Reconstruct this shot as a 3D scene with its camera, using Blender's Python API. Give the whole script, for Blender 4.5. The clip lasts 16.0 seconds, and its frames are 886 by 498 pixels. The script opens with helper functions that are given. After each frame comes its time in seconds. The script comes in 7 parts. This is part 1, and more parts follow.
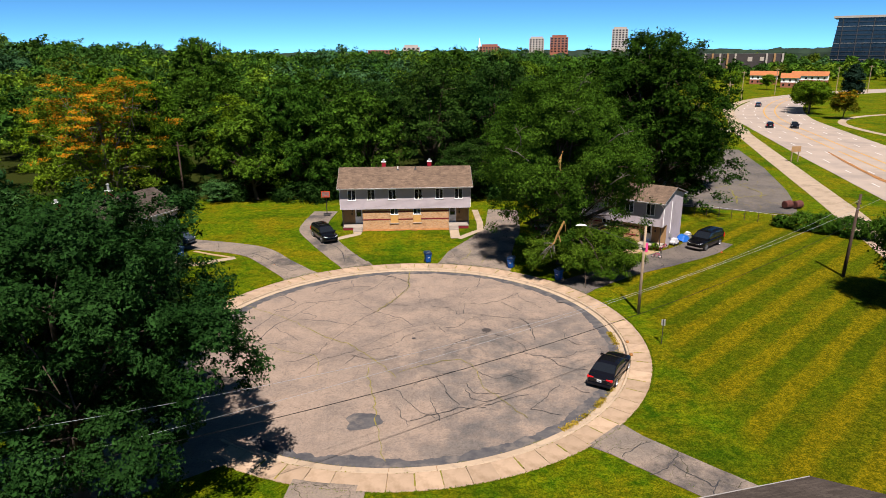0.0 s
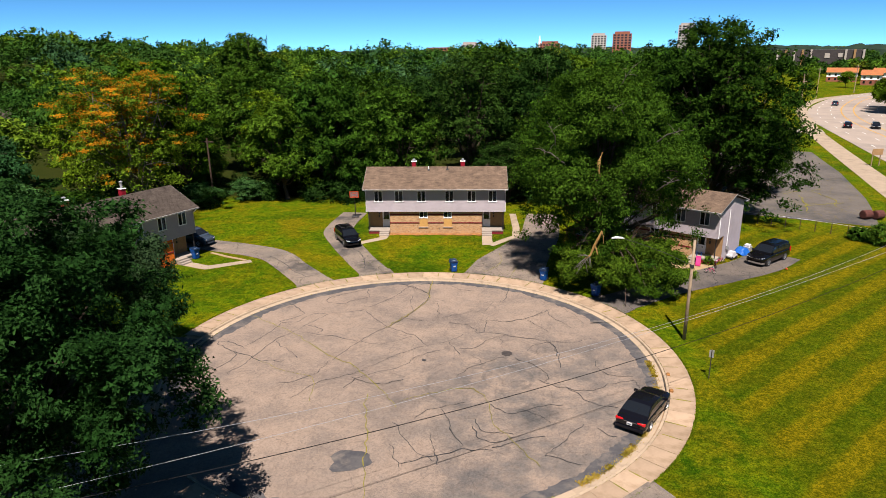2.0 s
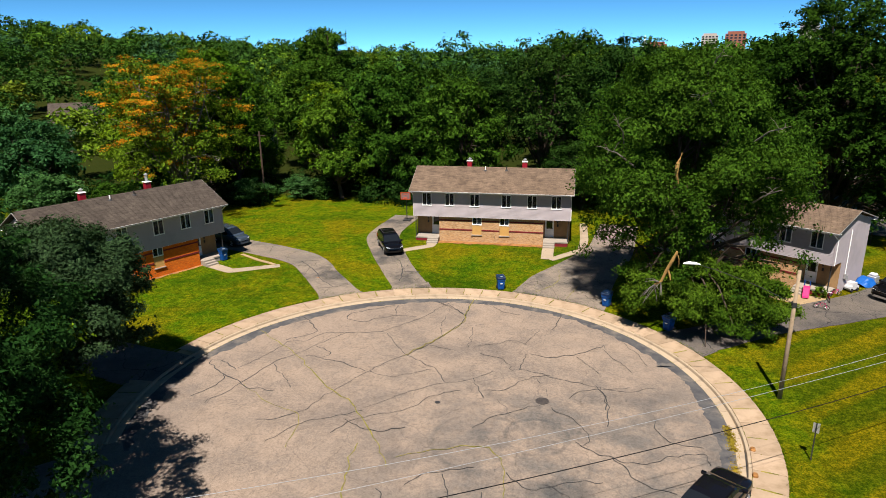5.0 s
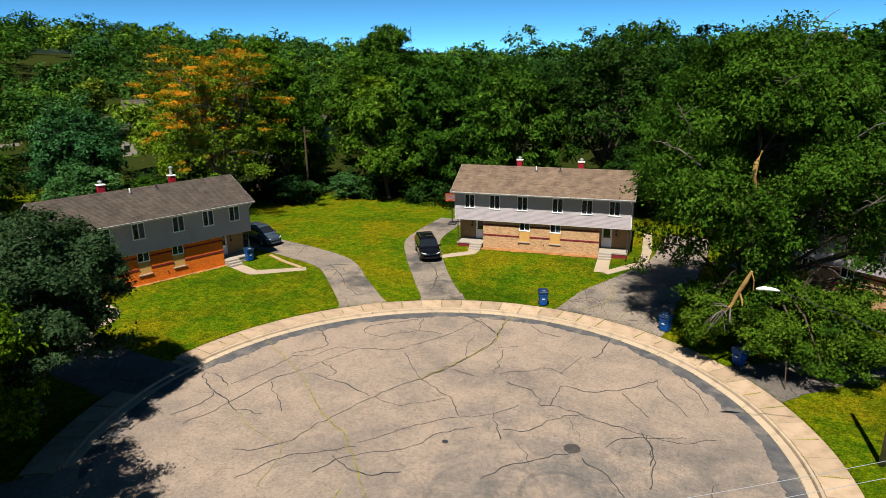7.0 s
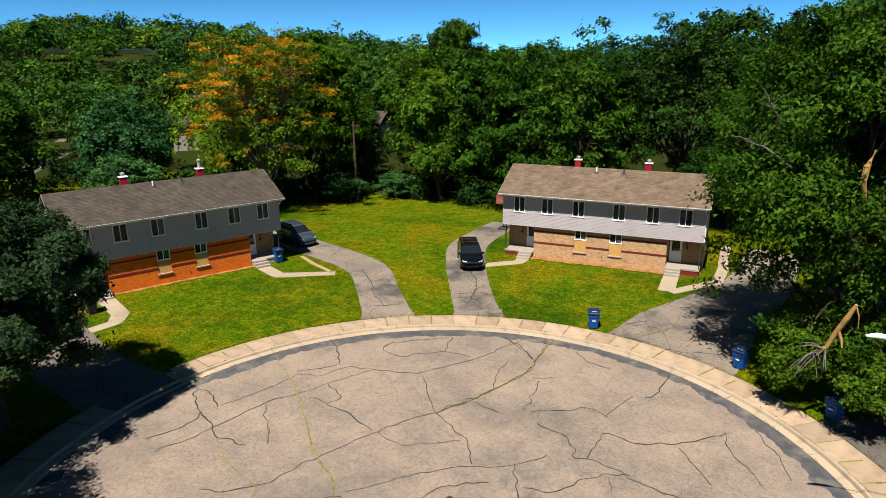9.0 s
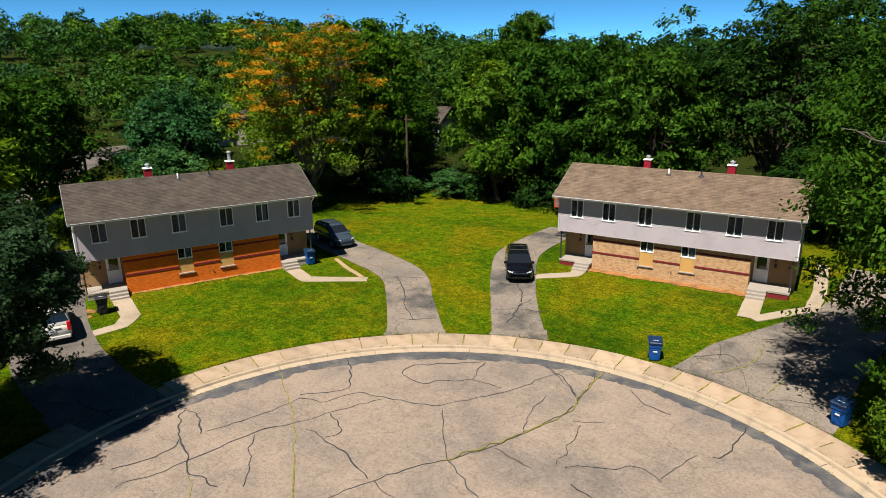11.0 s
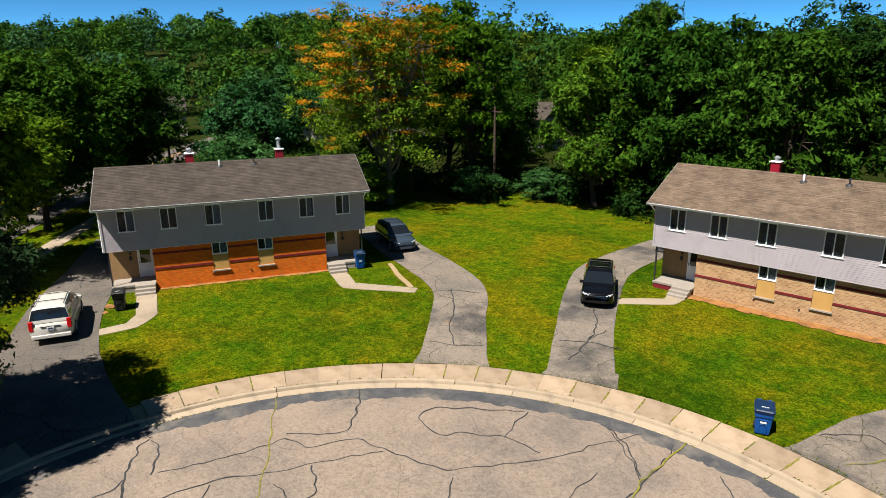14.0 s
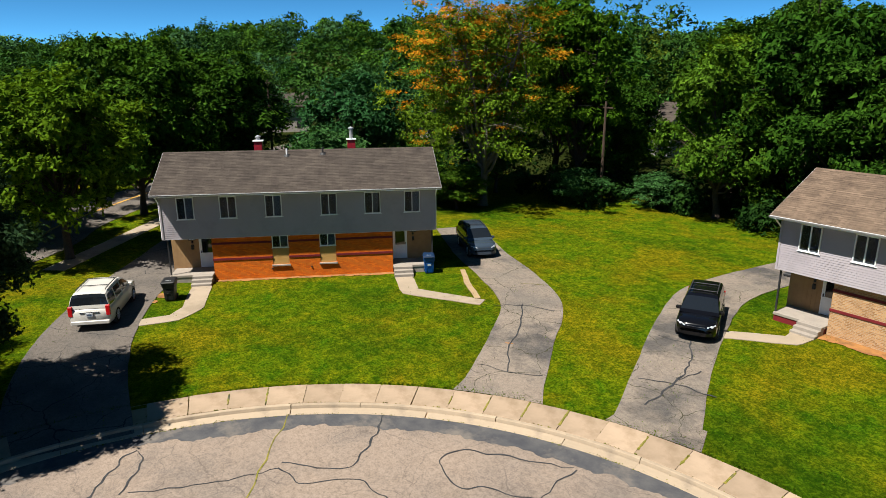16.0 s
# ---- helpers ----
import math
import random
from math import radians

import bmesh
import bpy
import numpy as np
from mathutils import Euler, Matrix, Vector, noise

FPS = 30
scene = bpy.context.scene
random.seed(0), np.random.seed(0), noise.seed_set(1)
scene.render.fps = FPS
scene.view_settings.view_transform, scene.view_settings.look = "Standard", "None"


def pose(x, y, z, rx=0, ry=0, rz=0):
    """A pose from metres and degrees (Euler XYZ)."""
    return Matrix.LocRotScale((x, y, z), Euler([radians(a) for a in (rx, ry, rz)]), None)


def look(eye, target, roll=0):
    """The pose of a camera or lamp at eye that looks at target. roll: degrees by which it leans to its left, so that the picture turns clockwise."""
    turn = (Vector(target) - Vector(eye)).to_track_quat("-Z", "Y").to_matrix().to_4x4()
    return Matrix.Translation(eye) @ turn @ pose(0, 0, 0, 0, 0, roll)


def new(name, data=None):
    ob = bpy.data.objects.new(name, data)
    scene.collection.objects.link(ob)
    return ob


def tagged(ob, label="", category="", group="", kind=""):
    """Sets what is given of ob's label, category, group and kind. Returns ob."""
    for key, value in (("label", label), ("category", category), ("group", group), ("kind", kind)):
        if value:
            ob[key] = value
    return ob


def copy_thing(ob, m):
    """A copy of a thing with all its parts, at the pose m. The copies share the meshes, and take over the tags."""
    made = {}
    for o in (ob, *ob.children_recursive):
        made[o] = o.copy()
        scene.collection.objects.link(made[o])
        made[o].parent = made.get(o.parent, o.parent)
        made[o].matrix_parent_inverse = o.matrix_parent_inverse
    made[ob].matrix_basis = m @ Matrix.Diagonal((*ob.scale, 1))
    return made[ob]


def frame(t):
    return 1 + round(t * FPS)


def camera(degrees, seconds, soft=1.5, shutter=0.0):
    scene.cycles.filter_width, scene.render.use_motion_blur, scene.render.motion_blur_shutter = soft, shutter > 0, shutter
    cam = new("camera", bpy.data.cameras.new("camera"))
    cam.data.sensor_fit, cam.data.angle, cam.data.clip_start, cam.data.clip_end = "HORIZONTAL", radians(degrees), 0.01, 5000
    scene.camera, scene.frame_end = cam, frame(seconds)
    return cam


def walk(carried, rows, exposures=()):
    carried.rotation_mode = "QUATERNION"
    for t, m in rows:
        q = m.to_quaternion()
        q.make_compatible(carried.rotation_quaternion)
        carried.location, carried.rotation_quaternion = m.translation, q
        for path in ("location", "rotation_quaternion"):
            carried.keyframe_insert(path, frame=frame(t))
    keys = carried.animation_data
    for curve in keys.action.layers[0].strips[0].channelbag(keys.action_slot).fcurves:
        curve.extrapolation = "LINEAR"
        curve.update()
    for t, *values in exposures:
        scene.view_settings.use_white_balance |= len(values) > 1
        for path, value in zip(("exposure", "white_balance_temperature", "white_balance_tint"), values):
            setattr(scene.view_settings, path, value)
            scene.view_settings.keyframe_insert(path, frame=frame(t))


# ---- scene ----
cam = camera(68.6, 16.0, soft=0.5)
PATH = [
    (0, (0.504, -0.592, 22.683), (0.502, 1.319, 22.093), -0.5),
    (0.5, (1.595, 0.918, 22.43), (1.542, 2.828, 21.839), -0.6),
    (1, (2.1, 2.353, 22.288), (2.01, 4.261, 21.696), -0.6),
    (1.5, (2.826, 3.837, 22.178), (2.69, 5.742, 21.583), -0.7),
    (2, (3.45, 5.362, 21.912), (3.274, 7.264, 21.318), -0.7),
    (2.5, (4.04, 6.895, 21.653), (3.822, 8.793, 21.061), -0.6),
    (3, (4.694, 8.381, 21.349), (4.43, 10.273, 20.759), -0.7),
    (3.5, (5.218, 9.976, 21.091), (4.908, 11.862, 20.502), -0.7),
    (4, (5.672, 11.551, 20.801), (5.317, 13.429, 20.213), -0.7),
    (6.5, (7.838, 19.872, 18.819), (7.213, 21.683, 18.246), -0.8),
    (7, (8.007, 21.526, 18.487), (7.331, 23.32, 17.917), -0.8),
    (7.5, (8.18, 23.171, 18.193), (7.451, 24.945, 17.626), -0.8),
    (8, (8.22, 24.801, 17.907), (7.441, 26.554, 17.34), -0.8),
    (8.5, (8.249, 26.428, 17.528), (7.417, 28.157, 16.964), -0.8),
    (9, (8.207, 27.993, 17.227), (7.324, 29.697, 16.664), -0.7),
    (11.5, (7.312, 35.624, 15.823), (6.183, 37.177, 15.262), -0.6),
    (12, (7.112, 37.06, 15.484), (5.934, 38.577, 14.926), -0.5),
    (12.5, (6.861, 38.383, 15.198), (5.637, 39.864, 14.643), -0.4),
    (13, (6.599, 39.733, 14.954), (5.329, 41.175, 14.398), -0.4),
    (13.5, (6.318, 41.063, 14.708), (5.005, 42.466, 14.153), -0.4),
    (14, (6.018, 42.39, 14.457), (4.657, 43.747, 13.903), -0.4),
    (14.5, (5.689, 43.553, 14.194), (4.281, 44.863, 13.644), -0.4),
    (15, (5.425, 44.711, 13.989), (3.967, 45.965, 13.44), -0.3),
    (15.5, (5.169, 46.014, 13.685), (3.653, 47.199, 13.139), -0.3),
    (16, (4.557, 48.175, 13.171), (2.946, 49.23, 12.631), -0.2),
]
walk(cam, [(t, look(eye, target, roll)) for t, eye, target, roll in PATH], exposures=[(0.0, 1.12, 6250, 20), (4.0, 1.15, 6250, 17), (6.5, 1.18, 6200, 10), (11.5, 1.18, 6120, 10), (16.0, 1.2, 5980, 9)])

# ---------------------------------------------------------------- light
SUN_EL, SUN_AZ = radians(60.0), radians(175.6)      # azimuth clockwise from +y
world = bpy.data.worlds.new("sky")
scene.world = world
world.use_nodes = True
wn, wl = world.node_tree.nodes, world.node_tree.links
sky = wn.new("ShaderNodeTexSky")
sky.sky_type, sky.sun_disc = "NISHITA", False
sky.sun_elevation, sky.sun_rotation = SUN_EL, SUN_AZ
sky.altitude, sky.air_density, sky.dust_density, sky.ozone_density = 250, 0.17, 0.06, 1.0
tone = wn.new("ShaderNodeHueSaturation")
tone.inputs["Saturation"].default_value = 1.1
tint = wn.new("ShaderNodeMix")
tint.data_type, tint.blend_type = "RGBA", "MULTIPLY"
tint.inputs[0].default_value, tint.inputs[7].default_value = 1.0, (0.64, 1.18, 1.10, 1)
wl.new(sky.outputs[0], tone.inputs["Color"])
wl.new(tone.outputs[0], tint.inputs[6])
wl.new(tint.outputs[2], wn["Background"].inputs[0])
wn["Background"].inputs[1].default_value = 0.082
sun = new("sun", bpy.data.lights.new("sun", "SUN"))
sun.data.energy, sun.data.angle, sun.data.color = 5.0, radians(0.5), (1.0, 0.905, 0.755)
sun_from = Vector((math.sin(SUN_AZ) * math.cos(SUN_EL), math.cos(SUN_AZ) * math.cos(SUN_EL), math.sin(SUN_EL)))
sun.matrix_world = look(sun_from * 200, (0, 0, 0))


# ---------------------------------------------------------------- materials
def material(name, base, rough=0.8, metal=0.0, spec=0.3):
    m = bpy.data.materials.new(name)
    m.use_nodes = True
    b = m.node_tree.nodes["Principled BSDF"]
    b.inputs["Base Color"].default_value = (*base, 1)
    b.inputs["Roughness"].default_value = rough
    b.inputs["Metallic"].default_value = metal
    b.inputs["Specular IOR Level"].default_value = spec
    return m


class Nodes:
    """Short calls for node trees."""

    def __init__(self, m):
        self.t = m.node_tree
        self.b = self.t.nodes["Principled BSDF"]

    def add(self, kind, **sets):
        n = self.t.nodes.new(kind)
        for k, v in sets.items():
            n.inputs[k.replace("_", " ")].default_value = v
        return n

    def link(self, a, b):
        self.t.links.new(a, b)

    def coord(self, space="Object"):
        return self.t.nodes.new("ShaderNodeTexCoord").outputs[space]

    def mapped(self, scale=(1, 1, 1), turn=0.0, space="Object"):
        n = self.t.nodes.new("ShaderNodeMapping")
        n.inputs["Scale"].default_value = scale
        n.inputs["Rotation"].default_value = (0, 0, radians(turn))
        self.link(self.coord(space), n.inputs["Vector"])
        return n.outputs[0]

    def noise(self, vec, scale, detail=4.0, rough=0.6):
        n = self.add("ShaderNodeTexNoise", Scale=scale, Detail=detail, Roughness=rough)
        self.link(vec, n.inputs["Vector"])
        return n.outputs["Fac"]

    def ramp(self, fac, lo, hi):
        n = self.t.nodes.new("ShaderNodeMapRange")
        n.inputs["From Min"].default_value, n.inputs["From Max"].default_value = lo, hi
        self.link(fac, n.inputs["Value"])
        return n.outputs[0]

    def mix(self, fac, a, b, mode="MIX"):
        n = self.t.nodes.new("ShaderNodeMix")
        n.data_type, n.blend_type = "RGBA", mode
        for v, i in ((fac, 0), (a, 6), (b, 7)):
            if isinstance(v, (int, float)):
                n.inputs[i].default_value = v
            elif isinstance(v, tuple):
                n.inputs[i].default_value = (*v, 1)
            else:
                self.link(v, n.inputs[i])
        return n.outputs[2]

    def maths(self, op, a, b=0.0):
        n = self.t.nodes.new("ShaderNodeMath")
        n.operation = op
        for v, i in ((a, 0), (b, 1)):
            if isinstance(v, (int, float)):
                n.inputs[i].default_value = v
            else:
                self.link(v, n.inputs[i])
        return n.outputs[0]

    def bump(self, height, strength=0.3, dist=0.02):
        n = self.add("ShaderNodeBump", Strength=strength, Distance=dist)
        self.link(height, n.inputs["Height"])
        self.link(n.outputs[0], self.b.inputs["Normal"])

    def random(self):
        return self.t.nodes.new("ShaderNodeObjectInfo").outputs["Random"]

    def island(self):
        return self.t.nodes.new("ShaderNodeNewGeometry").outputs["Random Per Island"]

    def base(self, c):
        self.link(c, self.b.inputs["Base Color"])


def worn(name, a, b, scale, rough=0.85, c=None, scale2=0.4, fine=60.0, bump=0.3, metal=0.0, spec=0.25, vary=0.0):
    """Two colours over a grain, stained by a third at a larger scale."""
    m = material(name, a, rough, metal, spec)
    n = Nodes(m)
    v = n.coord()
    col = n.mix(n.ramp(n.noise(v, scale), 0.35, 0.65), a, b)
    if c:
        col = n.mix(n.ramp(n.noise(v, scale2, 5, 0.65), 0.5, 0.68), col, c)
    if vary:
        col = n.mix(n.ramp(n.random(), 0, 1), col, n.mix(1.0, col, (1 - vary, 1 - vary, 1 - vary), "MULTIPLY"))
    n.base(col)
    n.bump(n.noise(v, fine, 3), bump)
    return m


def grass_material(name):
    m = material(name, (0.1, 0.15, 0.01), 0.95, 0, 0.02)
    n = Nodes(m)
    v = n.coord()
    col = n.mix(n.ramp(n.noise(v, 0.9, 6, 0.7), 0.35, 0.65), (0.056, 0.114, 0.0014), (0.150, 0.158, 0.0016))
    dry = n.ramp(n.noise(v, 0.16, 7, 0.7), 0.46, 0.60)
    col = n.mix(n.maths("MULTIPLY", dry, 0.75), col, (0.200, 0.143, 0.0030))
    lush = n.ramp(n.noise(v, 0.10, 5, 0.6), 0.50, 0.66)
    col = n.mix(n.maths("MULTIPLY", lush, 0.75), col, (0.0300, 0.0740, 0.0014))
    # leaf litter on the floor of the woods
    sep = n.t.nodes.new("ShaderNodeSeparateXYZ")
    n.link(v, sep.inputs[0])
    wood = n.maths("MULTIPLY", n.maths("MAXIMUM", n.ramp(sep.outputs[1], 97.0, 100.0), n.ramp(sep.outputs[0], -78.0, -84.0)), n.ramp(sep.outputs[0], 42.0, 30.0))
    # mown stripes on the open lawn to the east
    east = n.maths("MULTIPLY", n.ramp(sep.outputs[0], 17.5, 19.5), n.ramp(sep.outputs[1], 86.0, 80.0))
    wav = n.t.nodes.new("ShaderNodeTexWave")
    wav.wave_type = "BANDS"
    wav.inputs["Scale"].default_value, wav.inputs["Distortion"].default_value = 0.098, 0.9
    wav.inputs["Detail"].default_value, wav.inputs["Detail Scale"].default_value = 3.0, 1.5
    n.link(n.mapped((1, 1, 1), STRIPE_TURN), wav.inputs["Vector"])
    stripe = n.maths("MULTIPLY", n.ramp(wav.outputs["Fac"], 0.35, 0.8), east)
    col = n.mix(n.maths("MULTIPLY", east, 0.66), col, (0.074, 0.083, 0.0013))
    col = n.mix(n.maths("MULTIPLY", n.maths("MULTIPLY", stripe, n.ramp(n.noise(v, 0.22, 4, 0.65), 0.14, 0.46)), 0.66), col, (0.212, 0.146, 0.002))
    for scale, lo, hi, much in ((1.6, 0.42, 0.58, 0.6), (4.5, 0.45, 0.55, 0.75), (11.0, 0.46, 0.54, 1.0)):
        fine = n.ramp(n.noise(v, scale, 3, 0.6), lo, hi)
        col = n.mix(n.maths("MULTIPLY", fine, much), col, n.mix(1.0, col, (0.50, 0.60, 0.42), "MULTIPLY"))
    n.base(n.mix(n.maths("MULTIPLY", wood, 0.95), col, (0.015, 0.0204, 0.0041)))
    n.bump(n.noise(v, 14, 5, 0.8), 0.9, 0.08)
    return m


def asphalt_material(name, tone, crack=0.26, seal=(0.0122, 0.0129, 0.015), stain=(0.051, 0.053, 0.0598), warm=(0.2856, 0.2278, 0.1836), worn_side=False, patch=0.085):
    """Old bleached asphalt, its cracks filled with tar."""
    m = material(name, tone, 0.9, 0, 0.2)
    n = Nodes(m)
    v = n.coord()
    col = n.mix(n.ramp(n.noise(v, 0.35, 6, 0.6), 0.35, 0.7), tone, warm)
    col = n.mix(n.maths("MULTIPLY", n.ramp(n.noise(v, patch, 6, 0.65), 0.50, 0.62), 0.3 if worn_side else 0.85), col, stain)
    if worn_side:
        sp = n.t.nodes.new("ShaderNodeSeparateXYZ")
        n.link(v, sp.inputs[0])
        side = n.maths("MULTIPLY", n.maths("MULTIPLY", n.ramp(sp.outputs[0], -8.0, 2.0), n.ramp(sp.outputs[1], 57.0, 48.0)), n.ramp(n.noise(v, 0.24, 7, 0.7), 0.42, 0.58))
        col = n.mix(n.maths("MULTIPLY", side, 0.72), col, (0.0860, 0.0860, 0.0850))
        for cx, cy, ring, wide, much in ((5.8, 41.3, 0.0, 2.1, 0.75), (4.1, 45.7, 1.7, 0.17, 0.42), (1.2, 44.6, 2.6, 0.2, 0.3), (7.8, 46.8, 3.4, 0.3, 0.22)):
            far = n.t.nodes.new("ShaderNodeVectorMath")
            far.operation = "DISTANCE"
            far.inputs[1].default_value = (cx, cy, 0)
            n.link(v, far.inputs[0])
            off_ring = n.maths("ABSOLUTE", n.maths("SUBTRACT", far.outputs["Value"], ring))
            scuff = n.maths("MULTIPLY", n.ramp(off_ring, wide, wide * 0.35), n.ramp(n.noise(v, 0.5, 5), 0.36, 0.56))
            col = n.mix(n.maths("MULTIPLY", scuff, much), col, (0.0578, 0.0612, 0.0626))
    col = n.mix(n.maths("MULTIPLY", n.ramp(n.noise(v, 0.22, 8, 0.75), 0.47, 0.62), 0.55), col, n.mix(1.0, col, (0.58, 0.63, 0.70), "MULTIPLY"))
    for scale, much in ((1.4, 0.35), (6.0, 0.6), (18.0, 0.8)):
        col = n.mix(n.maths("MULTIPLY", n.ramp(n.noise(v, scale, 3, 0.7), 0.45, 0.62), much), col, n.mix(1.0, col, (0.68, 0.68, 0.68), "MULTIPLY"))
    warp = n.t.nodes.new("ShaderNodeTexNoise")
    warp.inputs["Scale"].default_value, warp.inputs["Detail"].default_value = 0.55, 4.0
    n.link(v, warp.inputs["Vector"])
    off = n.t.nodes.new("ShaderNodeVectorMath")
    off.operation = "MULTIPLY_ADD"
    off.inputs[1].default_value = (1.7, 1.7, 0)
    n.link(warp.outputs["Color"], off.inputs[0])
    n.link(v, off.inputs[2])
    for scale, wide, gate, strong in ((crack, 0.0056, 0.34 if worn_side else 0.28, 0.22 if worn_side else 0.9), (crack * 2.1, 0.0068, 0.44, 0.25 if worn_side else 0.7)):
        vo = n.t.nodes.new("ShaderNodeTexVoronoi")
        vo.feature = "DISTANCE_TO_EDGE"
        vo.voronoi_dimensions = "2D"
        vo.inputs["Scale"].default_value = scale
        n.link(off.outputs[0], vo.inputs["Vector"])
        width = n.maths("MULTIPLY", n.ramp(n.noise(v, 0.3, 3), 0.30, 0.72), wide)
        line = n.maths("LESS_THAN", vo.outputs["Distance"], n.maths("ADD", width, wide * 0.45))
        line = n.maths("MULTIPLY", line, n.ramp(n.noise(v, 0.14, 2), gate, gate + 0.05))
        col = n.mix(n.maths("MULTIPLY", line, strong), col, seal)
    n.base(col)
    n.bump(n.noise(v, 45, 4, 0.8), 0.35, 0.02)
    return m


def leaf_material(name, dark, light, glow=0.3, rough=0.7, cell=3.4, holes=0.34):
    """Foliage: each face is a spray of small leaves, turned their own ways, with gaps between them."""
    m = material(name, dark, rough, 0, 0.02)
    n = Nodes(m)
    v = n.coord("Object")
    vo = n.t.nodes.new("ShaderNodeTexVoronoi")
    vo.inputs["Scale"].default_value = cell
    n.link(v, vo.inputs["Vector"])
    own = n.t.nodes.new("ShaderNodeSeparateColor")
    n.link(vo.outputs["Color"], own.inputs[0])
    col = n.mix(n.maths("ADD", n.maths("MULTIPLY", n.island(), 0.55), n.maths("MULTIPLY", own.outputs[1], 0.45)), dark, light)
    col = n.mix(n.ramp(n.noise(v, 0.45, 3), 0.4, 0.62), col, n.mix(1.0, col, (0.60, 0.68, 0.58), "MULTIPLY"))
    col = n.mix(n.random(), col, n.mix(1.0, col, (0.50, 0.66, 0.80), "MULTIPLY"))
    col = n.mix(n.ramp(n.noise(v, 0.055, 3), 0.42, 0.60), col, n.mix(1.0, col, (0.66, 0.76, 0.75), "MULTIPLY"))
    n.base(col)
    turn = n.t.nodes.new("ShaderNodeVectorMath")
    turn.operation = "MULTIPLY_ADD"
    turn.inputs[1].default_value, turn.inputs[2].default_value = (1.1, 1.1, 1.0), (-0.55, -0.55, -0.42)
    n.link(vo.outputs["Color"], turn.inputs[0])
    lean = n.t.nodes.new("ShaderNodeVectorMath")
    n.link(turn.outputs[0], lean.inputs[0])
    n.link(n.t.nodes.new("ShaderNodeNewGeometry").outputs["Normal"], lean.inputs[1])
    unit_ = n.t.nodes.new("ShaderNodeVectorMath")
    unit_.operation = "NORMALIZE"
    n.link(lean.outputs[0], unit_.inputs[0])
    n.link(unit_.outputs[0], n.b.inputs["Normal"])
    tr = n.t.nodes.new("ShaderNodeBsdfTranslucent")
    n.link(n.mix(1.0, col, (1.5, 1.35, 0.5), "MULTIPLY"), tr.inputs["Color"])
    mx = n.t.nodes.new("ShaderNodeMixShader")
    mx.inputs[0].default_value = glow
    n.link(n.b.outputs[0], mx.inputs[1])
    n.link(tr.outputs[0], mx.inputs[2])
    gap = n.t.nodes.new("ShaderNodeMixShader")
    n.link(n.maths("LESS_THAN", own.outputs[0], holes), gap.inputs[0])
    n.link(mx.outputs[0], gap.inputs[1])
    n.link(n.t.nodes.new("ShaderNodeBsdfTransparent").outputs[0], gap.inputs[2])
    n.link(gap.outputs[0], n.t.nodes["Material Output"].inputs["Surface"])
    return m


def brick_material(name, a, b, mortar, scale=1.0):
    m = material(name, a, 0.9, 0, 0.15)
    n = Nodes(m)
    sep = n.t.nodes.new("ShaderNodeSeparateXYZ")
    n.link(n.coord(), sep.inputs[0])
    com = n.t.nodes.new("ShaderNodeCombineXYZ")
    n.link(n.maths("ADD", sep.outputs[0], sep.outputs[1]), com.inputs[0])
    n.link(sep.outputs[2], com.inputs[1])
    br = n.t.nodes.new("ShaderNodeTexBrick")
    br.inputs["Color1"].default_value, br.inputs["Color2"].default_value, br.inputs["Mortar"].default_value = (*a, 1), (*b, 1), (*mortar, 1)
    br.inputs["Scale"].default_value, br.inputs["Mortar Size"].default_value = scale, 0.010
    br.inputs["Brick Width"].default_value, br.inputs["Row Height"].default_value = 0.215, 0.075
    n.link(com.outputs[0], br.inputs["Vector"])
    col = n.mix(n.ramp(n.noise(com.outputs[0], 1.2, 5), 0.5, 0.75), br.outputs["Color"], n.mix(1.0, br.outputs["Color"], (0.78, 0.74, 0.70), "MULTIPLY"))
    n.base(col)
    n.bump(n.maths("SUBTRACT", 1.0, br.outputs["Fac"]), 0.25, 0.008)
    return m


def shingle_material(name, a, b, c):
    m = material(name, a, 0.95, 0, 0.1)
    n = Nodes(m)
    sep = n.t.nodes.new("ShaderNodeSeparateXYZ")
    n.link(n.coord(), sep.inputs[0])
    com = n.t.nodes.new("ShaderNodeCombineXYZ")
    n.link(sep.outputs[0], com.inputs[0])
    n.link(n.maths("MULTIPLY", sep.outputs[1], 1.12), com.inputs[1])
    br = n.t.nodes.new("ShaderNodeTexBrick")
    br.offset = 0.37
    br.inputs["Color1"].default_value, br.inputs["Color2"].default_value, br.inputs["Mortar"].default_value = (*a, 1), (*b, 1), (*c, 1)
    br.inputs["Scale"].default_value, br.inputs["Mortar Size"].default_value = 1.0, 0.006
    br.inputs["Brick Width"].default_value, br.inputs["Row Height"].default_value = 0.42, 0.145
    n.link(com.outputs[0], br.inputs["Vector"])
    col = n.mix(n.ramp(n.noise(n.mapped((0.5, 0.12, 1)), 2.0, 5, 0.65), 0.4, 0.7), br.outputs["Color"], n.mix(1.0, br.outputs["Color"], (0.6, 0.6, 0.62), "MULTIPLY"))
    col = n.mix(n.maths("MULTIPLY", n.ramp(n.noise(n.coord(), 25, 2), 0.4, 0.7), 0.5), col, n.mix(1.0, col, (0.66, 0.66, 0.66), "MULTIPLY"))
    n.base(col)
    n.bump(n.noise(n.coord(), 40, 3), 0.4, 0.01)
    return m


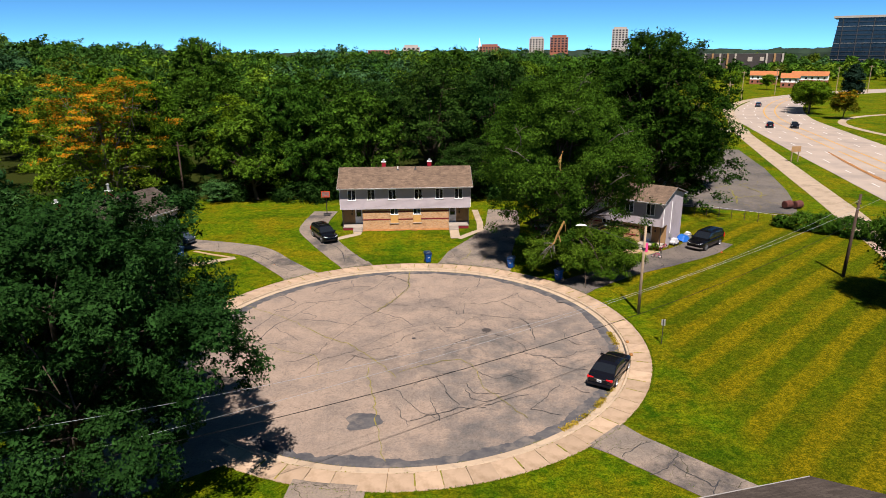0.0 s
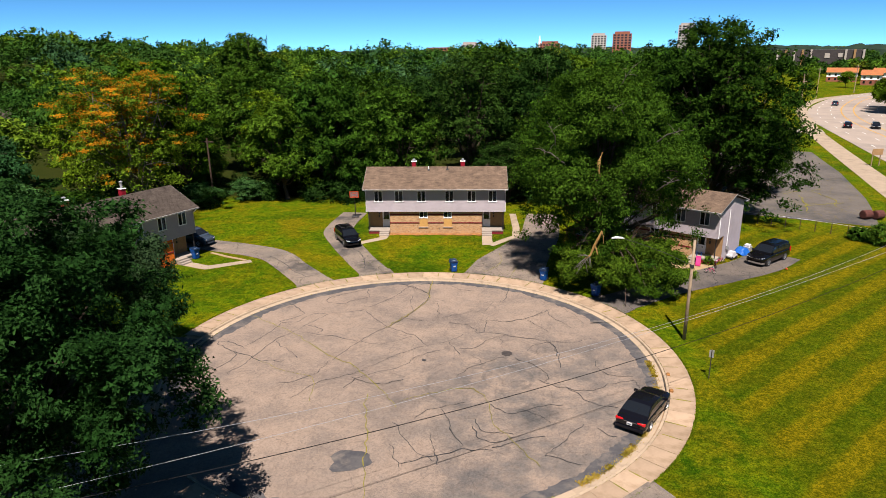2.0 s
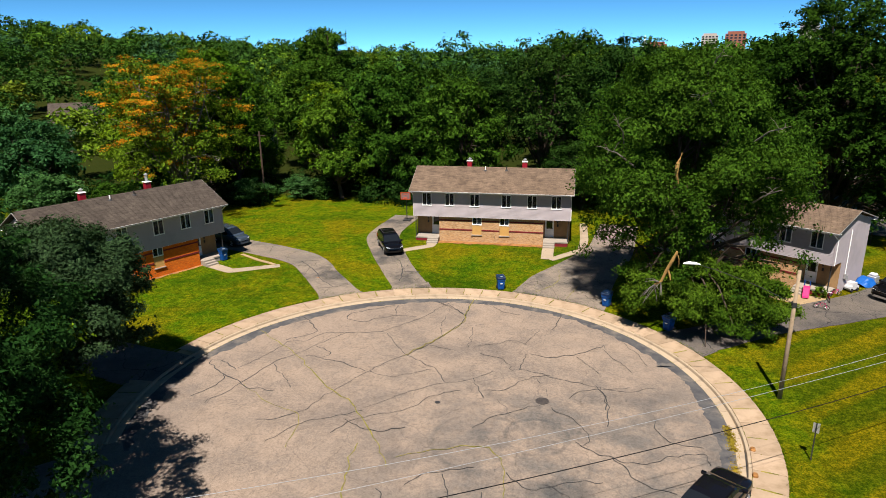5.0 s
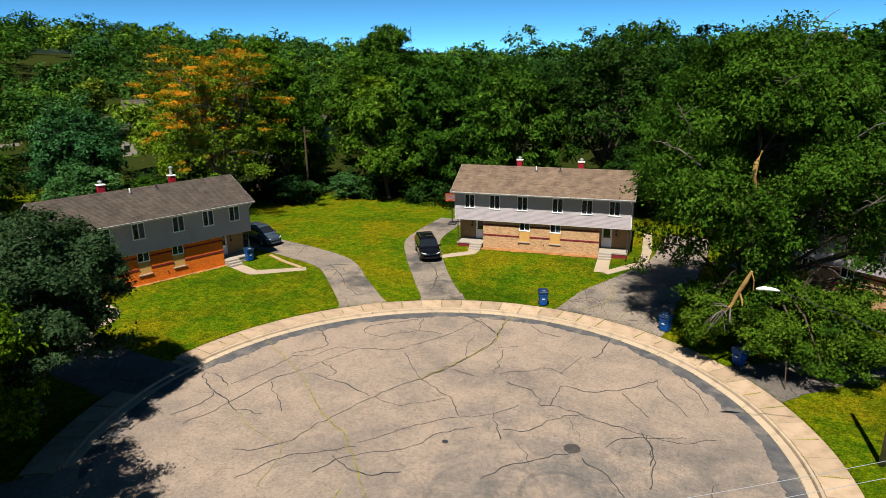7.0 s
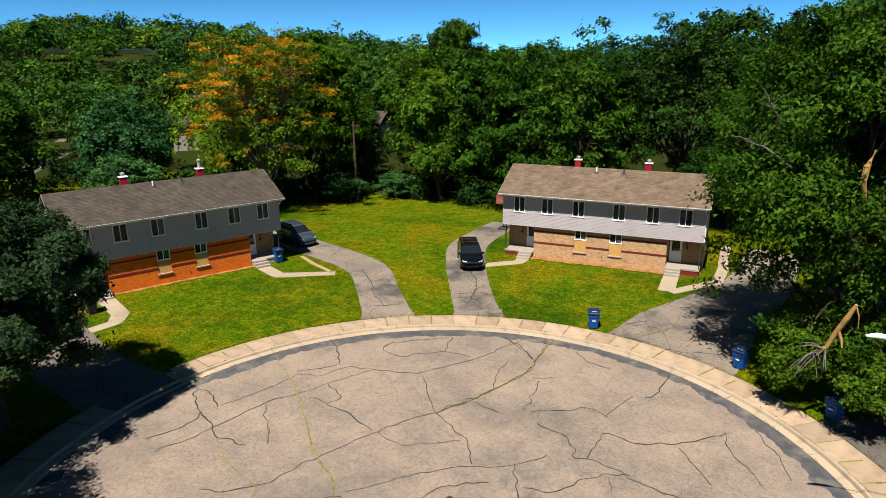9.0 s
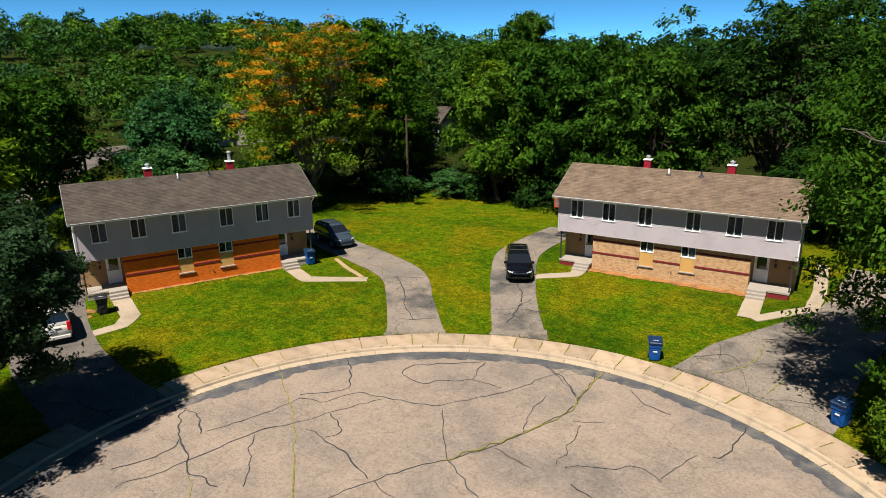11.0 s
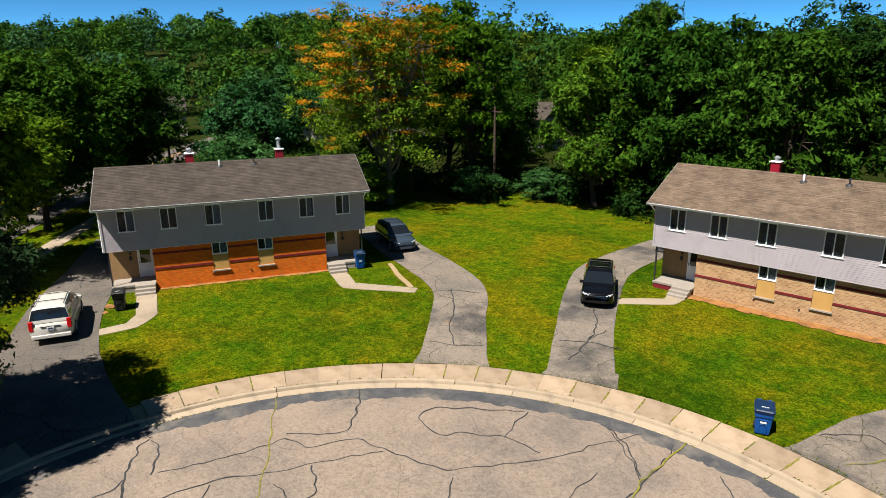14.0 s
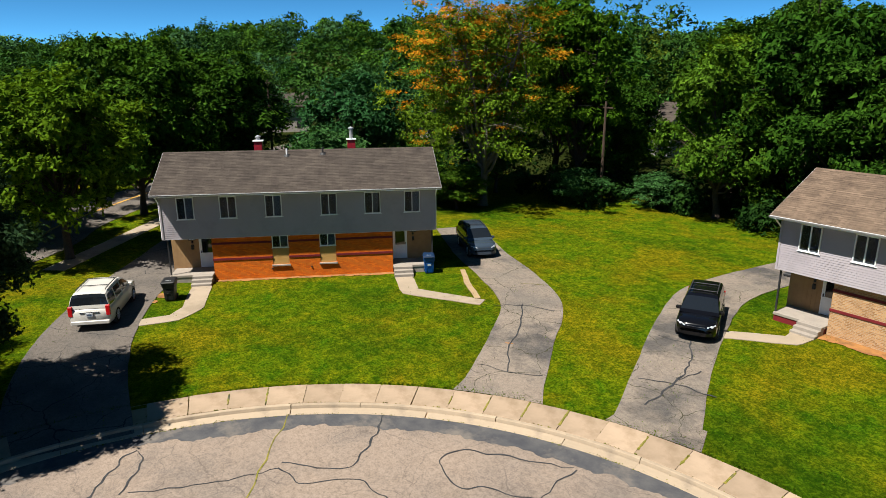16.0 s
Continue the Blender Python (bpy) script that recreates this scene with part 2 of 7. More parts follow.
STRIPE_TURN = 46.4
GRASS = grass_material("lawn")
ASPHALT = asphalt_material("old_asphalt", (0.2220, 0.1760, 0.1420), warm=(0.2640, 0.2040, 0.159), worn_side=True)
DRIVE = asphalt_material("drive_asphalt", (0.1780, 0.1500, 0.1230), 0.33, seal=(0.0272, 0.0272, 0.0122), stain=(0.0630, 0.0590, 0.057), warm=(0.2260, 0.181, 0.1450), patch=0.26)
DRIVE_DARK = asphalt_material("newer_asphalt", (0.1122, 0.0966, 0.083), 0.25, stain=(0.0578, 0.0544, 0.0544), warm=(0.1428, 0.121, 0.102))
LOT = asphalt_material("lot_asphalt", (0.1054, 0.0946, 0.0828), 0.22, seal=(0.1088, 0.0884, 0.0204), stain=(0.0578, 0.0578, 0.0598), warm=(0.136, 0.121, 0.1074))
EDGE_TAR = worn("edge_tar", (0.042, 0.043, 0.049), (0.072, 0.070, 0.071), 1.3, 0.9, (0.125, 0.110, 0.096), 0.8)
CONCRETE = worn("concrete", (0.3536, 0.2618, 0.1802), (0.306, 0.2278, 0.155), 1.6, 0.9, (0.238, 0.17, 0.1074), 0.7, 50, 0.25, vary=0.28)
KERB = worn("kerb_concrete", (0.3468, 0.272, 0.1904), (0.2924, 0.2312, 0.1632), 1.5, 0.9, (0.2244, 0.1768, 0.1292), 0.9, 50, 0.25, vary=0.14)
STEP = worn("step_concrete", (0.2584, 0.2244, 0.1904), (0.2176, 0.1904, 0.1632), 2.0, 0.9)
ROAD = worn("highway_concrete", (0.272, 0.2278, 0.1904), (0.2312, 0.1972, 0.1666), 0.2, 0.9, (0.1836, 0.1598, 0.1394), 0.05)
PATHWAY = worn("path_concrete", (0.2856, 0.2278, 0.1666), (0.2448, 0.1972, 0.1428), 0.9, 0.9, (0.1836, 0.1462, 0.102), 0.5)
SOIL = worn("bare_soil", (0.272, 0.1258, 0.0374), (0.1972, 0.0918, 0.0286), 2.0, 0.95, (0.1224, 0.0646, 0.0238), 1.0)
SAND = worn("sandy_dirt", (0.2856, 0.204, 0.1156), (0.2312, 0.1632, 0.0884), 2.0, 0.95)
WEED = leaf_material("weeds", (0.1200, 0.1300, 0.0080), (0.2800, 0.2300, 0.0180), 0.2, holes=0.0)
WEED_FILL = worn("crack_weeds", (0.105, 0.110, 0.010), (0.200, 0.165, 0.030), 4.0, 0.95, (0.060, 0.058, 0.040), 1.5, 30, 0.8)
DRY_WEED = leaf_material("dry_weeds", (0.2600, 0.1700, 0.0150), (0.4600, 0.3200, 0.0450), 0.2, holes=0.0)
TUFT = leaf_material("grass_tufts", (0.050, 0.098, 0.002), (0.130, 0.158, 0.0054), 0.25, holes=0.0)
SIDING = worn("vinyl_siding", (0.325, 0.293, 0.315), (0.305, 0.275, 0.296), 0.8, 0.6, (0.275, 0.248, 0.266), 0.6, 80, 0.05)
TRIM = worn("white_trim", (0.80, 0.80, 0.80), (0.72, 0.72, 0.72), 3.0, 0.5)
GUTTER = worn("aged_white_metal", (0.2448, 0.238, 0.2346), (0.1972, 0.1938, 0.1904), 3.0, 0.5)
PANEL = worn("tan_panel", (0.2856, 0.1768, 0.0816), (0.2448, 0.1462, 0.068), 2.5, 0.8)
BOARD = worn("yellow_board", (0.4216, 0.2448, 0.0748), (0.3808, 0.2176, 0.068), 1.5, 0.7)
BAND = worn("maroon_band", (0.1428, 0.0122, 0.015), (0.1088, 0.0095, 0.0122), 3.0, 0.7)
BRICK_TAN = brick_material("tan_brick", (0.4216, 0.2448, 0.1122), (0.2448, 0.1258, 0.051), (0.3536, 0.272, 0.1836))
BRICK_ORANGE = brick_material("orange_brick", (0.6256, 0.136, 0.0054), (0.4352, 0.0802, 0.0048), (0.374, 0.1156, 0.015))
ROOF_BROWN = shingle_material("brown_shingles", (0.17, 0.1224, 0.087), (0.1156, 0.083, 0.0598), (0.068, 0.049, 0.0367))
ROOF_GREY = shingle_material("grey_brown_shingles", (0.0810, 0.0670, 0.0560), (0.0555, 0.0455, 0.0385), (0.0318, 0.0257, 0.0225))
RED_METAL = worn("red_painted_metal", (0.2312, 0.0082, 0.0204), (0.1836, 0.0068, 0.0163), 4.0, 0.5)
GALV = worn("galvanised_metal", (0.55, 0.56, 0.58), (0.42, 0.43, 0.45), 6.0, 0.4, metal=0.7)
BLACK_METAL = worn("black_metal", (0.02, 0.02, 0.022), (0.03, 0.03, 0.032), 8.0, 0.5)
# near-black colour stands in for the darkness of unlit rooms
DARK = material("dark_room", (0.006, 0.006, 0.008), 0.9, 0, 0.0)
CURTAIN = worn("curtain", (0.51, 0.5304, 0.5576), (0.4352, 0.4624, 0.5032), 6.0, 0.9)
GLASS = material("window_glass", (0.30, 0.34, 0.39), 0.0, 0, 0.12)
GLASS.node_tree.nodes["Principled BSDF"].inputs["Transmission Weight"].default_value = 0.92
GLASS.node_tree.nodes["Principled BSDF"].inputs["IOR"].default_value = 1.2
DOOR = worn("white_door", (0.70, 0.71, 0.73), (0.64, 0.65, 0.67), 3.0, 0.45)
TINT = material("tinted_glass", (0.008, 0.010, 0.013), 0.04, 0, 0.6)
RUBBER = worn("rubber", (0.012, 0.012, 0.013), (0.022, 0.022, 0.022), 10, 0.8)
RIM = worn("alloy_rim", (0.50, 0.51, 0.53), (0.38, 0.39, 0.41), 8, 0.3, metal=0.9)
CHROME = material("chrome", (0.72, 0.73, 0.75), 0.12, 1.0)
LAMP_CLEAR = material("clear_lens", (0.42, 0.44, 0.47), 0.08, 0, 0.7)
LAMP_RED = material("red_lens", (0.42, 0.006, 0.008), 0.15, 0, 0.6)
PLATE = material("plate_white", (0.476, 0.4896, 0.51), 0.4)
INK = material("dark_ink", (0.03, 0.035, 0.07), 0.6)
BIN_BLUE = worn("blue_plastic", (0.003, 0.056, 0.23), (0.002, 0.043, 0.18), 4.0, 0.5, spec=0.25)
BIN_NAVY = worn("navy_plastic", (0.006, 0.020, 0.055), (0.005, 0.016, 0.044), 4.0, 0.45, spec=0.3)
BIN_BLACK = worn("black_plastic", (0.0122, 0.0122, 0.0136), (0.0177, 0.0177, 0.019), 4.0, 0.5)
POLE_WOOD = worn("weathered_wood", (0.275, 0.210, 0.140), (0.205, 0.155, 0.105), 3.0, 0.9)
POLE_DARK = worn("creosoted_wood", (0.0612, 0.0408, 0.0286), (0.0408, 0.0272, 0.0204), 3.0, 0.9)
WIRE = material("wire", (0.006, 0.006, 0.007), 0.6, 0, 0.1)
WIRE_PALE = material("pale_wire", (0.2448, 0.2584, 0.2788), 0.5, 0.2)
BARK = worn("bark", (0.0578, 0.0422, 0.0306), (0.0374, 0.0272, 0.0204), 6.0, 0.95, fine=20, bump=0.8)
BARK_GREY = worn("grey_bark", (0.136, 0.119, 0.0986), (0.0884, 0.0762, 0.0646), 6.0, 0.95, fine=20, bump=0.8)
BARK_PALE = worn("split_wood", (0.2992, 0.1836, 0.0544), (0.2244, 0.1292, 0.0408), 4.0, 0.9)
PAINT_WHITE = worn("road_paint_white", (0.51, 0.5032, 0.476), (0.408, 0.4012, 0.3808), 2.0, 0.8)
PAINT_YELLOW = worn("road_paint_yellow", (0.4216, 0.2448, 0.0408), (0.34, 0.1972, 0.0408), 2.0, 0.8)


def car_paint(name, c, rough=0.12, metal=0.0):
    m = material(name, c, rough, metal, 0.25)
    m.node_tree.nodes["Principled BSDF"].inputs["Coat Weight"].default_value = 0.3
    m.node_tree.nodes["Principled BSDF"].inputs["Coat Roughness"].default_value = 0.053
    return m


# ---------------------------------------------------------------- shapes
class Shape:
    """Gathers boxes, tubes and lofts into one mesh."""

    def __init__(self):
        self.v, self.f, self.smooth = [], [], False

    def quad(self, *pts):
        k = len(self.v)
        self.v += [tuple(p) for p in pts]
        self.f.append(tuple(range(k, k + len(pts))))
        return self

    def box(self, x0, x1, y0, y1, z0, z1, cut=0.0, m=None):
        """A box whose upright and level edges are cut off by that much."""
        if cut <= 0:
            pts = [(x, y, z) for z in (z0, z1) for x, y in ((x0, y0), (x1, y0), (x1, y1), (x0, y1))]
            faces = [(3, 2, 1, 0), (4, 5, 6, 7), (0, 1, 5, 4), (1, 2, 6, 5), (2, 3, 7, 6), (3, 0, 4, 7)]
        else:
            pts, faces = [], []
            rings = []
            for z, inset in ((z0, cut), (z0 + cut, 0), (z1 - cut, 0), (z1, cut)):
                a, b, c, d, q = x0 + inset, x1 - inset, y0 + inset, y1 - inset, cut * (0.6 if inset else 1)
                rings.append(len(pts))
                pts += [(x, y, z) for x, y in ((a + q, c), (b - q, c), (b, c + q), (b, d - q), (b - q, d), (a + q, d), (a, d - q), (a, c + q))]
            for r0, r1 in zip(rings, rings[1:]):
                faces += [(r0 + i, r0 + (i + 1) % 8, r1 + (i + 1) % 8, r1 + i) for i in range(8)]
            faces += [tuple(range(7, -1, -1)), tuple(rings[-1] + i for i in range(8))]
        k = len(self.v)
        self.v += [tuple(m @ Vector(p)) if m else p for p in pts]
        self.f += [tuple(k + i for i in f) for f in faces]
        return self

    def rings(self, loops, caps=True, closed=True):
        """A skin over loops of equal length."""
        k, n = len(self.v), len(loops[0])
        for loop in loops:
            self.v += [tuple(p) for p in loop]
        for j in range(len(loops) - 1):
            for i in range(n if closed else n - 1):
                a, b = k + j * n + i, k + j * n + (i + 1) % n
                self.f.append((a, b, b + n, a + n))
        if caps:
            self.f.append(tuple(range(k + n - 1, k - 1, -1)))
            self.f.append(tuple(range(k + (len(loops) - 1) * n, k + len(loops) * n)))
        return self

    def tube(self, pts, radii, sides=8):
        """A tapered tube along points."""
        pts = [Vector(p) for p in pts]
        if isinstance(radii, (int, float)):
            radii = [radii] * len(pts)
        loops = []
        for i, p in enumerate(pts):
            d = (pts[min(i + 1, len(pts) - 1)] - pts[max(i - 1, 0)]).normalized()
            a = d.cross(Vector((0, 0, 1)) if abs(d.z) < 0.95 else Vector((1, 0, 0))).normalized()
            b = d.cross(a)
            loops.append([p + radii[i] * (math.cos(t) * a + math.sin(t) * b) for t in [2 * math.pi * s / sides for s in range(sides)]])
        return self.rings(loops)

    def lathe(self, c, axis, prof, sides=20):
        """A turned form: prof holds (distance along the axis, radius)."""
        axis = Vector(axis).normalized()
        a = axis.cross(Vector((0, 0, 1)) if abs(axis.z) < 0.95 else Vector((1, 0, 0))).normalized()
        b = axis.cross(a)
        c = Vector(c)
        return self.rings([[c + axis * h + r * (math.cos(t) * a + math.sin(t) * b) for t in [2 * math.pi * s / sides for s in range(sides)]] for h, r in prof])

    def make(self, name, mat, parent=None, label="", smooth=False):
        me = bpy.data.meshes.new(name)
        me.from_pydata(self.v, [], self.f)
        me.materials.append(mat)
        if smooth:
            me.shade_smooth()
        me.update()
        ob = new(name, me)
        ob.parent = parent
        if label:
            tagged(ob, label)
        return ob


def thing(name, m, label, category, group="", kind=""):
    e = new(name)
    e.matrix_basis = m
    e.empty_display_size = 0.3
    return tagged(e, label, category, group, kind)


def smooth01(x):
    x = min(1.0, max(0.0, x))
    return x * x * (3 - 2 * x)


# ---------------------------------------------------------------- ground
CX, CY = -2.7, 47.9               # middle of the turning circle
R_TAR, R_GUT, R_KERB, R_WALK = 17.0, 17.45, 17.68, 19.25


def gnd(x, y):
    """Height of the ground outside the circle."""
    d = math.hypot(x - CX, y - CY)
    z = 0.13 + 0.36 * smooth01((d - 19.5) / 13)
    if d > 20:
        z += 0.05 * noise.noise((x * 0.08, y * 0.08, 0))
    az, far = math.degrees(math.atan2(x, y)), math.hypot(x, y)
    z += (23.0 * smooth01((-az - 12) / 40) - 10.0 * smooth01((-az - 60) / 16)) * smooth01((far - 150) / 260)
    return z


def ring_mesh(name, radii, heights, steps, mat, parent=None, a0=0.0, a1=360.0):
    s = Shape()
    n = steps + 1
    for r, z in zip(radii, heights):
        for i in range(n):
            t = radians(a0 + (a1 - a0) * i / steps)
            s.v.append((CX + r * math.cos(t), CY + r * math.sin(t), z))
    for j in range(len(radii) - 1):
        for i in range(steps):
            a = j * n + i
            s.f.append((a, a + n, a + n + 1, a + 1))
    return s.make(name, mat, parent)


def build_ground():
    s = Shape()
    radii = [R_WALK - 0.25 + 0.0, 19.6, 20.5, 22, 24, 26, 28, 30, 33, 36, 40, 45, 50, 56, 63, 71, 80, 92, 106, 124, 146, 175, 210, 260, 330, 430, 600, 900, 1500, 2600, 4500]
    n = 144
    for r in radii:
        for i in range(n):
            t = 2 * math.pi * i / n
            x, y = CX + r * math.cos(t), CY + r * math.sin(t)
            s.v.append((x, y, gnd(x, y) if r > 19.3 else 0.10))
    for j in range(len(radii) - 1):
        for i in range(n):
            a, b = j * n + i, j * n + (i + 1) % n
            s.f.append((a, a + n, b + n, b))
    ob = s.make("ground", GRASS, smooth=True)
    return tagged(ob, "sunlit mown lawn with dry yellow patches and mowing stripes", "lawn", kind="structure")


build_ground()

road = Shape()
road.v.append((CX, CY, 0.06))
nr = 128
for r, z in ((5.0, 0.05), (11.0, 0.025), (R_TAR + 0.02, 0.0)):
    road.v += [(CX + r * math.cos(2 * math.pi * i / nr), CY + r * math.sin(2 * math.pi * i / nr), z) for i in range(nr)]
road.f += [(0, 1 + i, 1 + (i + 1) % nr) for i in range(nr)]
for j in range(2):
    road.f += [(1 + j * nr + i, 1 + (j + 1) * nr + i, 1 + (j + 1) * nr + (i + 1) % nr, 1 + j * nr + (i + 1) % nr) for i in range(nr)]
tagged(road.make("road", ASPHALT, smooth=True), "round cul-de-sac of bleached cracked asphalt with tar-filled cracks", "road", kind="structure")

EXIT = (212.0, 236.0)             # degrees, where the street leaves the circle


def arc_piece(name, r0, r1, z0, z1, degrees, mat, slope=0.0, nose=0.0, steps=4):
    """A slab of a ring, about the circle's middle, with cut upper edges."""
    s = Shape()
    loops = []
    c = 0.02
    for i in range(steps + 1):
        t = radians(degrees * (i / steps - 0.5))
        rr = [(r0, z0), (r0 + nose, z1 + slope - c), (r0 + nose + c, z1 + slope), (r1 - c, z1), (r1, z1 - c), (r1, z0)]
        loops.append([(r * math.cos(t), r * math.sin(t), z) for r, z in rr])
    s.rings(loops)
    return s.make(name, mat)


def in_exit(deg, pad=0.0):
    return EXIT[0] - pad < deg % 360 < EXIT[1] + pad


def ring_of_pieces(parent, proto, count, wobble, seed, pad=0.0, lost=()):
    rng = random.Random(seed)
    mesh, made = proto.data, 0
    bpy.data.objects.remove(proto)
    for i in range(count):
        deg = 360 * (i + 0.5) / count
        if in_exit(deg, pad) or lost and lost[0] < deg < lost[1]:
            continue
        o = new(mesh.name, mesh)
        o.parent = parent
        o.matrix_basis = pose(CX, CY, rng.uniform(-wobble, wobble), rng.uniform(-0.05, 0.05), rng.uniform(-0.03, 0.03), deg + rng.uniform(-0.05, 0.05))
        made += 1
    return made


# dark tar band along the gutter, patched
tar = Shape()
for i in range(720):
    if in_exit(i * 0.5 + 0.25, 2):
        continue
    a, b = radians(i * 0.5), radians(i * 0.5 + 0.5)
    w0, w1 = [max(0.05, 0.85 + 0.5 * noise.noise((math.cos(q) * 4, math.sin(q) * 4, 3)) + 0.35 * noise.noise((math.cos(q) * 19, math.sin(q) * 19, 8)) + 0.16 * noise.noise((math.cos(q) * 70, math.sin(q) * 70, 5))) for q in (a, b)]
    ro = R_TAR - 0.01
    tar.quad(*[(CX + r * math.cos(q), CY + r * math.sin(q), 0.008) for r, q in ((ro - w0, a), (ro, a), (ro, b), (ro - w1, b))])
tagged(tar.make("tar_band", EDGE_TAR), "dark newer asphalt band along the gutter", "road edge", kind="structure")


def blob(s, x, y, r, z, seed, squash=1.0, turn=0.0, n=22):
    """A flat irregular patch."""
    ring = []
    for i in range(n):
        t = 2 * math.pi * i / n
        q = r * (1 + 0.45 * noise.noise((math.cos(t) * 1.6 + seed, math.sin(t) * 1.6, seed * 2.3)))
        u, v = q * math.cos(t), q * math.sin(t) * squash
        ring.append((x + u * math.cos(turn) - v * math.sin(turn), y + u * math.sin(turn) + v * math.cos(turn), z))
    s.quad(*ring)


def ribbon(pts, widths, z, jitter=0.0, seed=0, sub=6):
    """A flat strip along a smooth line on the circle's floor."""
    s = Shape()
    P = bent(pts, sub)
    W = np.interp(np.linspace(0, 1, len(P)), np.linspace(0, 1, len(widths)), widths)
    left, right = [], []
    for i, p in enumerate(P):
        d = (P[min(i + 1, len(P) - 1)] - P[max(i - 1, 0)]).normalized()
        nrm = Vector((-d.y, d.x))
        j = jitter * noise.noise((p.x * 1.7, p.y * 1.7, seed))
        w = W[i] * (1 + 0.6 * noise.noise((p.x * 2.5, p.y * 2.5, seed + 5)))
        left.append((*(p + nrm * (j + w / 2)), z))
        right.append((*(p + nrm * (j - w / 2)), z))
    k = len(P)
    s.v = left + right
    s.f = [(k + i, k + i + 1, i + 1, i) for i in range(k - 1)]
    return s


def bent(pts, sub=6):
    """Catmull-Rom points in the plane."""
    pts = [Vector(p) for p in pts]
    q = [2 * pts[0] - pts[1], *pts, 2 * pts[-1] - pts[-2]]
    out = []
    for i in range(1, len(q) - 2):
        for j in range(sub):
            t = j / sub
            out.append(0.5 * (2 * q[i] + (q[i + 1] - q[i - 1]) * t + (2 * q[i - 1] - 5 * q[i] + 4 * q[i + 1] - q[i + 2]) * t * t + (3 * q[i] - q[i - 1] - 3 * q[i + 1] + q[i + 2]) * t ** 3))
    return out + [pts[-1]]


def strip(name, pts, widths, mat, label, category, lift=0.035, sub=8, rows=4, kind="structure", start=None):
    """A paved way laid on the ground, with its own edge."""
    P = bent(pts, sub) if sub > 1 else [Vector(a).lerp(Vector(b), j / 8) for a, b in zip(pts, pts[1:]) for j in range(8)] + [Vector(pts[-1])]
    W = np.interp(np.linspace(0, 1, len(P)), np.linspace(0, 1, len(widths)), widths)
    loops = []
    for i, p in enumerate(P):
        d = (P[min(i + 1, len(P) - 1)] - P[max(i - 1, 0)]).normalized()
        nrm = Vector((-d.y, d.x))
        row = []
        for j in range(rows + 1):
            edge = 0.10 * noise.noise((p.x * 0.9, p.y * 0.9, 4.0 + j)) if j in (0, rows) else 0
            q = p + nrm * ((0.5 - j / rows) * (W[i] + edge))
            far = math.hypot(q.x - CX, q.y - CY)
            z = gnd(q.x, q.y) + lift if far > 19.3 else 0.012 + 0.15 * smooth01((far - 16.6) / 2.6)
            row.append((q.x, q.y, z))
        e0, e1 = row[0], row[-1]
        loops.append([(e0[0], e0[1], e0[2] - 0.12)] + row + [(e1[0], e1[1], e1[2] - 0.12)])
    s = Shape().rings(loops, caps=False, closed=False)
    s.f = [f[::-1] for f in s.f]
    return tagged(s.make(name, mat), label, category, kind=kind)


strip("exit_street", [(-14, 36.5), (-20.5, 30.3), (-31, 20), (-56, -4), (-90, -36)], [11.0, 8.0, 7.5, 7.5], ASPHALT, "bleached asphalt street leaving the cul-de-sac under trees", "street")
drive_1 = strip("driveway_1", [(-14.9, 63.9), (-17.9, 67.4), (-21.2, 70.9), (-26.0, 73.0), (-31, 74.6), (-38, 77.5)], [3.4, 3.2, 3.4, 3.6, 3.6, 3.6], DRIVE, "cracked asphalt driveway curving beside the orange-brick duplex", "driveway")
drive_2 = strip("driveway_2", [(-9.0, 66.4), (-11.8, 71.0), (-14.3, 75.6), (-16.2, 80.0), (-16.6, 84), (-16.3, 90)], [3.2, 3.1, 3.4, 3.6, 3.4, 3.4], DRIVE, "cracked grey asphalt driveway beside the tan-brick duplex", "driveway")
drive_3 = strip("driveway_3", [(3.6, 66.3), (4.6, 70.0), (6.4, 75.0), (8.0, 80), (9.0, 90)], [7.6, 7.4, 5.6, 4.6, 4.2], DRIVE, "wide patched asphalt driveway with weedy joints", "driveway")
drive_4 = strip("driveway_4", [(13.8, 60.0), (18.5, 63.2), (24.0, 66.4), (29.3, 70.1), (32.6, 73.6)], [3.8, 3.4, 4.0, 4.5, 4.7], DRIVE_DARK, "dark asphalt driveway by the open lawn", "driveway")
drive_5 = strip("driveway_5", [(-20.0, 48.0), (-25.5, 48.6), (-30.5, 49.9), (-36.5, 52.6), (-41.5, 55.6), (-50, 60.5)], [4.6, 4.6, 4.3, 4.2, 4.0], DRIVE_DARK, "asphalt driveway in tree shade beside the orange-brick duplex", "driveway")
drive_6 = strip("driveway_6", [(10.2, 33.9), (14.5, 29.2), (20, 23.3), (27, 16)], [3.0, 2.9, 2.9, 2.9], DRIVE, "cracked asphalt driveway with a dark patch", "driveway")
strip("driveway_7", [(-5.8, 29.8), (-6.1, 26), (-6.6, 18)], [4.2, 4.2, 4.2], DRIVE, "short asphalt driveway", "driveway")



def mouth(drive, x, y, half, mat):
    """The driveway's end, cut to the curve of the pavement."""
    a0 = math.atan2(y - CY, x - CX)
    s = Shape()
    loops = []
    for i in range(9):
        u = i / 4 - 1
        row = []
        for r in (R_WALK + 0.004, R_WALK + 0.5, R_WALK + 1.0, R_WALK + 1.5):
            a = a0 + u * (half + 0.25 * (1 - (r - R_WALK) / 1.5)) / r
            px, py = CX + r * math.cos(a), CY + r * math.sin(a)
            row.append((px, py, gnd(px, py) + 0.030))
        loops.append(row)
    s.rings(loops, caps=False, closed=False)
    s.make("mouth", mat, drive)


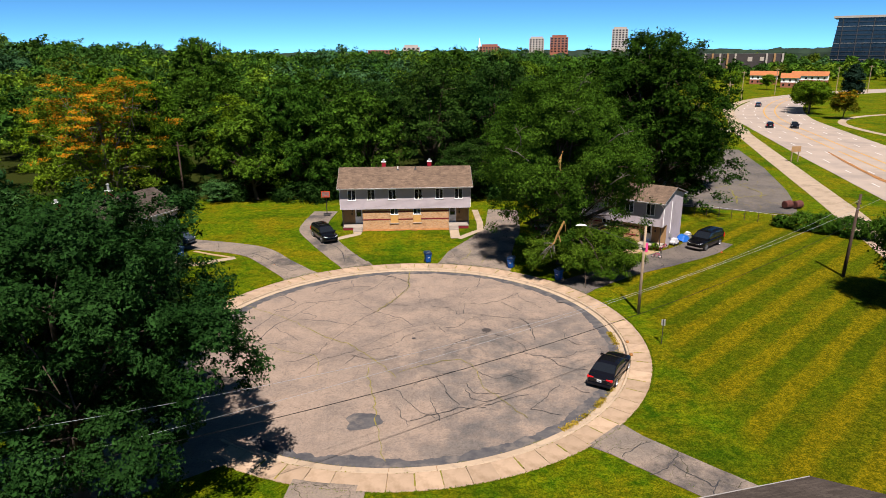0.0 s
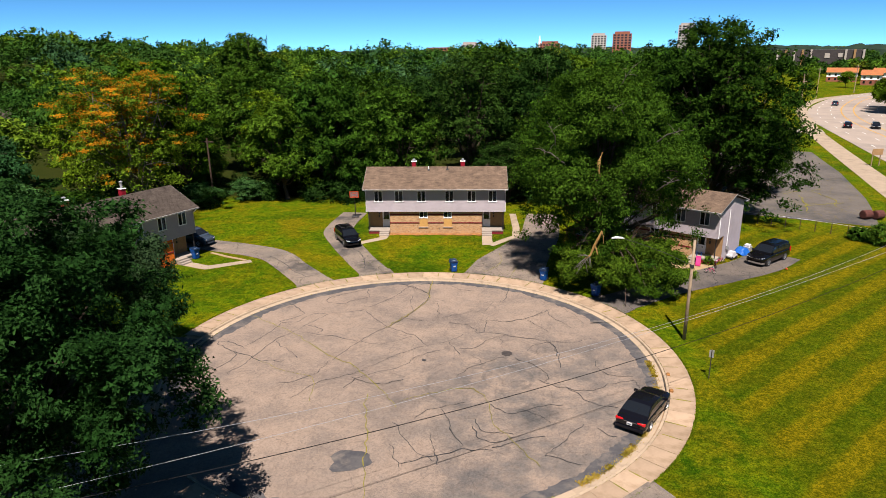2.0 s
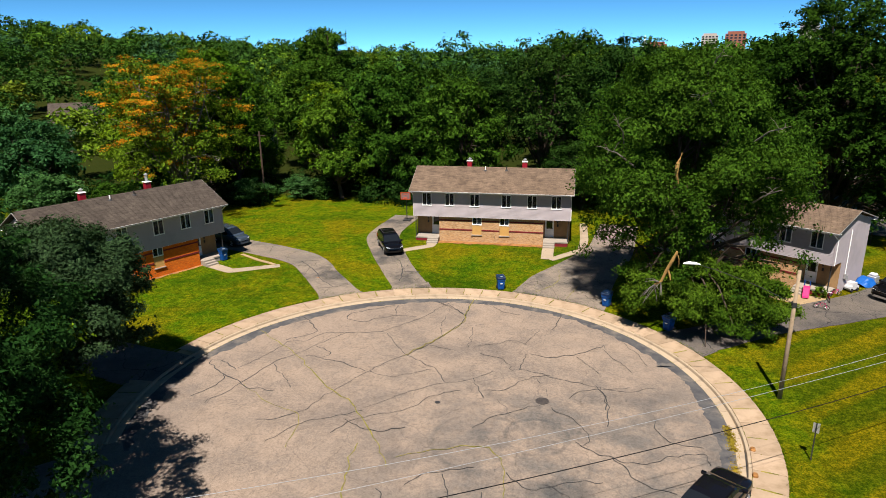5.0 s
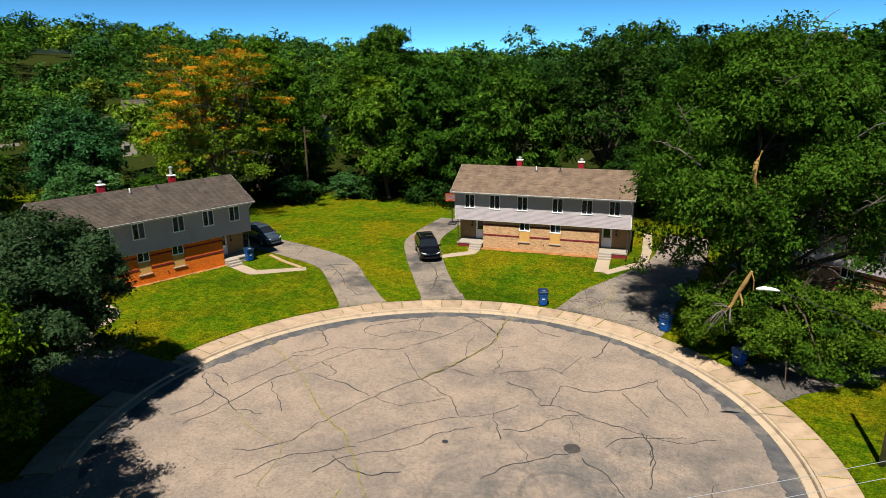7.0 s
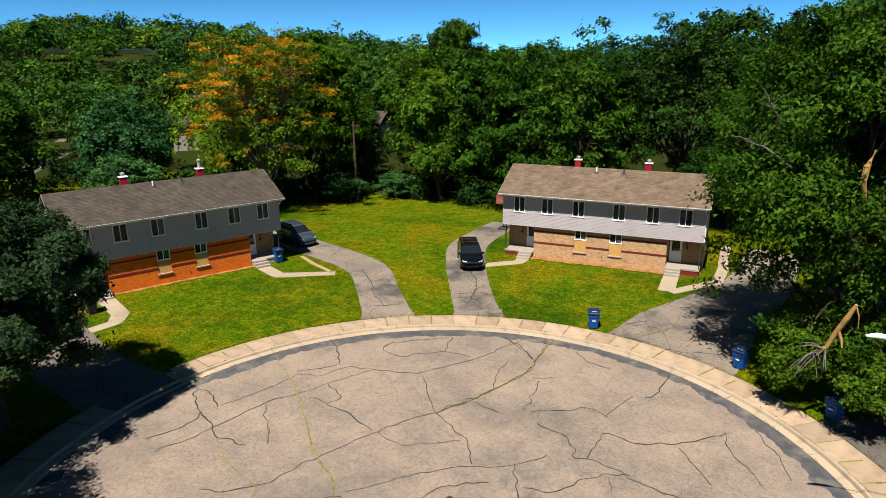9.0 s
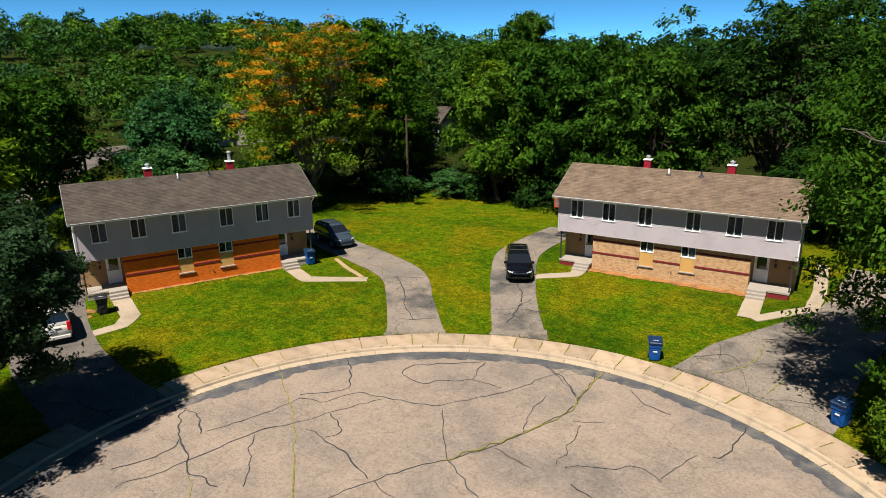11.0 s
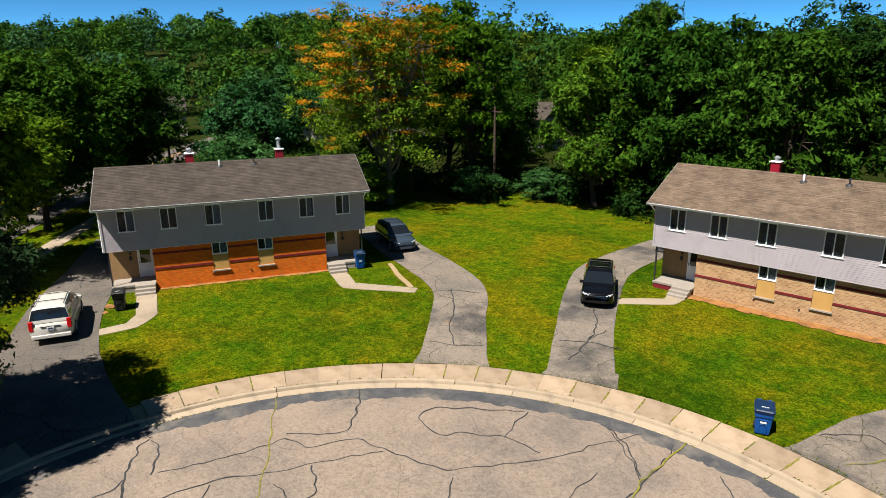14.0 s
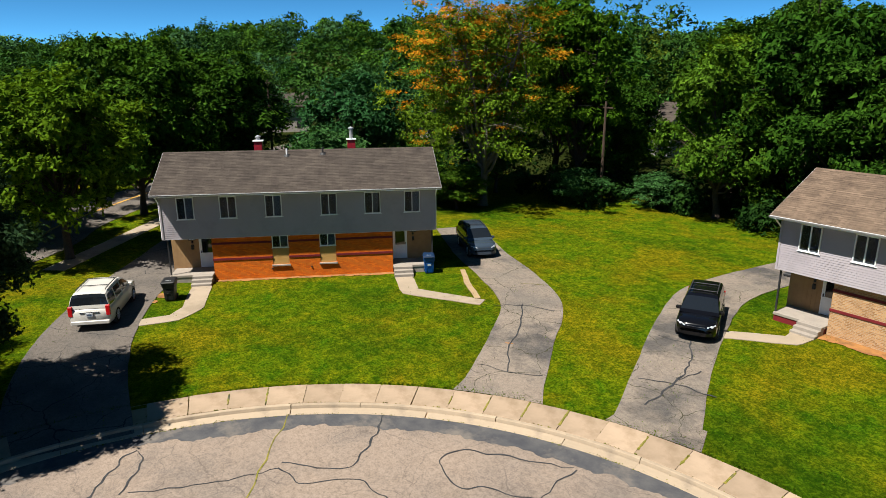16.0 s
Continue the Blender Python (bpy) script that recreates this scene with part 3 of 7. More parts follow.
for d, x, y, half, mt in ((drive_1, -14.9, 63.9, 1.65, DRIVE), (drive_2, -9.0, 66.4, 1.55, DRIVE), (drive_3, 3.9, 66.3, 3.9, DRIVE), (drive_4, 13.8, 60.0, 2.0, DRIVE_DARK), (drive_5, -20.5, 48.0, 2.2, DRIVE_DARK), (drive_6, 10.2, 33.9, 1.5, DRIVE)):
    mouth(d, x, y, half, mt)

pavement = tagged(ring_mesh("pavement", (R_GUT - 0.05, R_WALK + 0.03), (-0.02, 0.115), 180, SAND, None, EXIT[1], EXIT[0] + 360), "ring of pale concrete pavement slabs with weedy joints", "pavement", kind="structure")

# ---------------------------------------------------------------- duplex houses
LEN, HALF, EAVE, RISE, OVER = 16.4, 3.38, 5.50, 1.95, 0.74
BRICK_X, FLOOR2, PORCH = 5.5, 2.78, 0.50
WIN_X = (-6.75, -4.3, -1.65, 1.65, 4.3, 6.75)


def siding(s, x0, x1, z0, z1, at, gaps=(), pitch=0.118, lap=0.013, turn=None, top=None):
    """Lapped boards on an upright wall that faces -y at y = at; gaps are openings (x0, x1, z0, z1)."""
    z = z0
    m = turn or Matrix()
    while z < z1 - 1e-4:
        zt = min(z + pitch, z1)
        a, b = (x0, x1) if top is None else top(0.5 * (z + zt))
        cuts = [(g[0], g[1]) for g in gaps if g[2] < zt - 0.02 and g[3] > z + 0.02]
        runs, left = [], a
        for g0, g1 in sorted(cuts):
            runs.append((left, g0))
            left = g1
        runs.append((left, b))
        for r0, r1 in runs:
            if r1 - r0 > 0.02:
                pts = [(r0, at - lap, z), (r1, at - lap, z), (r1, at, zt), (r0, at, zt)]
                s.quad(*[m @ Vector(p) for p in pts])
                s.quad(*[m @ Vector(p) for p in ((r0, at, z), (r1, at, z), (r1, at - lap, z), (r0, at - lap, z))])
        z = zt


def window(parent, x, y, z0, z1, w, curtain, seed):
    """A sliding window of two panes that faces -y."""
    s = Shape()
    fr = 0.045
    y0, y1 = y - 0.05, y + 0.08
    for a, b, c, d in ((x - w / 2, x - w / 2 + fr, z0, z1), (x + w / 2 - fr, x + w / 2, z0, z1), (x - w / 2 + fr, x + w / 2 - fr, z0, z0 + fr), (x - w / 2 + fr, x + w / 2 - fr, z1 - fr, z1), (x - fr / 2, x + fr / 2, z0 + fr, z1 - fr)):
        s.box(a, b, y0, y1, c, d)
    win = s.make("window", TRIM, parent, "white-framed sliding window with dark panes")
    for a, b in ((x - w / 2 + fr, x - fr / 2), (x + fr / 2, x + w / 2 - fr)):
        Shape().box(a, b, y + 0.015, y + 0.025, z0 + fr, z1 - fr).make("pane", GLASS, win).visible_shadow = False
    Shape().box(x - w / 2 - 0.06, x + w / 2 + 0.06, y - 0.055, y + 0.02, z0 - 0.030, z0 - 0.003, 0.008).make("sill", TRIM, win)
    # black sheet behind the panes in place of an unlit room
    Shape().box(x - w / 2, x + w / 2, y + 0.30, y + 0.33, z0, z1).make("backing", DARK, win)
    rng = random.Random(seed)
    if curtain:
        s = Shape()
        c0, c1 = curtain
        xs = np.linspace(x - w / 2 + fr + c0 * (w - 2 * fr), x - w / 2 + fr + c1 * (w - 2 * fr), 15)
        lo = [(q, y + 0.12 + 0.025 * (i % 2), z0 + fr) for i, q in enumerate(xs)]
        s.rings([lo, [(p[0], p[1], z1 - fr) for p in lo]], caps=False, closed=False)
        s.make("curtain", CURTAIN, win, "pale curtain behind the glass")
    return win


def steps_and_porch(parent, side, maroon):
    """A raised concrete porch with three steps at its inner front."""
    x0, x1 = sorted((side * BRICK_X + side * 0.01, side * (LEN / 2 - 0.12)))
    slab = Shape().box(x0, x1, -3.30, -1.72, 0.34, PORCH, 0.02).make("porch_slab", STEP, parent, "pale concrete porch slab")
    Shape().box(x0 + 0.04, x1 - 0.04, -3.26, -1.72, -0.35, 0.339).make("porch_base", BAND if maroon else STEP, parent, "porch base")
    sx0, sx1 = sorted((side * (BRICK_X + 0.03), side * (BRICK_X + 1.22)))
    for i in range(3):
        Shape().box(sx0, sx1, -3.305 - 0.30 * (i + 1), -3.305 - 0.30 * i, -0.3, PORCH - 0.165 * (i + 0) - 0.012 * (i == 0), 0.015).make("step", STEP, parent)
    px = side * (LEN / 2 - 0.18)
    Shape().box(px - 0.04, px + 0.04, -3.2, -3.12, PORCH, FLOOR2).make("post", BLACK_METAL, parent, "thin black porch post")


def porch_wall(parent, side, seed):
    """The recessed back wall of a porch with its door, number plate, box and lamp."""
    xin, xout = side * BRICK_X, side * LEN / 2
    yb = -1.70
    d0, d1 = sorted((side * (BRICK_X + 0.12), side * (BRICK_X + 1.05)))
    w = Shape()
    a, b = sorted((xin, xout))
    for u, v, z0, z1 in ((a, d0, 0.0, FLOOR2), (d1, b, 0.0, FLOOR2), (d0, d1, PORCH + 2.06, FLOOR2)):
        if v - u > 0.01:
            w.box(u, v, yb, yb + 0.15, z0, z1)
    w.make("porch_wall", PANEL, parent, "tan vertical wood panelling behind the porch")
    for i in range(7):
        g0, g1 = sorted((side * (BRICK_X + 1.07 + 0.225 * i), side * (BRICK_X + 1.07 + 0.225 * i + 0.212)))
        Shape().box(g0, g1, yb - 0.014, yb - 0.002, PORCH + 0.01, FLOOR2 - 0.035).make("board", PANEL, parent)
    door = Shape().box(d0 + 0.05, d1 - 0.05, yb - 0.02, yb + 0.05, PORCH + 0.01, PORCH + 2.02).make("door", DOOR, parent, "white storm door")
    s = Shape()
    for u, v, z0, z1 in ((d0, d0 + 0.05, PORCH, PORCH + 2.06), (d1 - 0.05, d1, PORCH, PORCH + 2.06), (d0 + 0.05, d1 - 0.05, PORCH + 2.02, PORCH + 2.06)):
        s.box(u, v, yb - 0.04, yb + 0.1, z0, z1)
    s.make("door_frame", TRIM, door)
    Shape().box(d0 + 0.16, d1 - 0.16, yb - 0.035, yb - 0.022, PORCH + 0.95, PORCH + 1.85).make("door_glass", TINT, door)
    Shape().box(*sorted((side * (BRICK_X + 0.93), side * (BRICK_X + 0.97))), yb - 0.09, yb - 0.022, PORCH + 0.95, PORCH + 1.1).make("handle", BLACK_METAL, door)
    nx = side * (BRICK_X + 1.45)
    plate = Shape().box(nx - 0.22, nx + 0.22, yb - 0.04, yb - 0.013, PORCH + 1.78, PORCH + 1.96).make("number_plate", BLACK_METAL, parent, "dark plate with pale bars")
    bars = Shape()
    for k in range(4):
        bars.box(nx - 0.17 + 0.09 * k, nx - 0.11 + 0.09 * k, yb - 0.046, yb - 0.041, PORCH + 1.82, PORCH + 1.92)
    bars.make("bar", PLATE, plate)
    Shape().box(nx - 0.08, nx + 0.08, yb - 0.12, yb - 0.013, PORCH + 1.2, PORCH + 1.48, 0.02).make("letter_box", BLACK_METAL, parent, "black letter box")
    Shape().lathe((nx - side * 0.02, yb - 0.09, PORCH + 1.60), (0, 0, 1), [(0, 0.03), (0.02, 0.06), (0.12, 0.07), (0.16, 0.03)], 8).make("porch_lamp", BLACK_METAL, parent, "small black wall lamp")


def duplex(x, y, turn, brick, roof, label, seed, maroon=True, flue=(0.35, 0.35), rise=RISE):
    """A two-storey duplex; local -y is its front, the origin lies on the ground under the ridge's middle."""
    z = gnd(x, y)
    h = thing("duplex_house", pose(x, y, z, 0, 0, turn), label, "house", "duplex houses round the cul-de-sac")
    rng = random.Random(seed)
    fy = -HALF
    gaps = [(q - 0.5, q + 0.5, 3.96, 5.34) for q in WIN_X]
    # upper storey
    s = Shape()
    siding(s, -LEN / 2, LEN / 2, FLOOR2, EAVE - 0.02, fy, gaps)
    s.make("front_siding", SIDING, h, "pale pinkish white lapped siding")
    s = Shape()
    siding(s, -LEN / 2, LEN / 2, 0.1, EAVE - 0.02, fy, (), turn=pose(0, 0, 0, 0, 0, 180))
    s.make("back_siding", SIDING, h)
    slope = rise / (HALF + OVER)
    peak = EAVE + slope * HALF + 0.08
    for side in (1, -1):
        s = Shape()
        t = pose(0, 0, 0, 0, 0, 90 * side)
        # the wall stands back at ground level beside the porch
        def upper(zz):
            q = HALF if zz < EAVE else max(0.02, (peak - zz) / slope)
            return (-q, q)
        siding(s, 0, 0, FLOOR2, peak - 0.1, -LEN / 2, (), turn=t, top=upper)
        lo, hi = ((-1.7, HALF) if side > 0 else (-HALF, 1.7))
        siding(s, lo, hi, 0.0, FLOOR2, -LEN / 2, (), turn=t)
        s.make("gable_siding", SIDING, h, "pale lapped siding on the gable end")
        for q in (-HALF, HALF):
            Shape().box(side * (LEN / 2 - 0.02) - 0.05, side * (LEN / 2 - 0.02) + 0.05, q - 0.045, q + 0.045, FLOOR2 if q < 0 else 0, EAVE - 0.02).make("corner_trim", SIDING, h)
    # added black filling of the shell, no real wall
    core = Shape()
    core.box(-LEN / 2 + 0.03, LEN / 2 - 0.03, fy + 0.5, HALF - 0.03, FLOOR2 + 0.02, EAVE)
    core.box(-LEN / 2 + 0.03, LEN / 2 - 0.03, fy + 0.03, fy + 0.5, FLOOR2 + 0.02, 3.9)
    core.box(-BRICK_X + 0.3, BRICK_X - 0.3, -2.2, HALF - 0.1, 0, FLOOR2)
    core.box(-LEN / 2 + 0.1, LEN / 2 - 0.1, -1.5, HALF - 0.1, 0, FLOOR2)
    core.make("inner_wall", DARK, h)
    Shape().box(-LEN / 2 + 0.01, LEN / 2 - 0.01, fy + 0.06, -1.55, FLOOR2 - 0.03, FLOOR2 + 0.015).make("overhang_soffit", TRIM, h, "white soffit under the upper storey")
    for i, q in enumerate(WIN_X):
        lot = rng.choice([(0.5, 1.0), (0.55, 0.9), (0.5, 0.8), None, None])
        window(h, q, fy - 0.01, 3.98, 5.32, 0.98, lot, seed + i)
    # brick front with openings
    by = fy + 0.32
    lows = [(q - 0.5, q + 0.5) for q in (-1.45, 1.45)]
    s = Shape()
    left = -BRICK_X
    for g0, g1 in lows + [(BRICK_X, None)]:
        s.box(left, g0, by, by + 0.22, -0.4, FLOOR2 - 0.03)
        if g1 is not None:
            s.box(g0, g1, by, by + 0.22, -0.4, 0.86)
            left = g1
    for side in (1, -1):
        a, b = sorted((side * BRICK_X, side * (BRICK_X - 0.22)))
        s.box(a, b, by + 0.22, -1.5, -0.4, FLOOR2 - 0.03)
    s.make("brick_wall", brick, h, "running-bond brick ground storey")
    edges = [-BRICK_X] + [e for g in lows for e in g] + [BRICK_X]
    for zb in (1.28, 2.28):
        for a, b in ((edges[0], edges[1]), (edges[2], edges[3]), (edges[4], edges[5])):
            Shape().box(a - (0.02 if a == edges[0] else 0), b + (0.02 if b == edges[5] else 0), by - 0.04, by - 0.003, zb, zb + 0.13).make("band_course", BAND, h, "projecting maroon band course")
    for i, q in enumerate((-1.45, 1.45)):
        window(h, q, by + 0.05, 1.93, 2.72, 0.98, rng.choice([(0.5, 1.0), None]), seed + 20 + i)
        Shape().box(q - 0.49, q + 0.49, by + 0.03, by + 0.10, 0.86, 1.87).make("board_panel", BOARD, h, "ochre board under the window")
        Shape().box(q - 0.56, q + 0.56, by - 0.10, by + 0.05, 0.76, 0.857, 0.01).make("stone_sill", STEP, h)
        Shape().tube([(q - 0.55 - 0.5 * i, by - 0.05, 0.62), (q - 0.55 - 0.5 * i, by + 0.02, 0.62)], 0.05, 8).make("wall_vent", BLACK_METAL, h, "small round vent")
    for side in (1, -1):
        porch_wall(h, side, seed)
        steps_and_porch(h, side, maroon)
    # roof: stepped courses on both slopes
    xr = LEN / 2 + 0.30
    run = HALF + OVER
    rows = 27
    for side, nm in ((-1, "front_roof"), (1, "back_roof")):
        s = Shape()
        line = []
        for i in range(rows + 1):
            yy, zz = side * run * (1 - i / rows), EAVE + 0.12 + rise * i / rows
            line += [(yy, zz - 0.002), (yy, zz + 0.011)] if i < rows else [(yy, zz)]
        s.rings([[(xx, *p) for p in line] for xx in ((-xr, xr) if side > 0 else (xr, -xr))], caps=False, closed=False)
        s.quad(*[(-xr, side * run, EAVE + 0.02), (xr, side * run, EAVE + 0.02), (xr, 0, EAVE + rise + 0.0), (-xr, 0, EAVE + rise + 0.0)])
        s.make(nm, roof, h, "weathered brown asphalt shingles")
        Shape().box(-xr, xr, *sorted((side * (run - 0.03), side * (run + 0.0))), EAVE - 0.02, EAVE + 0.118).make("fascia", TRIM, h)
        g = Shape()
        prof = [(0.0, 0.09), (0.0, 0.03), (0.075, 0.03), (0.09, 0.085), (0.078, 0.085), (0.065, 0.042), (0.015, 0.042), (0.015, 0.09)]
        g.rings([[(xx, side * (run + 0.002 + p[0]), EAVE + 0.01 + p[1]) for p in prof] for xx in (-xr, xr)])
        g.make("gutter", GUTTER, h, "white rain gutter")
        Shape().box(-xr + 0.02, xr - 0.02, *sorted((side * HALF, side * (run - 0.035))), EAVE - 0.018, EAVE + 0.0).make("soffit", TRIM, h)
    ridge = Shape()
    ridge.rings([[(xx, -0.17, EAVE + 0.12 + rise - 0.065), (xx, 0, EAVE + 0.15 + rise), (xx, 0.17, EAVE + 0.12 + rise - 0.065)] for xx in np.linspace(-xr, xr, 40)], caps=False, closed=False)
    ridge.make("ridge_cap", roof, h)
    for sx in (-1, 1):
        s = Shape()
        for side in (-1, 1):
            s.rings([[(sx * (xr + 0.002) + dx, side * run, EAVE + 0.0 + dz), (sx * (xr + 0.002) + dx, 0, EAVE + rise + 0.02 + dz)][::1] for dx, dz in ((0, 0.03), (sx * 0.025, 0.03), (sx * 0.025, 0.095), (0, 0.095))], caps=False, closed=False)
        s.make("barge_board", GUTTER, h)
        # downpipe at the front corner
        Shape().tube([(sx * (LEN / 2 - 0.02), -run - 0.05, EAVE + 0.02), (sx * (LEN / 2 + 0.02), -HALF - 0.1, EAVE - 0.45), (sx * (LEN / 2 + 0.06), -HALF + 0.12, EAVE - 0.6), (sx * (LEN / 2 + 0.06), -HALF + 0.12, FLOOR2)], 0.04, 6).make("downpipe", TRIM, h)
    # chimneys and vent pipes
    for i, q in enumerate((-2.75, 3.2)):
        zt = EAVE + 0.12 + rise - 0.45
        ch = Shape().box(q - 0.26, q + 0.26, 0.35, 0.87, zt - 0.2, zt + 1.0, 0.015).make("chimney", RED_METAL, h, "square red sheet-metal chimney")
        Shape().box(q - 0.32, q + 0.32, 0.29, 0.93, zt + 1.0, zt + 1.05).make("cap", TRIM, ch)
        Shape().lathe((q, 0.61, zt + 1.05), (0, 0, 1), [(0, 0.13), (flue[i], 0.13), (flue[i] + 0.01, 0.19), (flue[i] + 0.07, 0.19), (flue[i] + 0.16, 0.02)], 14).make("flue", GALV, ch, "galvanised flue with a cowl")
    for q, yy, tall, mt in ((-0.9, -0.55, 0.42, TRIM), (1.35, -0.45, 0.38, BLACK_METAL)):
        zz = EAVE + 0.12 + rise * (1 + yy / run)
        p = Shape().tube([(q, yy, zz - 0.05), (q, yy, zz + tall)], 0.055, 10).make("vent_pipe", mt, h, "roof vent pipe")
        Shape().lathe((q, yy, zz - 0.03), (0, -0.3, 1), [(0, 0.22), (0.03, 0.2), (0.10, 0.07)], 10).make("flashing", BLACK_METAL, p)
    return h


duplex(-4.45, 83.25, 2.6, BRICK_TAN, ROOF_BROWN, "two-storey duplex with pale siding, tan brick and brown shingle roof", 11, True, (0.16, 0.16))
duplex(-35.6, 63.6, 65.2, BRICK_ORANGE, ROOF_GREY, "two-storey duplex with shaded siding, orange brick and weathered roof", 31, False, (0.18, 0.62))
duplex(20.5, 77.36, -36.9, BRICK_TAN, ROOF_BROWN, "two-storey duplex with pale siding half hidden behind a tree", 57, True, (0.16, 0.16), 1.2)
duplex(8.0, 15.5, 194.5, BRICK_TAN, ROOF_GREY, "two-storey duplex of which only the roof corner shows", 77, True, (0.16, 0.16))

# ---------------------------------------------------------------- trees
LEAF_DARK = leaf_material("maple_leaves", (0.0055, 0.0187, 0.0039), (0.0462, 0.1100, 0.0187), 0.12, cell=9.0, holes=0.30)
LEAF_MID = leaf_material("green_leaves", (0.0170, 0.0430, 0.0020), (0.1900, 0.2900, 0.0100), 0.18)
LEAF_LIME = leaf_material("lime_leaves", (0.0230, 0.0540, 0.0025), (0.2000, 0.3000, 0.0180), 0.2)
LEAF_WILLOW = leaf_material("locust_leaves", (0.0180, 0.0460, 0.0035), (0.1200, 0.1950, 0.0120), 0.18, cell=6.0)
LEAF_DEEP = leaf_material("deep_green_leaves", (0.0066, 0.0220, 0.0022), (0.0832, 0.1691, 0.0121), 0.15)
# copy of the deep green leaves, the big crown's inner shade put into its colour
LEAF_DEEP_SHADED = leaf_material("dark_oak_leaves", (0.0030, 0.0105, 0.0011), (0.0440, 0.0960, 0.0062), 0.08)
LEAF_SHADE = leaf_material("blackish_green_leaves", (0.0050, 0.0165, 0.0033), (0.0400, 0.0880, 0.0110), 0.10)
LEAF_GREY = leaf_material("grey_green_leaves", (0.0072, 0.0187, 0.0077), (0.0572, 0.1012, 0.0396), 0.14, cell=9.0)
LEAF_BLUE = leaf_material("blue_green_leaves", (0.0100, 0.0340, 0.0090), (0.1150, 0.2450, 0.0640), 0.16)
LEAF_YELLOW = leaf_material("yellow_leaves", (0.100, 0.105, 0.006), (0.204, 0.170, 0.009), 0.25)
FLOWER = leaf_material("orange_flowers", (0.50, 0.135, 0.004), (0.60, 0.28, 0.010), 0.2, holes=0.12)
CONIFER = leaf_material("spruce_needles", (0.0082, 0.0238, 0.015), (0.0204, 0.0408, 0.0238), 0.15)
WOODS = [leaf_material("woods_" + nm, d, l, 0.14, cell=1.2, holes=0.2) for nm, d, l in (
    ("dark", (0.0072, 0.0243, 0.0043), (0.0720, 0.1561, 0.0240)), ("deep", (0.0100, 0.0315, 0.0043), (0.1161, 0.2202, 0.0240)), ("green", (0.0143, 0.0400, 0.0036), (0.1642, 0.2762, 0.0200)),
    ("bright", (0.0243, 0.0572, 0.0036), (0.2402, 0.3523, 0.0240)), ("olive", (0.0315, 0.0458, 0.0029), (0.2603, 0.2803, 0.0200)), ("bluish", (0.0086, 0.0300, 0.0114), (0.1001, 0.2002, 0.0720)))]


def fast_mesh(name, verts, faces_n, mat):
    """A mesh of separate quads from an array of corner rows."""
    me = bpy.data.meshes.new(name)
    n = len(verts) // faces_n
    me.vertices.add(len(verts))
    me.vertices.foreach_set("co", np.asarray(verts, np.float32).ravel())
    me.loops.add(len(verts))
    me.loops.foreach_set("vertex_index", np.arange(len(verts), dtype=np.int32))
    me.polygons.add(n)
    me.polygons.foreach_set("loop_start", np.arange(0, len(verts), faces_n, dtype=np.int32))
    me.polygons.foreach_set("loop_total", np.full(n, faces_n, np.int32))
    me.materials.append(mat)
    me.update(calc_edges=True)
    me.validate()
    return me


def unit(a):
    return a / np.maximum(np.linalg.norm(a, axis=-1, keepdims=True), 1e-9)


def leaves(rng, centres, outs, per, spread, size, droop=0.0, up=0.35):
    """Triangles for clumps of leaves round the centres; outs are their outward directions."""
    n = len(centres) * per
    c = np.repeat(centres, per, 0) + rng.normal(0, 1, (n, 3)) * spread * np.array([1, 1, 0.7])
    o = np.repeat(outs, per, 0)
    nrm = unit(0.7 * o + np.array([0, 0, up]) + rng.normal(0, 0.42, (n, 3)))
    tang = unit(np.cross(nrm, rng.normal(0, 1, (n, 3))) + np.array([0, 0, -droop]))
    side = unit(np.cross(nrm, tang))
    s = size * rng.uniform(0.6, 1.35, (n, 1))
    w = s * rng.uniform(0.30, 0.48, (n, 1))
    a, b = c - tang * s * 0.45 + side * w, c - tang * s * 0.45 - side * w
    return np.stack([a, b, c + tang * s * 0.75 + nrm * s * 0.1], 1).reshape(-1, 3)


def crown_points(rng, lobes, n, inner=0.62, low=-0.55, knots=10):
    """Places and outward directions on knots of foliage that sit round ragged lobes (x, y, z, r, flatness)."""
    L = np.array(lobes, float)
    k = len(L) * knots
    pick = rng.choice(len(L), k, p=L[:, 3] ** 2 / (L[:, 3] ** 2).sum())
    d = unit(rng.normal(0, 1, (k, 3)) + np.array([0, 0, 0.25]))
    d[:, 2] = np.where(d[:, 2] < low, -d[:, 2] * 0.6, d[:, 2])
    d = unit(d)
    q = L[pick]
    flat = np.stack([np.ones(k), np.ones(k), q[:, 4]], 1)
    c = q[:, :3] + d * flat * q[:, 3:4] * rng.uniform(inner, 0.98, (k, 1))
    size = q[:, 3] * rng.uniform(0.20, 0.46, k)
    which = rng.choice(k, n, p=size ** 2 / (size ** 2).sum())
    e = unit(rng.normal(0, 1, (n, 3)) + 0.75 * d[which] + np.array([0, 0, 0.45]))
    p = c[which] + e * size[which, None] * rng.uniform(0.55, 1.08, (n, 1)) * np.array([1, 1, 0.78])
    return p, e


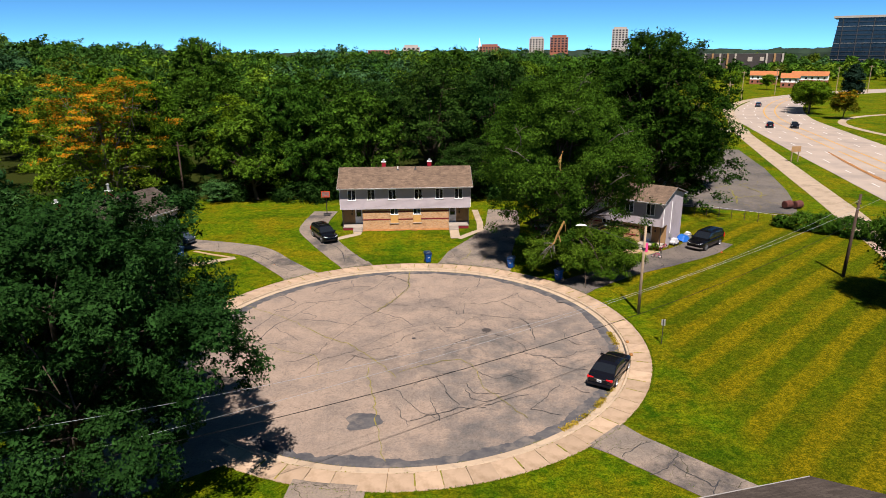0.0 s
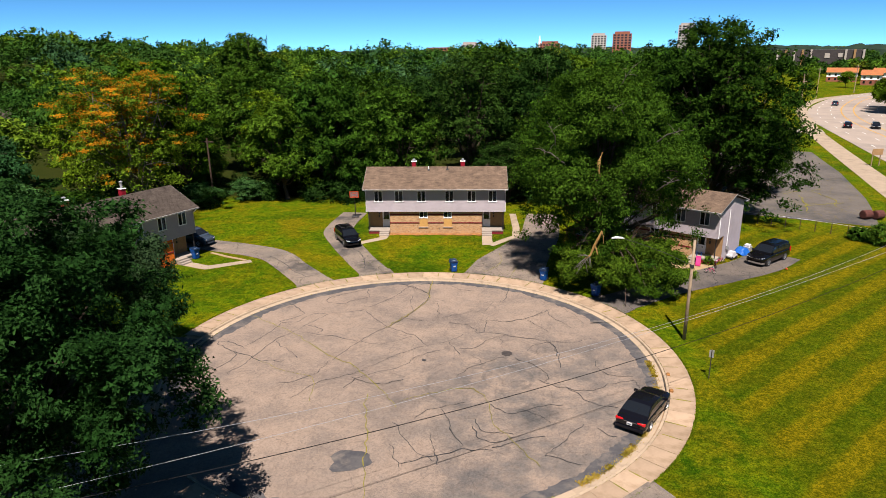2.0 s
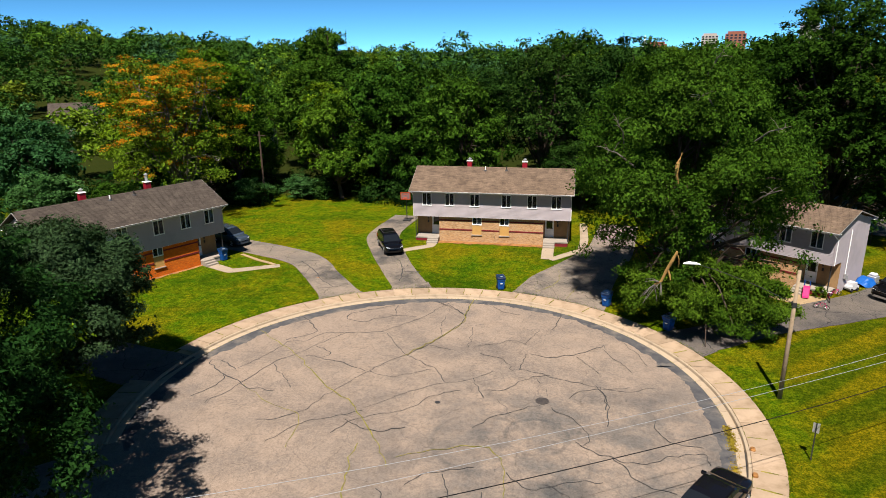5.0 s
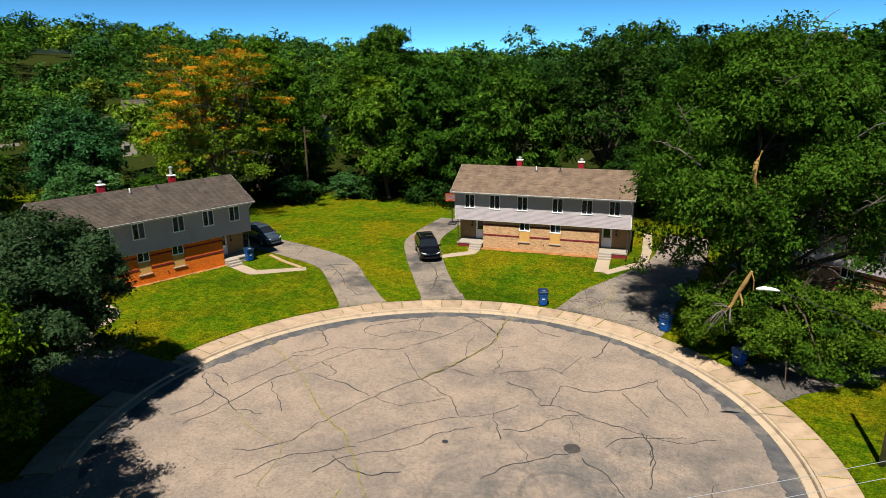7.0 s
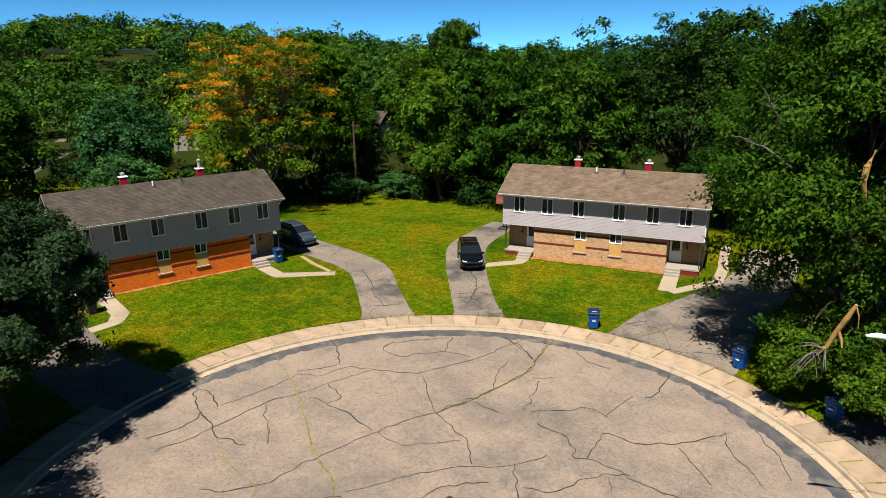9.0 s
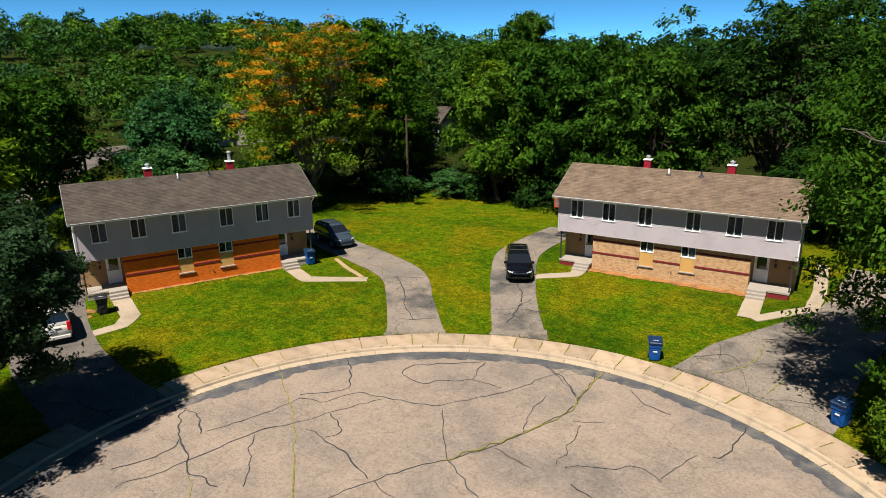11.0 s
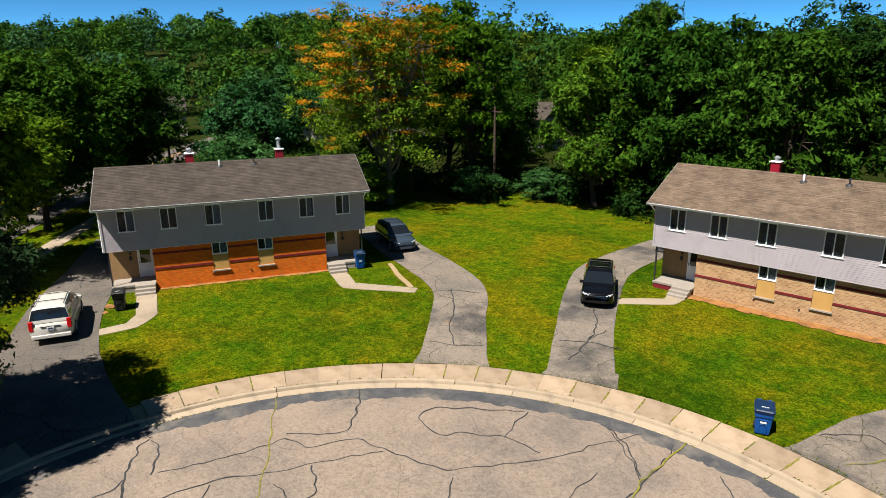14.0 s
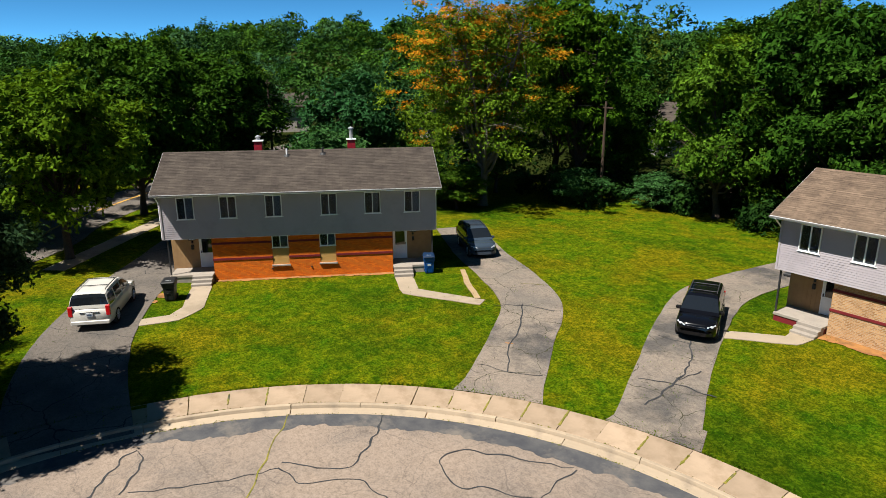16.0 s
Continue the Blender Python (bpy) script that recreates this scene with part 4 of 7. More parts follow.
def lobes_for(rng, h, r, trunk, count, shape="round"):
    """Lobes of a crown between the trunk's top and the tree's height."""
    out = []
    mid, tall = (h + trunk) / 2, (h - trunk) / 2
    out.append((0, 0, mid, min(r, tall) * 0.72, tall / max(min(r, tall), 0.1)))
    for i in range(count):
        t = 2 * math.pi * (i * 0.382 + rng.uniform(-0.06, 0.06))
        u = (i + 0.5) / count
        z = trunk + (h - trunk) * (0.16 + 0.74 * u)
        wide = {"round": math.sin(math.pi * (0.18 + 0.72 * u)), "cone": 1.05 - u, "vase": 0.45 + 0.6 * u - 0.5 * u ** 4, "tall": math.sin(math.pi * (0.22 + 0.6 * u)) * 0.9}[shape]
        d = r * wide * rng.uniform(0.50, 0.68)
        q = r * rng.uniform(0.30, 0.46)
        out.append((d * math.cos(t), d * math.sin(t), min(z, h - q * 0.8), q, rng.uniform(0.7, 0.95)))
    return out


def tree(x, y, h, r, mat, label, trunk=0.22, n=900, per=26, size=0.34, lobes=15, shape="round", seed=1, spread=0.42, bark=None, girth=None, flowers=0, droop=0.0, extra=(), low=-0.55, name="tree", category="tree", group="", hollows=()):
    """A tree: tapered trunk, limbs to the lobes of its crown, and leaves in clumps."""
    rng = np.random.default_rng(seed)
    t = thing(name, pose(x, y, gnd(x, y), 0, 0, 0), label, category, group)
    L = lobes_for(rng, h, r, h * trunk, lobes, shape) + list(extra)
    g = girth or 0.022 * h
    bark = bark or BARK
    fork = h * trunk * 1.25
    lean = rng.uniform(-0.3, 0.3, 2)
    s = Shape()
    s.tube([(0, 0, -0.15), (0, 0, 0.25), (lean[0] * 0.3, lean[1] * 0.3, fork * 0.6), (lean[0], lean[1], fork), (lean[0] * 1.5, lean[1] * 1.5, h * 0.55), (lean[0], lean[1], h * 0.82)], [g * 1.5, g * 1.1, g * 0.9, g * 0.75, g * 0.4, g * 0.1], 9)
    s.make("trunk", bark, t, smooth=True)
    for i, (lx, ly, lz, lr, fl) in enumerate(L[1:]):
        z0 = min(fork * rng.uniform(0.8, 1.0) + 0.35 * max(0, lz - fork) * rng.uniform(0.3, 0.9), h * 0.7)
        p0 = Vector((lean[0] * min(1, z0 / fork), lean[1] * min(1, z0 / fork), z0))
        p3 = Vector((lx, ly, lz + lr * 0.25))
        p1 = p0.lerp(p3, 0.35) + Vector((0, 0, -0.06 * h * rng.uniform(0, 1)))
        p2 = p0.lerp(p3, 0.7) + Vector((rng.uniform(-.4, .4), rng.uniform(-.4, .4), 0.02 * h))
        s = Shape().tube([p0, p1, p2, p3], [g * 0.42, g * 0.30, g * 0.2, g * 0.06], 6)
        for k in range(3):
            e = p2.lerp(p3, rng.uniform(0, 0.6))
            d = Vector(unit(rng.normal(0, 1, 3))) * lr * rng.uniform(0.7, 1.0)
            s.tube([e, e + d * 0.5 + Vector((0, 0, 0.1 * lr)), e + d], [g * 0.14, g * 0.09, g * 0.03], 5)
        s.make("limb", bark, t)
    p, d = crown_points(rng, L, n, low=low)
    keep = p[:, 2] > (0.6 if low < -0.6 else h * trunk * 0.55)
    for hx, hy, hz, hr in hollows:
        keep &= ((p - np.array([hx, hy, hz])) ** 2).sum(1) > hr * hr
    p, d = p[keep], d[keep]
    new_mesh = fast_mesh("crown", leaves(rng, p, d, per, spread, size, droop), 3, mat)
    c = new("crown", new_mesh)
    c.parent = t
    if flowers:
        score = 0.14 * p[:, 2] + 0.8 * d[:, 2] + 0.5 * np.sin(p[:, 0] * 0.6 + 1) + rng.normal(0, 0.55, len(p))
        best = rng.choice(np.argsort(-score)[:int(flowers * 1.2)], int(flowers * 0.65), replace=False)
        f = new("blossom", fast_mesh("blossom", leaves(rng, p[best] + d[best] * 0.25 + np.array([0, 0, 0.15]), d[best], 62, np.array([0.40, 0.40, 0.16]), size * 0.72, 0, 0.8), 3, FLOWER))
        f.parent = t
        tagged(f, "clusters of orange blossom")
    return t


def again(ob, x, y, scale, turn, tall=1.0):
    m = pose(x, y, gnd(x, y), 0, 0, turn) @ Matrix.Diagonal((scale, scale, scale * tall, 1))
    return copy_thing(ob, m)


# trees close to the camera
tree(-17.8, 27.0, 16.0, 9.2, LEAF_DARK, "large dark green maple beside the street", 0.14, 4700, 50, 0.18, 32, "round", 3, 0.21, low=-0.9)
tree(-23.6, 43.0, 10.6, 5.5, LEAF_GREY, "grey-green maple shading the driveway", 0.18, 3300, 48, 0.185, 24, "round", 5, 0.22, low=-0.6, extra=[(2.4, 3.0, 6.2, 1.9, 0.9), (0.8, 3.2, 7.4, 2.0, 0.9), (2.8, 2.4, 5.0, 1.7, 0.9), (3.1, 0.5, 6.6, 2.0, 0.9), (3.7, -1.8, 5.6, 2.0, 0.9), (2.6, 2.0, 8.4, 1.8, 0.9)],
     hollows=[(5.0, 3.0, 5.4, 1.4), (3.6, 3.6, 5.0, 1.4), (2.0, 4.0, 4.2, 1.4), (0.4, 4.7, 3.9, 1.4)])
tree(-21.8, 38.2, 8.4, 4.2, LEAF_MID, "bright green young maple beside the street", 0.2, 1500, 40, 0.19, 18, "round", 45, 0.24, low=-0.6)
tree(-45.5, 50.2, 12.5, 6.4, LEAF_MID, "leafy green maple shading the driveway's far end", 0.2, 1500, 26, 0.32, 20, "round", 35, 0.30, low=-0.5)
tree(-30.5, 38.0, 10.5, 5.2, LEAF_DARK, "dark green maple between its larger neighbours", 0.25, 2300, 42, 0.19, 22, "round", 15, 0.23, low=-0.5)
tree(-20.5, 17.0, 9.5, 5.0, LEAF_YELLOW, "small yellow-green tree near the street", 0.15, 1000, 36, 0.20, 14, "round", 6, 0.22, low=-0.9)
# locust with a torn limb by the half-hidden duplex
locust = tree(13.2, 66.4, 19.4, 8.4, LEAF_WILLOW, "tall feathery locust tree with a torn pale limb", 0.16, 4300, 46, 0.20, 26, "round", 8, 0.30, droop=0.6, low=-0.85,
              extra=[(7.2, -2.2, 7.0, 1.9, 1.3), (6.6, -2.6, 4.4, 1.5, 1.2), (5.4, -2.2, 4.6, 1.5, 1.2), (5.2, -2.8, 8.0, 2.2, 1.3), (-6.2, -0.6, 5.6, 1.8, 1.2), (-4.4, -2.2, 4.8, 1.5, 1.2),
                     (-6.9, 0.2, 9.0, 2.4, 1.1), (-3.6, -3.2, 5.2, 1.8, 1.2), (-1.6, -4.2, 7.4, 2.2, 1.1), (0.8, -4.6, 6.4, 1.9, 1.2), (2.4, -3.6, 9.2, 2.4, 1.0), (-4.4, -3.0, 8.2, 2.2, 1.1), (-6.4, -1.6, 12.4, 2.5, 0.9), (-2.5, -5.2, 4.6, 1.8, 1.1), (0.0, -5.4, 4.8, 1.8, 1.1), (2.0, -5.6, 4.4, 1.6, 1.1), (-3.4, -4.2, 3.8, 1.5, 1.2), (4.0, -5.0, 6.2, 1.9, 1.1), (-0.6, -4.8, 8.8, 2.0, 1.0), (4.8, -4.4, 3.2, 1.4, 1.3), (5.4, -4.2, 5.0, 1.6, 1.3), (6.0, -3.8, 7.0, 1.7, 1.2), (3.8, -4.6, 3.4, 1.3, 1.2)],
              hollows=[(2.2, -5.4, 6.2, 1.5), (2.9, -3.2, 5.7, 1.5), (3.6, -1.0, 5.2, 1.6), (4.3, 1.2, 4.7, 1.7), (5.0, 3.4, 4.2, 1.8), (5.7, 5.6, 3.7, 1.8)])
Shape().tube([(-1.35, -5.1, 10.9), (-1.55, -5.25, 11.6), (-1.5, -5.2, 12.3), (-1.25, -5.1, 13.0)], [0.05, 0.13, 0.14, 0.08], 7).make("torn_limb", BARK_PALE, locust, "torn pale split limb")


def dead_branch(parent, start, tip, seed):
    """A bare grey branch that forks, sticking out of a crown."""
    rng = random.Random(seed)
    a, b = Vector(start), Vector(tip)
    mid = a.lerp(b, 0.5) + Vector((rng.uniform(-0.3, 0.3), 0, rng.uniform(0, 0.4)))
    s = Shape().tube([a, mid, b], [0.07, 0.05, 0.015], 6)
    for k in range(5):
        e = mid.lerp(b, rng.uniform(0, 0.7))
        d = Vector((rng.uniform(-1, 1), rng.uniform(-0.8, 0.1), rng.uniform(-0.2, 0.9)))
        s.tube([e, e + d * 0.55 + Vector((0, 0, 0.1)), e + d], [0.03, 0.02, 0.008], 5)
    s.make("dead_branch", BARK_GREY, parent, "bare grey dead branch")


for k, (start, tip) in enumerate((((-5.0, -3.0, 12.6), (-5.8, -5.2, 15.2)), ((-4.2, -4.2, 11.8), (-6.4, -5.4, 13.2)), ((0.8, -4.0, 15.6), (-1.2, -6.0, 16.8)), ((3.2, -4.2, 13.6), (5.0, -6.2, 15.0)), ((3.6, -4.6, 9.6), (4.8, -6.6, 11.0)), ((0.0, -2.0, 17.4), (1.2, -3.0, 20.0)))):
    dead_branch(locust, start, tip, k)


def fallen_limb():
    """A limb torn off the locust that hangs down to the ground before it."""
    rng = np.random.default_rng(77)
    bx, by = 14.2, 61.6
    t = thing("fallen_limb", pose(bx, by, gnd(bx, by)), "broken locust limb with green foliage hanging down to the pavement", "fallen branch")
    s = Shape().tube([(-2.25, -2.6, 6.8), (-2.5, -2.5, 6.1), (-2.8, -2.3, 5.3), (-3.05, -2.2, 4.5), (-3.5, -2.2, 4.2)], [0.07, 0.12, 0.11, 0.09, 0.06], 8)
    s.tube([(-2.75, -2.35, 5.5), (-2.55, -2.4, 5.0), (-2.5, -2.5, 4.7)], [0.08, 0.06, 0.03], 6)
    s.make("torn_limb", BARK_PALE, t, "torn orange-brown split wood")
    Shape().tube([(-2.25, -2.6, 6.75), (-2.1, -2.65, 6.3), (-2.05, -2.6, 5.7)], [0.04, 0.03, 0.01], 5).make("splinter", BARK_PALE, t, "pale hanging splinter of wood")
    for k in range(14):
        e = Vector((-3.5, -2.2, 4.2)) if k % 2 else Vector((-3.1, -2.2, 4.4))
        d = Vector((rng.uniform(-1.2, 0.3), rng.uniform(-0.7, 0.0), rng.uniform(-1.5, 0.6)))
        Shape().tube([e, e + d * 0.5 + Vector((0, 0, 0.12)), e + d], [0.035, 0.024, 0.01], 5).make("twig", BARK_GREY, t, "bare grey twig")
    L = []
    while len(L) < 74:
        u, v = rng.uniform(-1, 1), rng.uniform(-1, 1)
        if u * u + v * v > 1 or (u < -0.35 and v < 0.25 * (-u) - 0.45):
            continue
        high = 4.9 + 1.7 * v - 2.0 * abs(u) ** 2.4
        base = 1.3 + (0.8 if -0.75 < u < 0.0 else 0.0) + 0.5 * max(v, 0)
        if -0.72 < u < -0.3 and v < 0.1:
            high = min(high, 3.6)
        L.append((0.45 + 5.5 * u, 2.5 * v, rng.uniform(base, max(high, base + 0.3)), rng.uniform(0.6, 1.1), rng.uniform(0.6, 0.95)))
    p, d = crown_points(rng, L, 2800, low=-0.6, knots=6)
    k = p[:, 2] > 0.9
    c = new("foliage", fast_mesh("foliage", leaves(rng, p[k], d[k], 46, 0.20, 0.15, 0.42), 3, LEAF_WILLOW))
    c.parent = t
    for x, y, z in ((-4.2, 0.6, 2.2), (-1.4, -1.6, 2.4), (1.9, -2.2, 1.6), (3.8, -0.6, 2.0), (4.6, 0.6, 2.6), (0.2, -2.6, 0.0)):
        Shape().tube([(-1.2, 1.6, 6.2), (x * 0.5, y * 0.5 + 0.4, 3.8), (x, y, z)], [0.09, 0.06, 0.03], 6).make("limb", BARK, t)


fallen_limb()
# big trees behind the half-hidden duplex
big = tree(29.8, 88.6, 24.2, 10.4, LEAF_DEEP_SHADED, "very large dense green tree behind the half-hidden duplex", 0.06, 2700, 36, 0.32, 28, "round", 12, 0.34, low=-0.9, extra=[(3.0, -4.5, 3.6, 2.9, 0.9), (5.6, -4.2, 3.8, 2.8, 0.9), (0.8, -5.0, 4.2, 2.9, 0.9), (7.2, -2.8, 4.4, 2.6, 0.9), (4.0, -4.6, 7.0, 3.0, 0.9), (-1.5, -4.5, 5.5, 2.8, 0.9), (5.0, -1.0, 4.0, 3.0, 0.9), (2.0, -2.0, 4.2, 3.0, 0.9), (7.0, -2.0, 8.0, 2.8, 0.9)])
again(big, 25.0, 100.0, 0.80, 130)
# blossoming tree behind the orange-brick duplex
tree(-44.0, 84.5, 19.4, 10.3, LEAF_LIME, "spreading tree in orange blossom behind the orange-brick duplex", 0.11, 1150, 30, 0.26, 30, "vase", 14, 0.34, flowers=500, bark=BARK_GREY)
# middle row
mid_a = tree(-1.0, 104.0, 20.8, 8.0, LEAF_SHADE, "tall dark green tree behind the tan-brick duplex", 0.12, 1150, 22, 0.36, 22, "tall", 16, 0.36, group="trees behind the duplexes")
mid_b = tree(-18.5, 100.5, 13.5, 7.0, LEAF_DEEP, "rounded green tree at the lawn's edge", 0.10, 1250, 18, 0.40, 18, "round", 17, 0.32, low=-0.9, group="trees behind the duplexes")
mid_c = tree(-28.4, 98.0, 14.2, 6.4, LEAF_LIME, "bright green leafy tree at the lawn's edge", 0.10, 1250, 20, 0.37, 18, "round", 18, 0.30, low=-0.9, group="trees behind the duplexes")
mid_d = tree(-42.6, 95.0, 19.8, 5.6, LEAF_MID, "tall slim green tree behind the blossoming tree", 0.12, 1200, 21, 0.38, 18, "tall", 19, 0.30, group="trees behind the duplexes")
tall = tree(-60.0, 168.0, 25.0, 8.5, LEAF_DEEP, "tall dark tree standing above the others", 0.15, 1200, 20, 0.75, 20, "tall", 21, 0.5, group="trees behind the duplexes")
hedge_tree = tree(-60.5, 78.5, 11.5, 6.2, LEAF_BLUE, "low spreading green tree behind the orange-brick duplex", 0.12, 1100, 18, 0.40, 16, "round", 22, 0.32, low=-0.9, group="trees behind the duplexes")
far_tree = tree(-27.0, 117.0, 18.0, 7.4, LEAF_DEEP, "dark green tree deeper in the woods", 0.1, 700, 19, 0.55, 18, "tall", 24, 0.42, group="trees behind the duplexes")
for ob, x, y, sc, tu, ta in (
        (mid_a, 8.5, 106.0, 1.0, 70, 1.0), (mid_a, 15.0, 101.0, 0.92, 200, 0.94), (mid_a, -9.5, 107.0, 0.92, 140, 0.95), (mid_b, -11.5, 100.0, 1.05, 60, 1.1), (mid_b, -22.5, 101.5, 1.05, 200, 1.15), (hedge_tree, -33.8, 97.5, 0.52, 120, 0.5), (hedge_tree, -39.5, 92.5, 0.5, 20, 0.55), (mid_d, -33.0, 107.0, 0.9, 75, 0.85),
        (mid_b, -26.0, 104.5, 1.0, 150, 1.02), (mid_c, -43.0, 100.5, 0.72, 20, 0.8), (hedge_tree, -48.5, 89.5, 0.8, 45, 0.8), (mid_b, -47.0, 105.0, 0.9, 10, 0.9), (mid_a, 4.5, 97.5, 0.7, 30, 0.62), (mid_a, 16.5, 92.0, 0.75, 200, 0.72),
        (mid_d, -48.0, 97.0, 1.0, 40, 1.0), (mid_d, -54.0, 90.0, 0.9, 160, 0.9), (hedge_tree, -68.0, 86.0, 1.0, 80, 1.1), (hedge_tree, -52.5, 73.0, 0.75, 190, 0.8),
        (mid_b, -67.0, 66.0, 1.15, 20, 0.9), (mid_a, -76.0, 72.0, 0.85, 120, 0.72), (mid_b, -58.5, 41.0, 1.15, 100, 0.92), (mid_a, -70.0, 48.0, 0.85, 80, 0.72), (mid_b, -69.0, 60.0, 0.95, 300, 0.95), (mid_b, -58.0, 57.0, 1.0, 33, 1.1), (mid_b, -53.0, 46.0, 0.8, 33, 0.9),
        (mid_c, -44.0, 81.5, 0.5, 70, 0.55), (mid_b, -49.0, 80.0, 0.6, 170, 0.6), (mid_b, -50.0, 34.0, 1.0, 250, 0.95), (mid_a, -72.0, 38.0, 0.85, 10, 0.75), (mid_b, -50.0, 22.0, 1.0, 80, 1.1), (mid_c, -46.5, 60.5, 0.5, 45, 0.6),
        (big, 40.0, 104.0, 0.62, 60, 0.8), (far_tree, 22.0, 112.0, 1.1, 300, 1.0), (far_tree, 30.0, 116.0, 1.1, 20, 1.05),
        (far_tree, -36.0, 116.0, 1.0, 90, 0.95), (far_tree, -44.0, 122.0, 1.05, 30, 0.94), (far_tree, -16.0, 118.0, 1.05, 60, 0.9), (far_tree, 1.0, 120.0, 1.15, 10, 1.05), (mid_c, 16.5, 119.0, 1.15, 160, 1.18)):
    again(ob, x, y, sc, tu, ta)
# tree at the east edge of the lawn
tree(43.2, 51.6, 10.8, 5.6, LEAF_DEEP, "leafy green tree at the edge of the open lawn", 0.14, 1700, 34, 0.28, 18, "round", 26, 0.45, low=-0.9)


def forest():
    """The woods beyond, too many trees to count: crowns of many heights and greens, with gaps between them."""
    rng = np.random.default_rng(40)
    protos = []
    for k in range(8):
        L = lobes_for(rng, 1.0, 0.30 + 0.02 * k, 0.10, 11, ("round", "tall", "round", "round", "tall", "vase", "round", "cone")[k])
        protos.append(crown_points(rng, L, 290, inner=0.66, low=-0.5, knots=8))
    groups = [[] for _ in WOODS]
    spots = []

    def free(x, y, gap):
        return not any(abs(x - q[0]) < gap and abs(y - q[1]) < gap for q in spots)

    for _ in range(30000):
        far = 118 * (6.2 ** (rng.uniform(0, 1) ** 0.75))
        az = math.radians(rng.uniform(-104, 17.5))
        x, y = far * math.sin(az), far * math.cos(az)
        if far < 190 and -75 < x < -55 and 40 < y < 95 or not free(x, y, 8.0 + far * 0.009):
            continue
        spots.append((x, y, far))
        if len(spots) > 760:
            break
    for _ in range(4000):           # scattered woods on the far side of the highway
        x, y = rng.uniform(60, 620), rng.uniform(330, 900)
        if y < 430 and 110 < x < 260 or math.hypot(x, y) < 380 or 215 < x < 285 and 500 < y < 560 or not free(x, y, 15):
            continue
        spots.append((x, y, math.hypot(x, y)))
        if len(spots) > 910:
            break
    line = [(107, 212), (126, 252), (153, 290), (200, 326), (260, 350)]
    for _ in range(900):            # gardens between the highway and the offices
        x, y = rng.uniform(95, 290), rng.uniform(412, 470)
        if min(math.hypot(x - a, y - b) for a, b in line) < 34 or not free(x, y, 9) or x > 215 and y < 400:
            continue
        spots.append((x, y, math.hypot(x, y)))
        if len(spots) > 945:
            break
    for x, y, far in spots:
        kind = rng.integers(8)
        p, d = protos[kind]
        west = x < -0.7 * y
        h = rng.uniform(12.5, 22.5) if x < 70 else rng.uniform(8, 13)
        if west:
            h = rng.uniform(9.5, 15.5) if far < 260 else rng.uniform(12.5, 19.5)
        t = rng.uniform(0, 6.28)
        m = np.array([[math.cos(t), -math.sin(t), 0], [math.sin(t), math.cos(t), 0], [0, 0, 1]])
        per, size = (8, 0.66) if far < 200 else (4, 1.0) if far < 330 else (3, 1.4) if far < 480 else (2, 2.1)
        wide = (1.45 if west else 1.25) * rng.uniform(0.85, 1.2)
        c = (p @ m.T) * h * np.array([wide, wide, 1]) + np.array([x, y, gnd(x, y)])
        groups[int(rng.choice(6, p=[0.26, 0.26, 0.20, 0.12, 0.05, 0.11]))].append(leaves(rng, c, d @ m.T, per, 0.34 + 0.0011 * far, size, 0, 0.5))
    for made, mat, lab in zip(groups, WOODS, ("blackish green", "deep green", "green", "bright green", "olive", "bluish green")):
        tagged(new("distant_woods", fast_mesh("distant_woods", np.concatenate(made), 3, mat)), lab + " trees of the woods in the distance", "woods", kind="stuff")


forest()


def undergrowth():
    """Brambles and saplings that close the foot of the woods."""
    rng = np.random.default_rng(50)
    cs, os_ = [], []
    for k in range(150):
        u = k / 149
        x = -47 + 66 * u
        y = (96.6 if x > -38 else 91.5) + 0.8 * math.sin(x * 0.4) + rng.uniform(0, 9)
        if -37.5 < x < -35:
            continue
        r = rng.uniform(0.8, 1.9)
        d = unit(rng.normal(0, 1, (44, 3)) + np.array([0, -0.3, 0.5]))
        cs.append(d * r * np.array([1, 1, 1.15]) + np.array([x, y, gnd(x, y) + r * 0.55]))
        os_.append(d)
    for k in range(120):
        x, y = rng.uniform(-92, -50), rng.uniform(20, 98)
        if abs((y - 50) - (-(x + 57)) * 0.9) < 11:
            continue
        r = rng.uniform(1.2, 2.6)
        d = unit(rng.normal(0, 1, (44, 3)) + np.array([0.2, -0.2, 0.5]))
        cs.append(d * r + np.array([x, y, gnd(x, y) + r * 0.55]))
        os_.append(d)
    tagged(new("undergrowth", fast_mesh("undergrowth", leaves(rng, np.concatenate(cs), np.concatenate(os_), 11, 0.32, 0.34), 3, LEAF_SHADE)), "dense dark undergrowth at the foot of the woods", "undergrowth", kind="stuff")


undergrowth()


def ridge(far, low, high, seed, a0, a1, mat, label):
    """A wooded ridge on the horizon."""
    s = Shape()
    n = 520
    rows = []
    for i in range(n + 1):
        a = radians(a0 + (a1 - a0) * i / n)
        bumpy = 0.5 + 0.32 * noise.noise((a * 9, seed, 0)) + 0.34 * noise.noise((a * 60, seed, 1)) + 0.25 * noise.noise((a * 190, seed, 2))
        h = low + (high - low) * bumpy
        x, y = far * math.sin(a), far * math.cos(a)
        g = min(gnd(x, y), 20.0)
        rows.append([(x * 0.985, y * 0.985, -5), (x * 0.99, y * 0.99, g + h * 0.6), (x, y, g + h), (x * 1.05, y * 1.05, g + h * 0.5)])
    s.rings(rows, caps=False, closed=False)
    tagged(s.make("wooded_ridge", mat), label, "distant woods", kind="stuff")


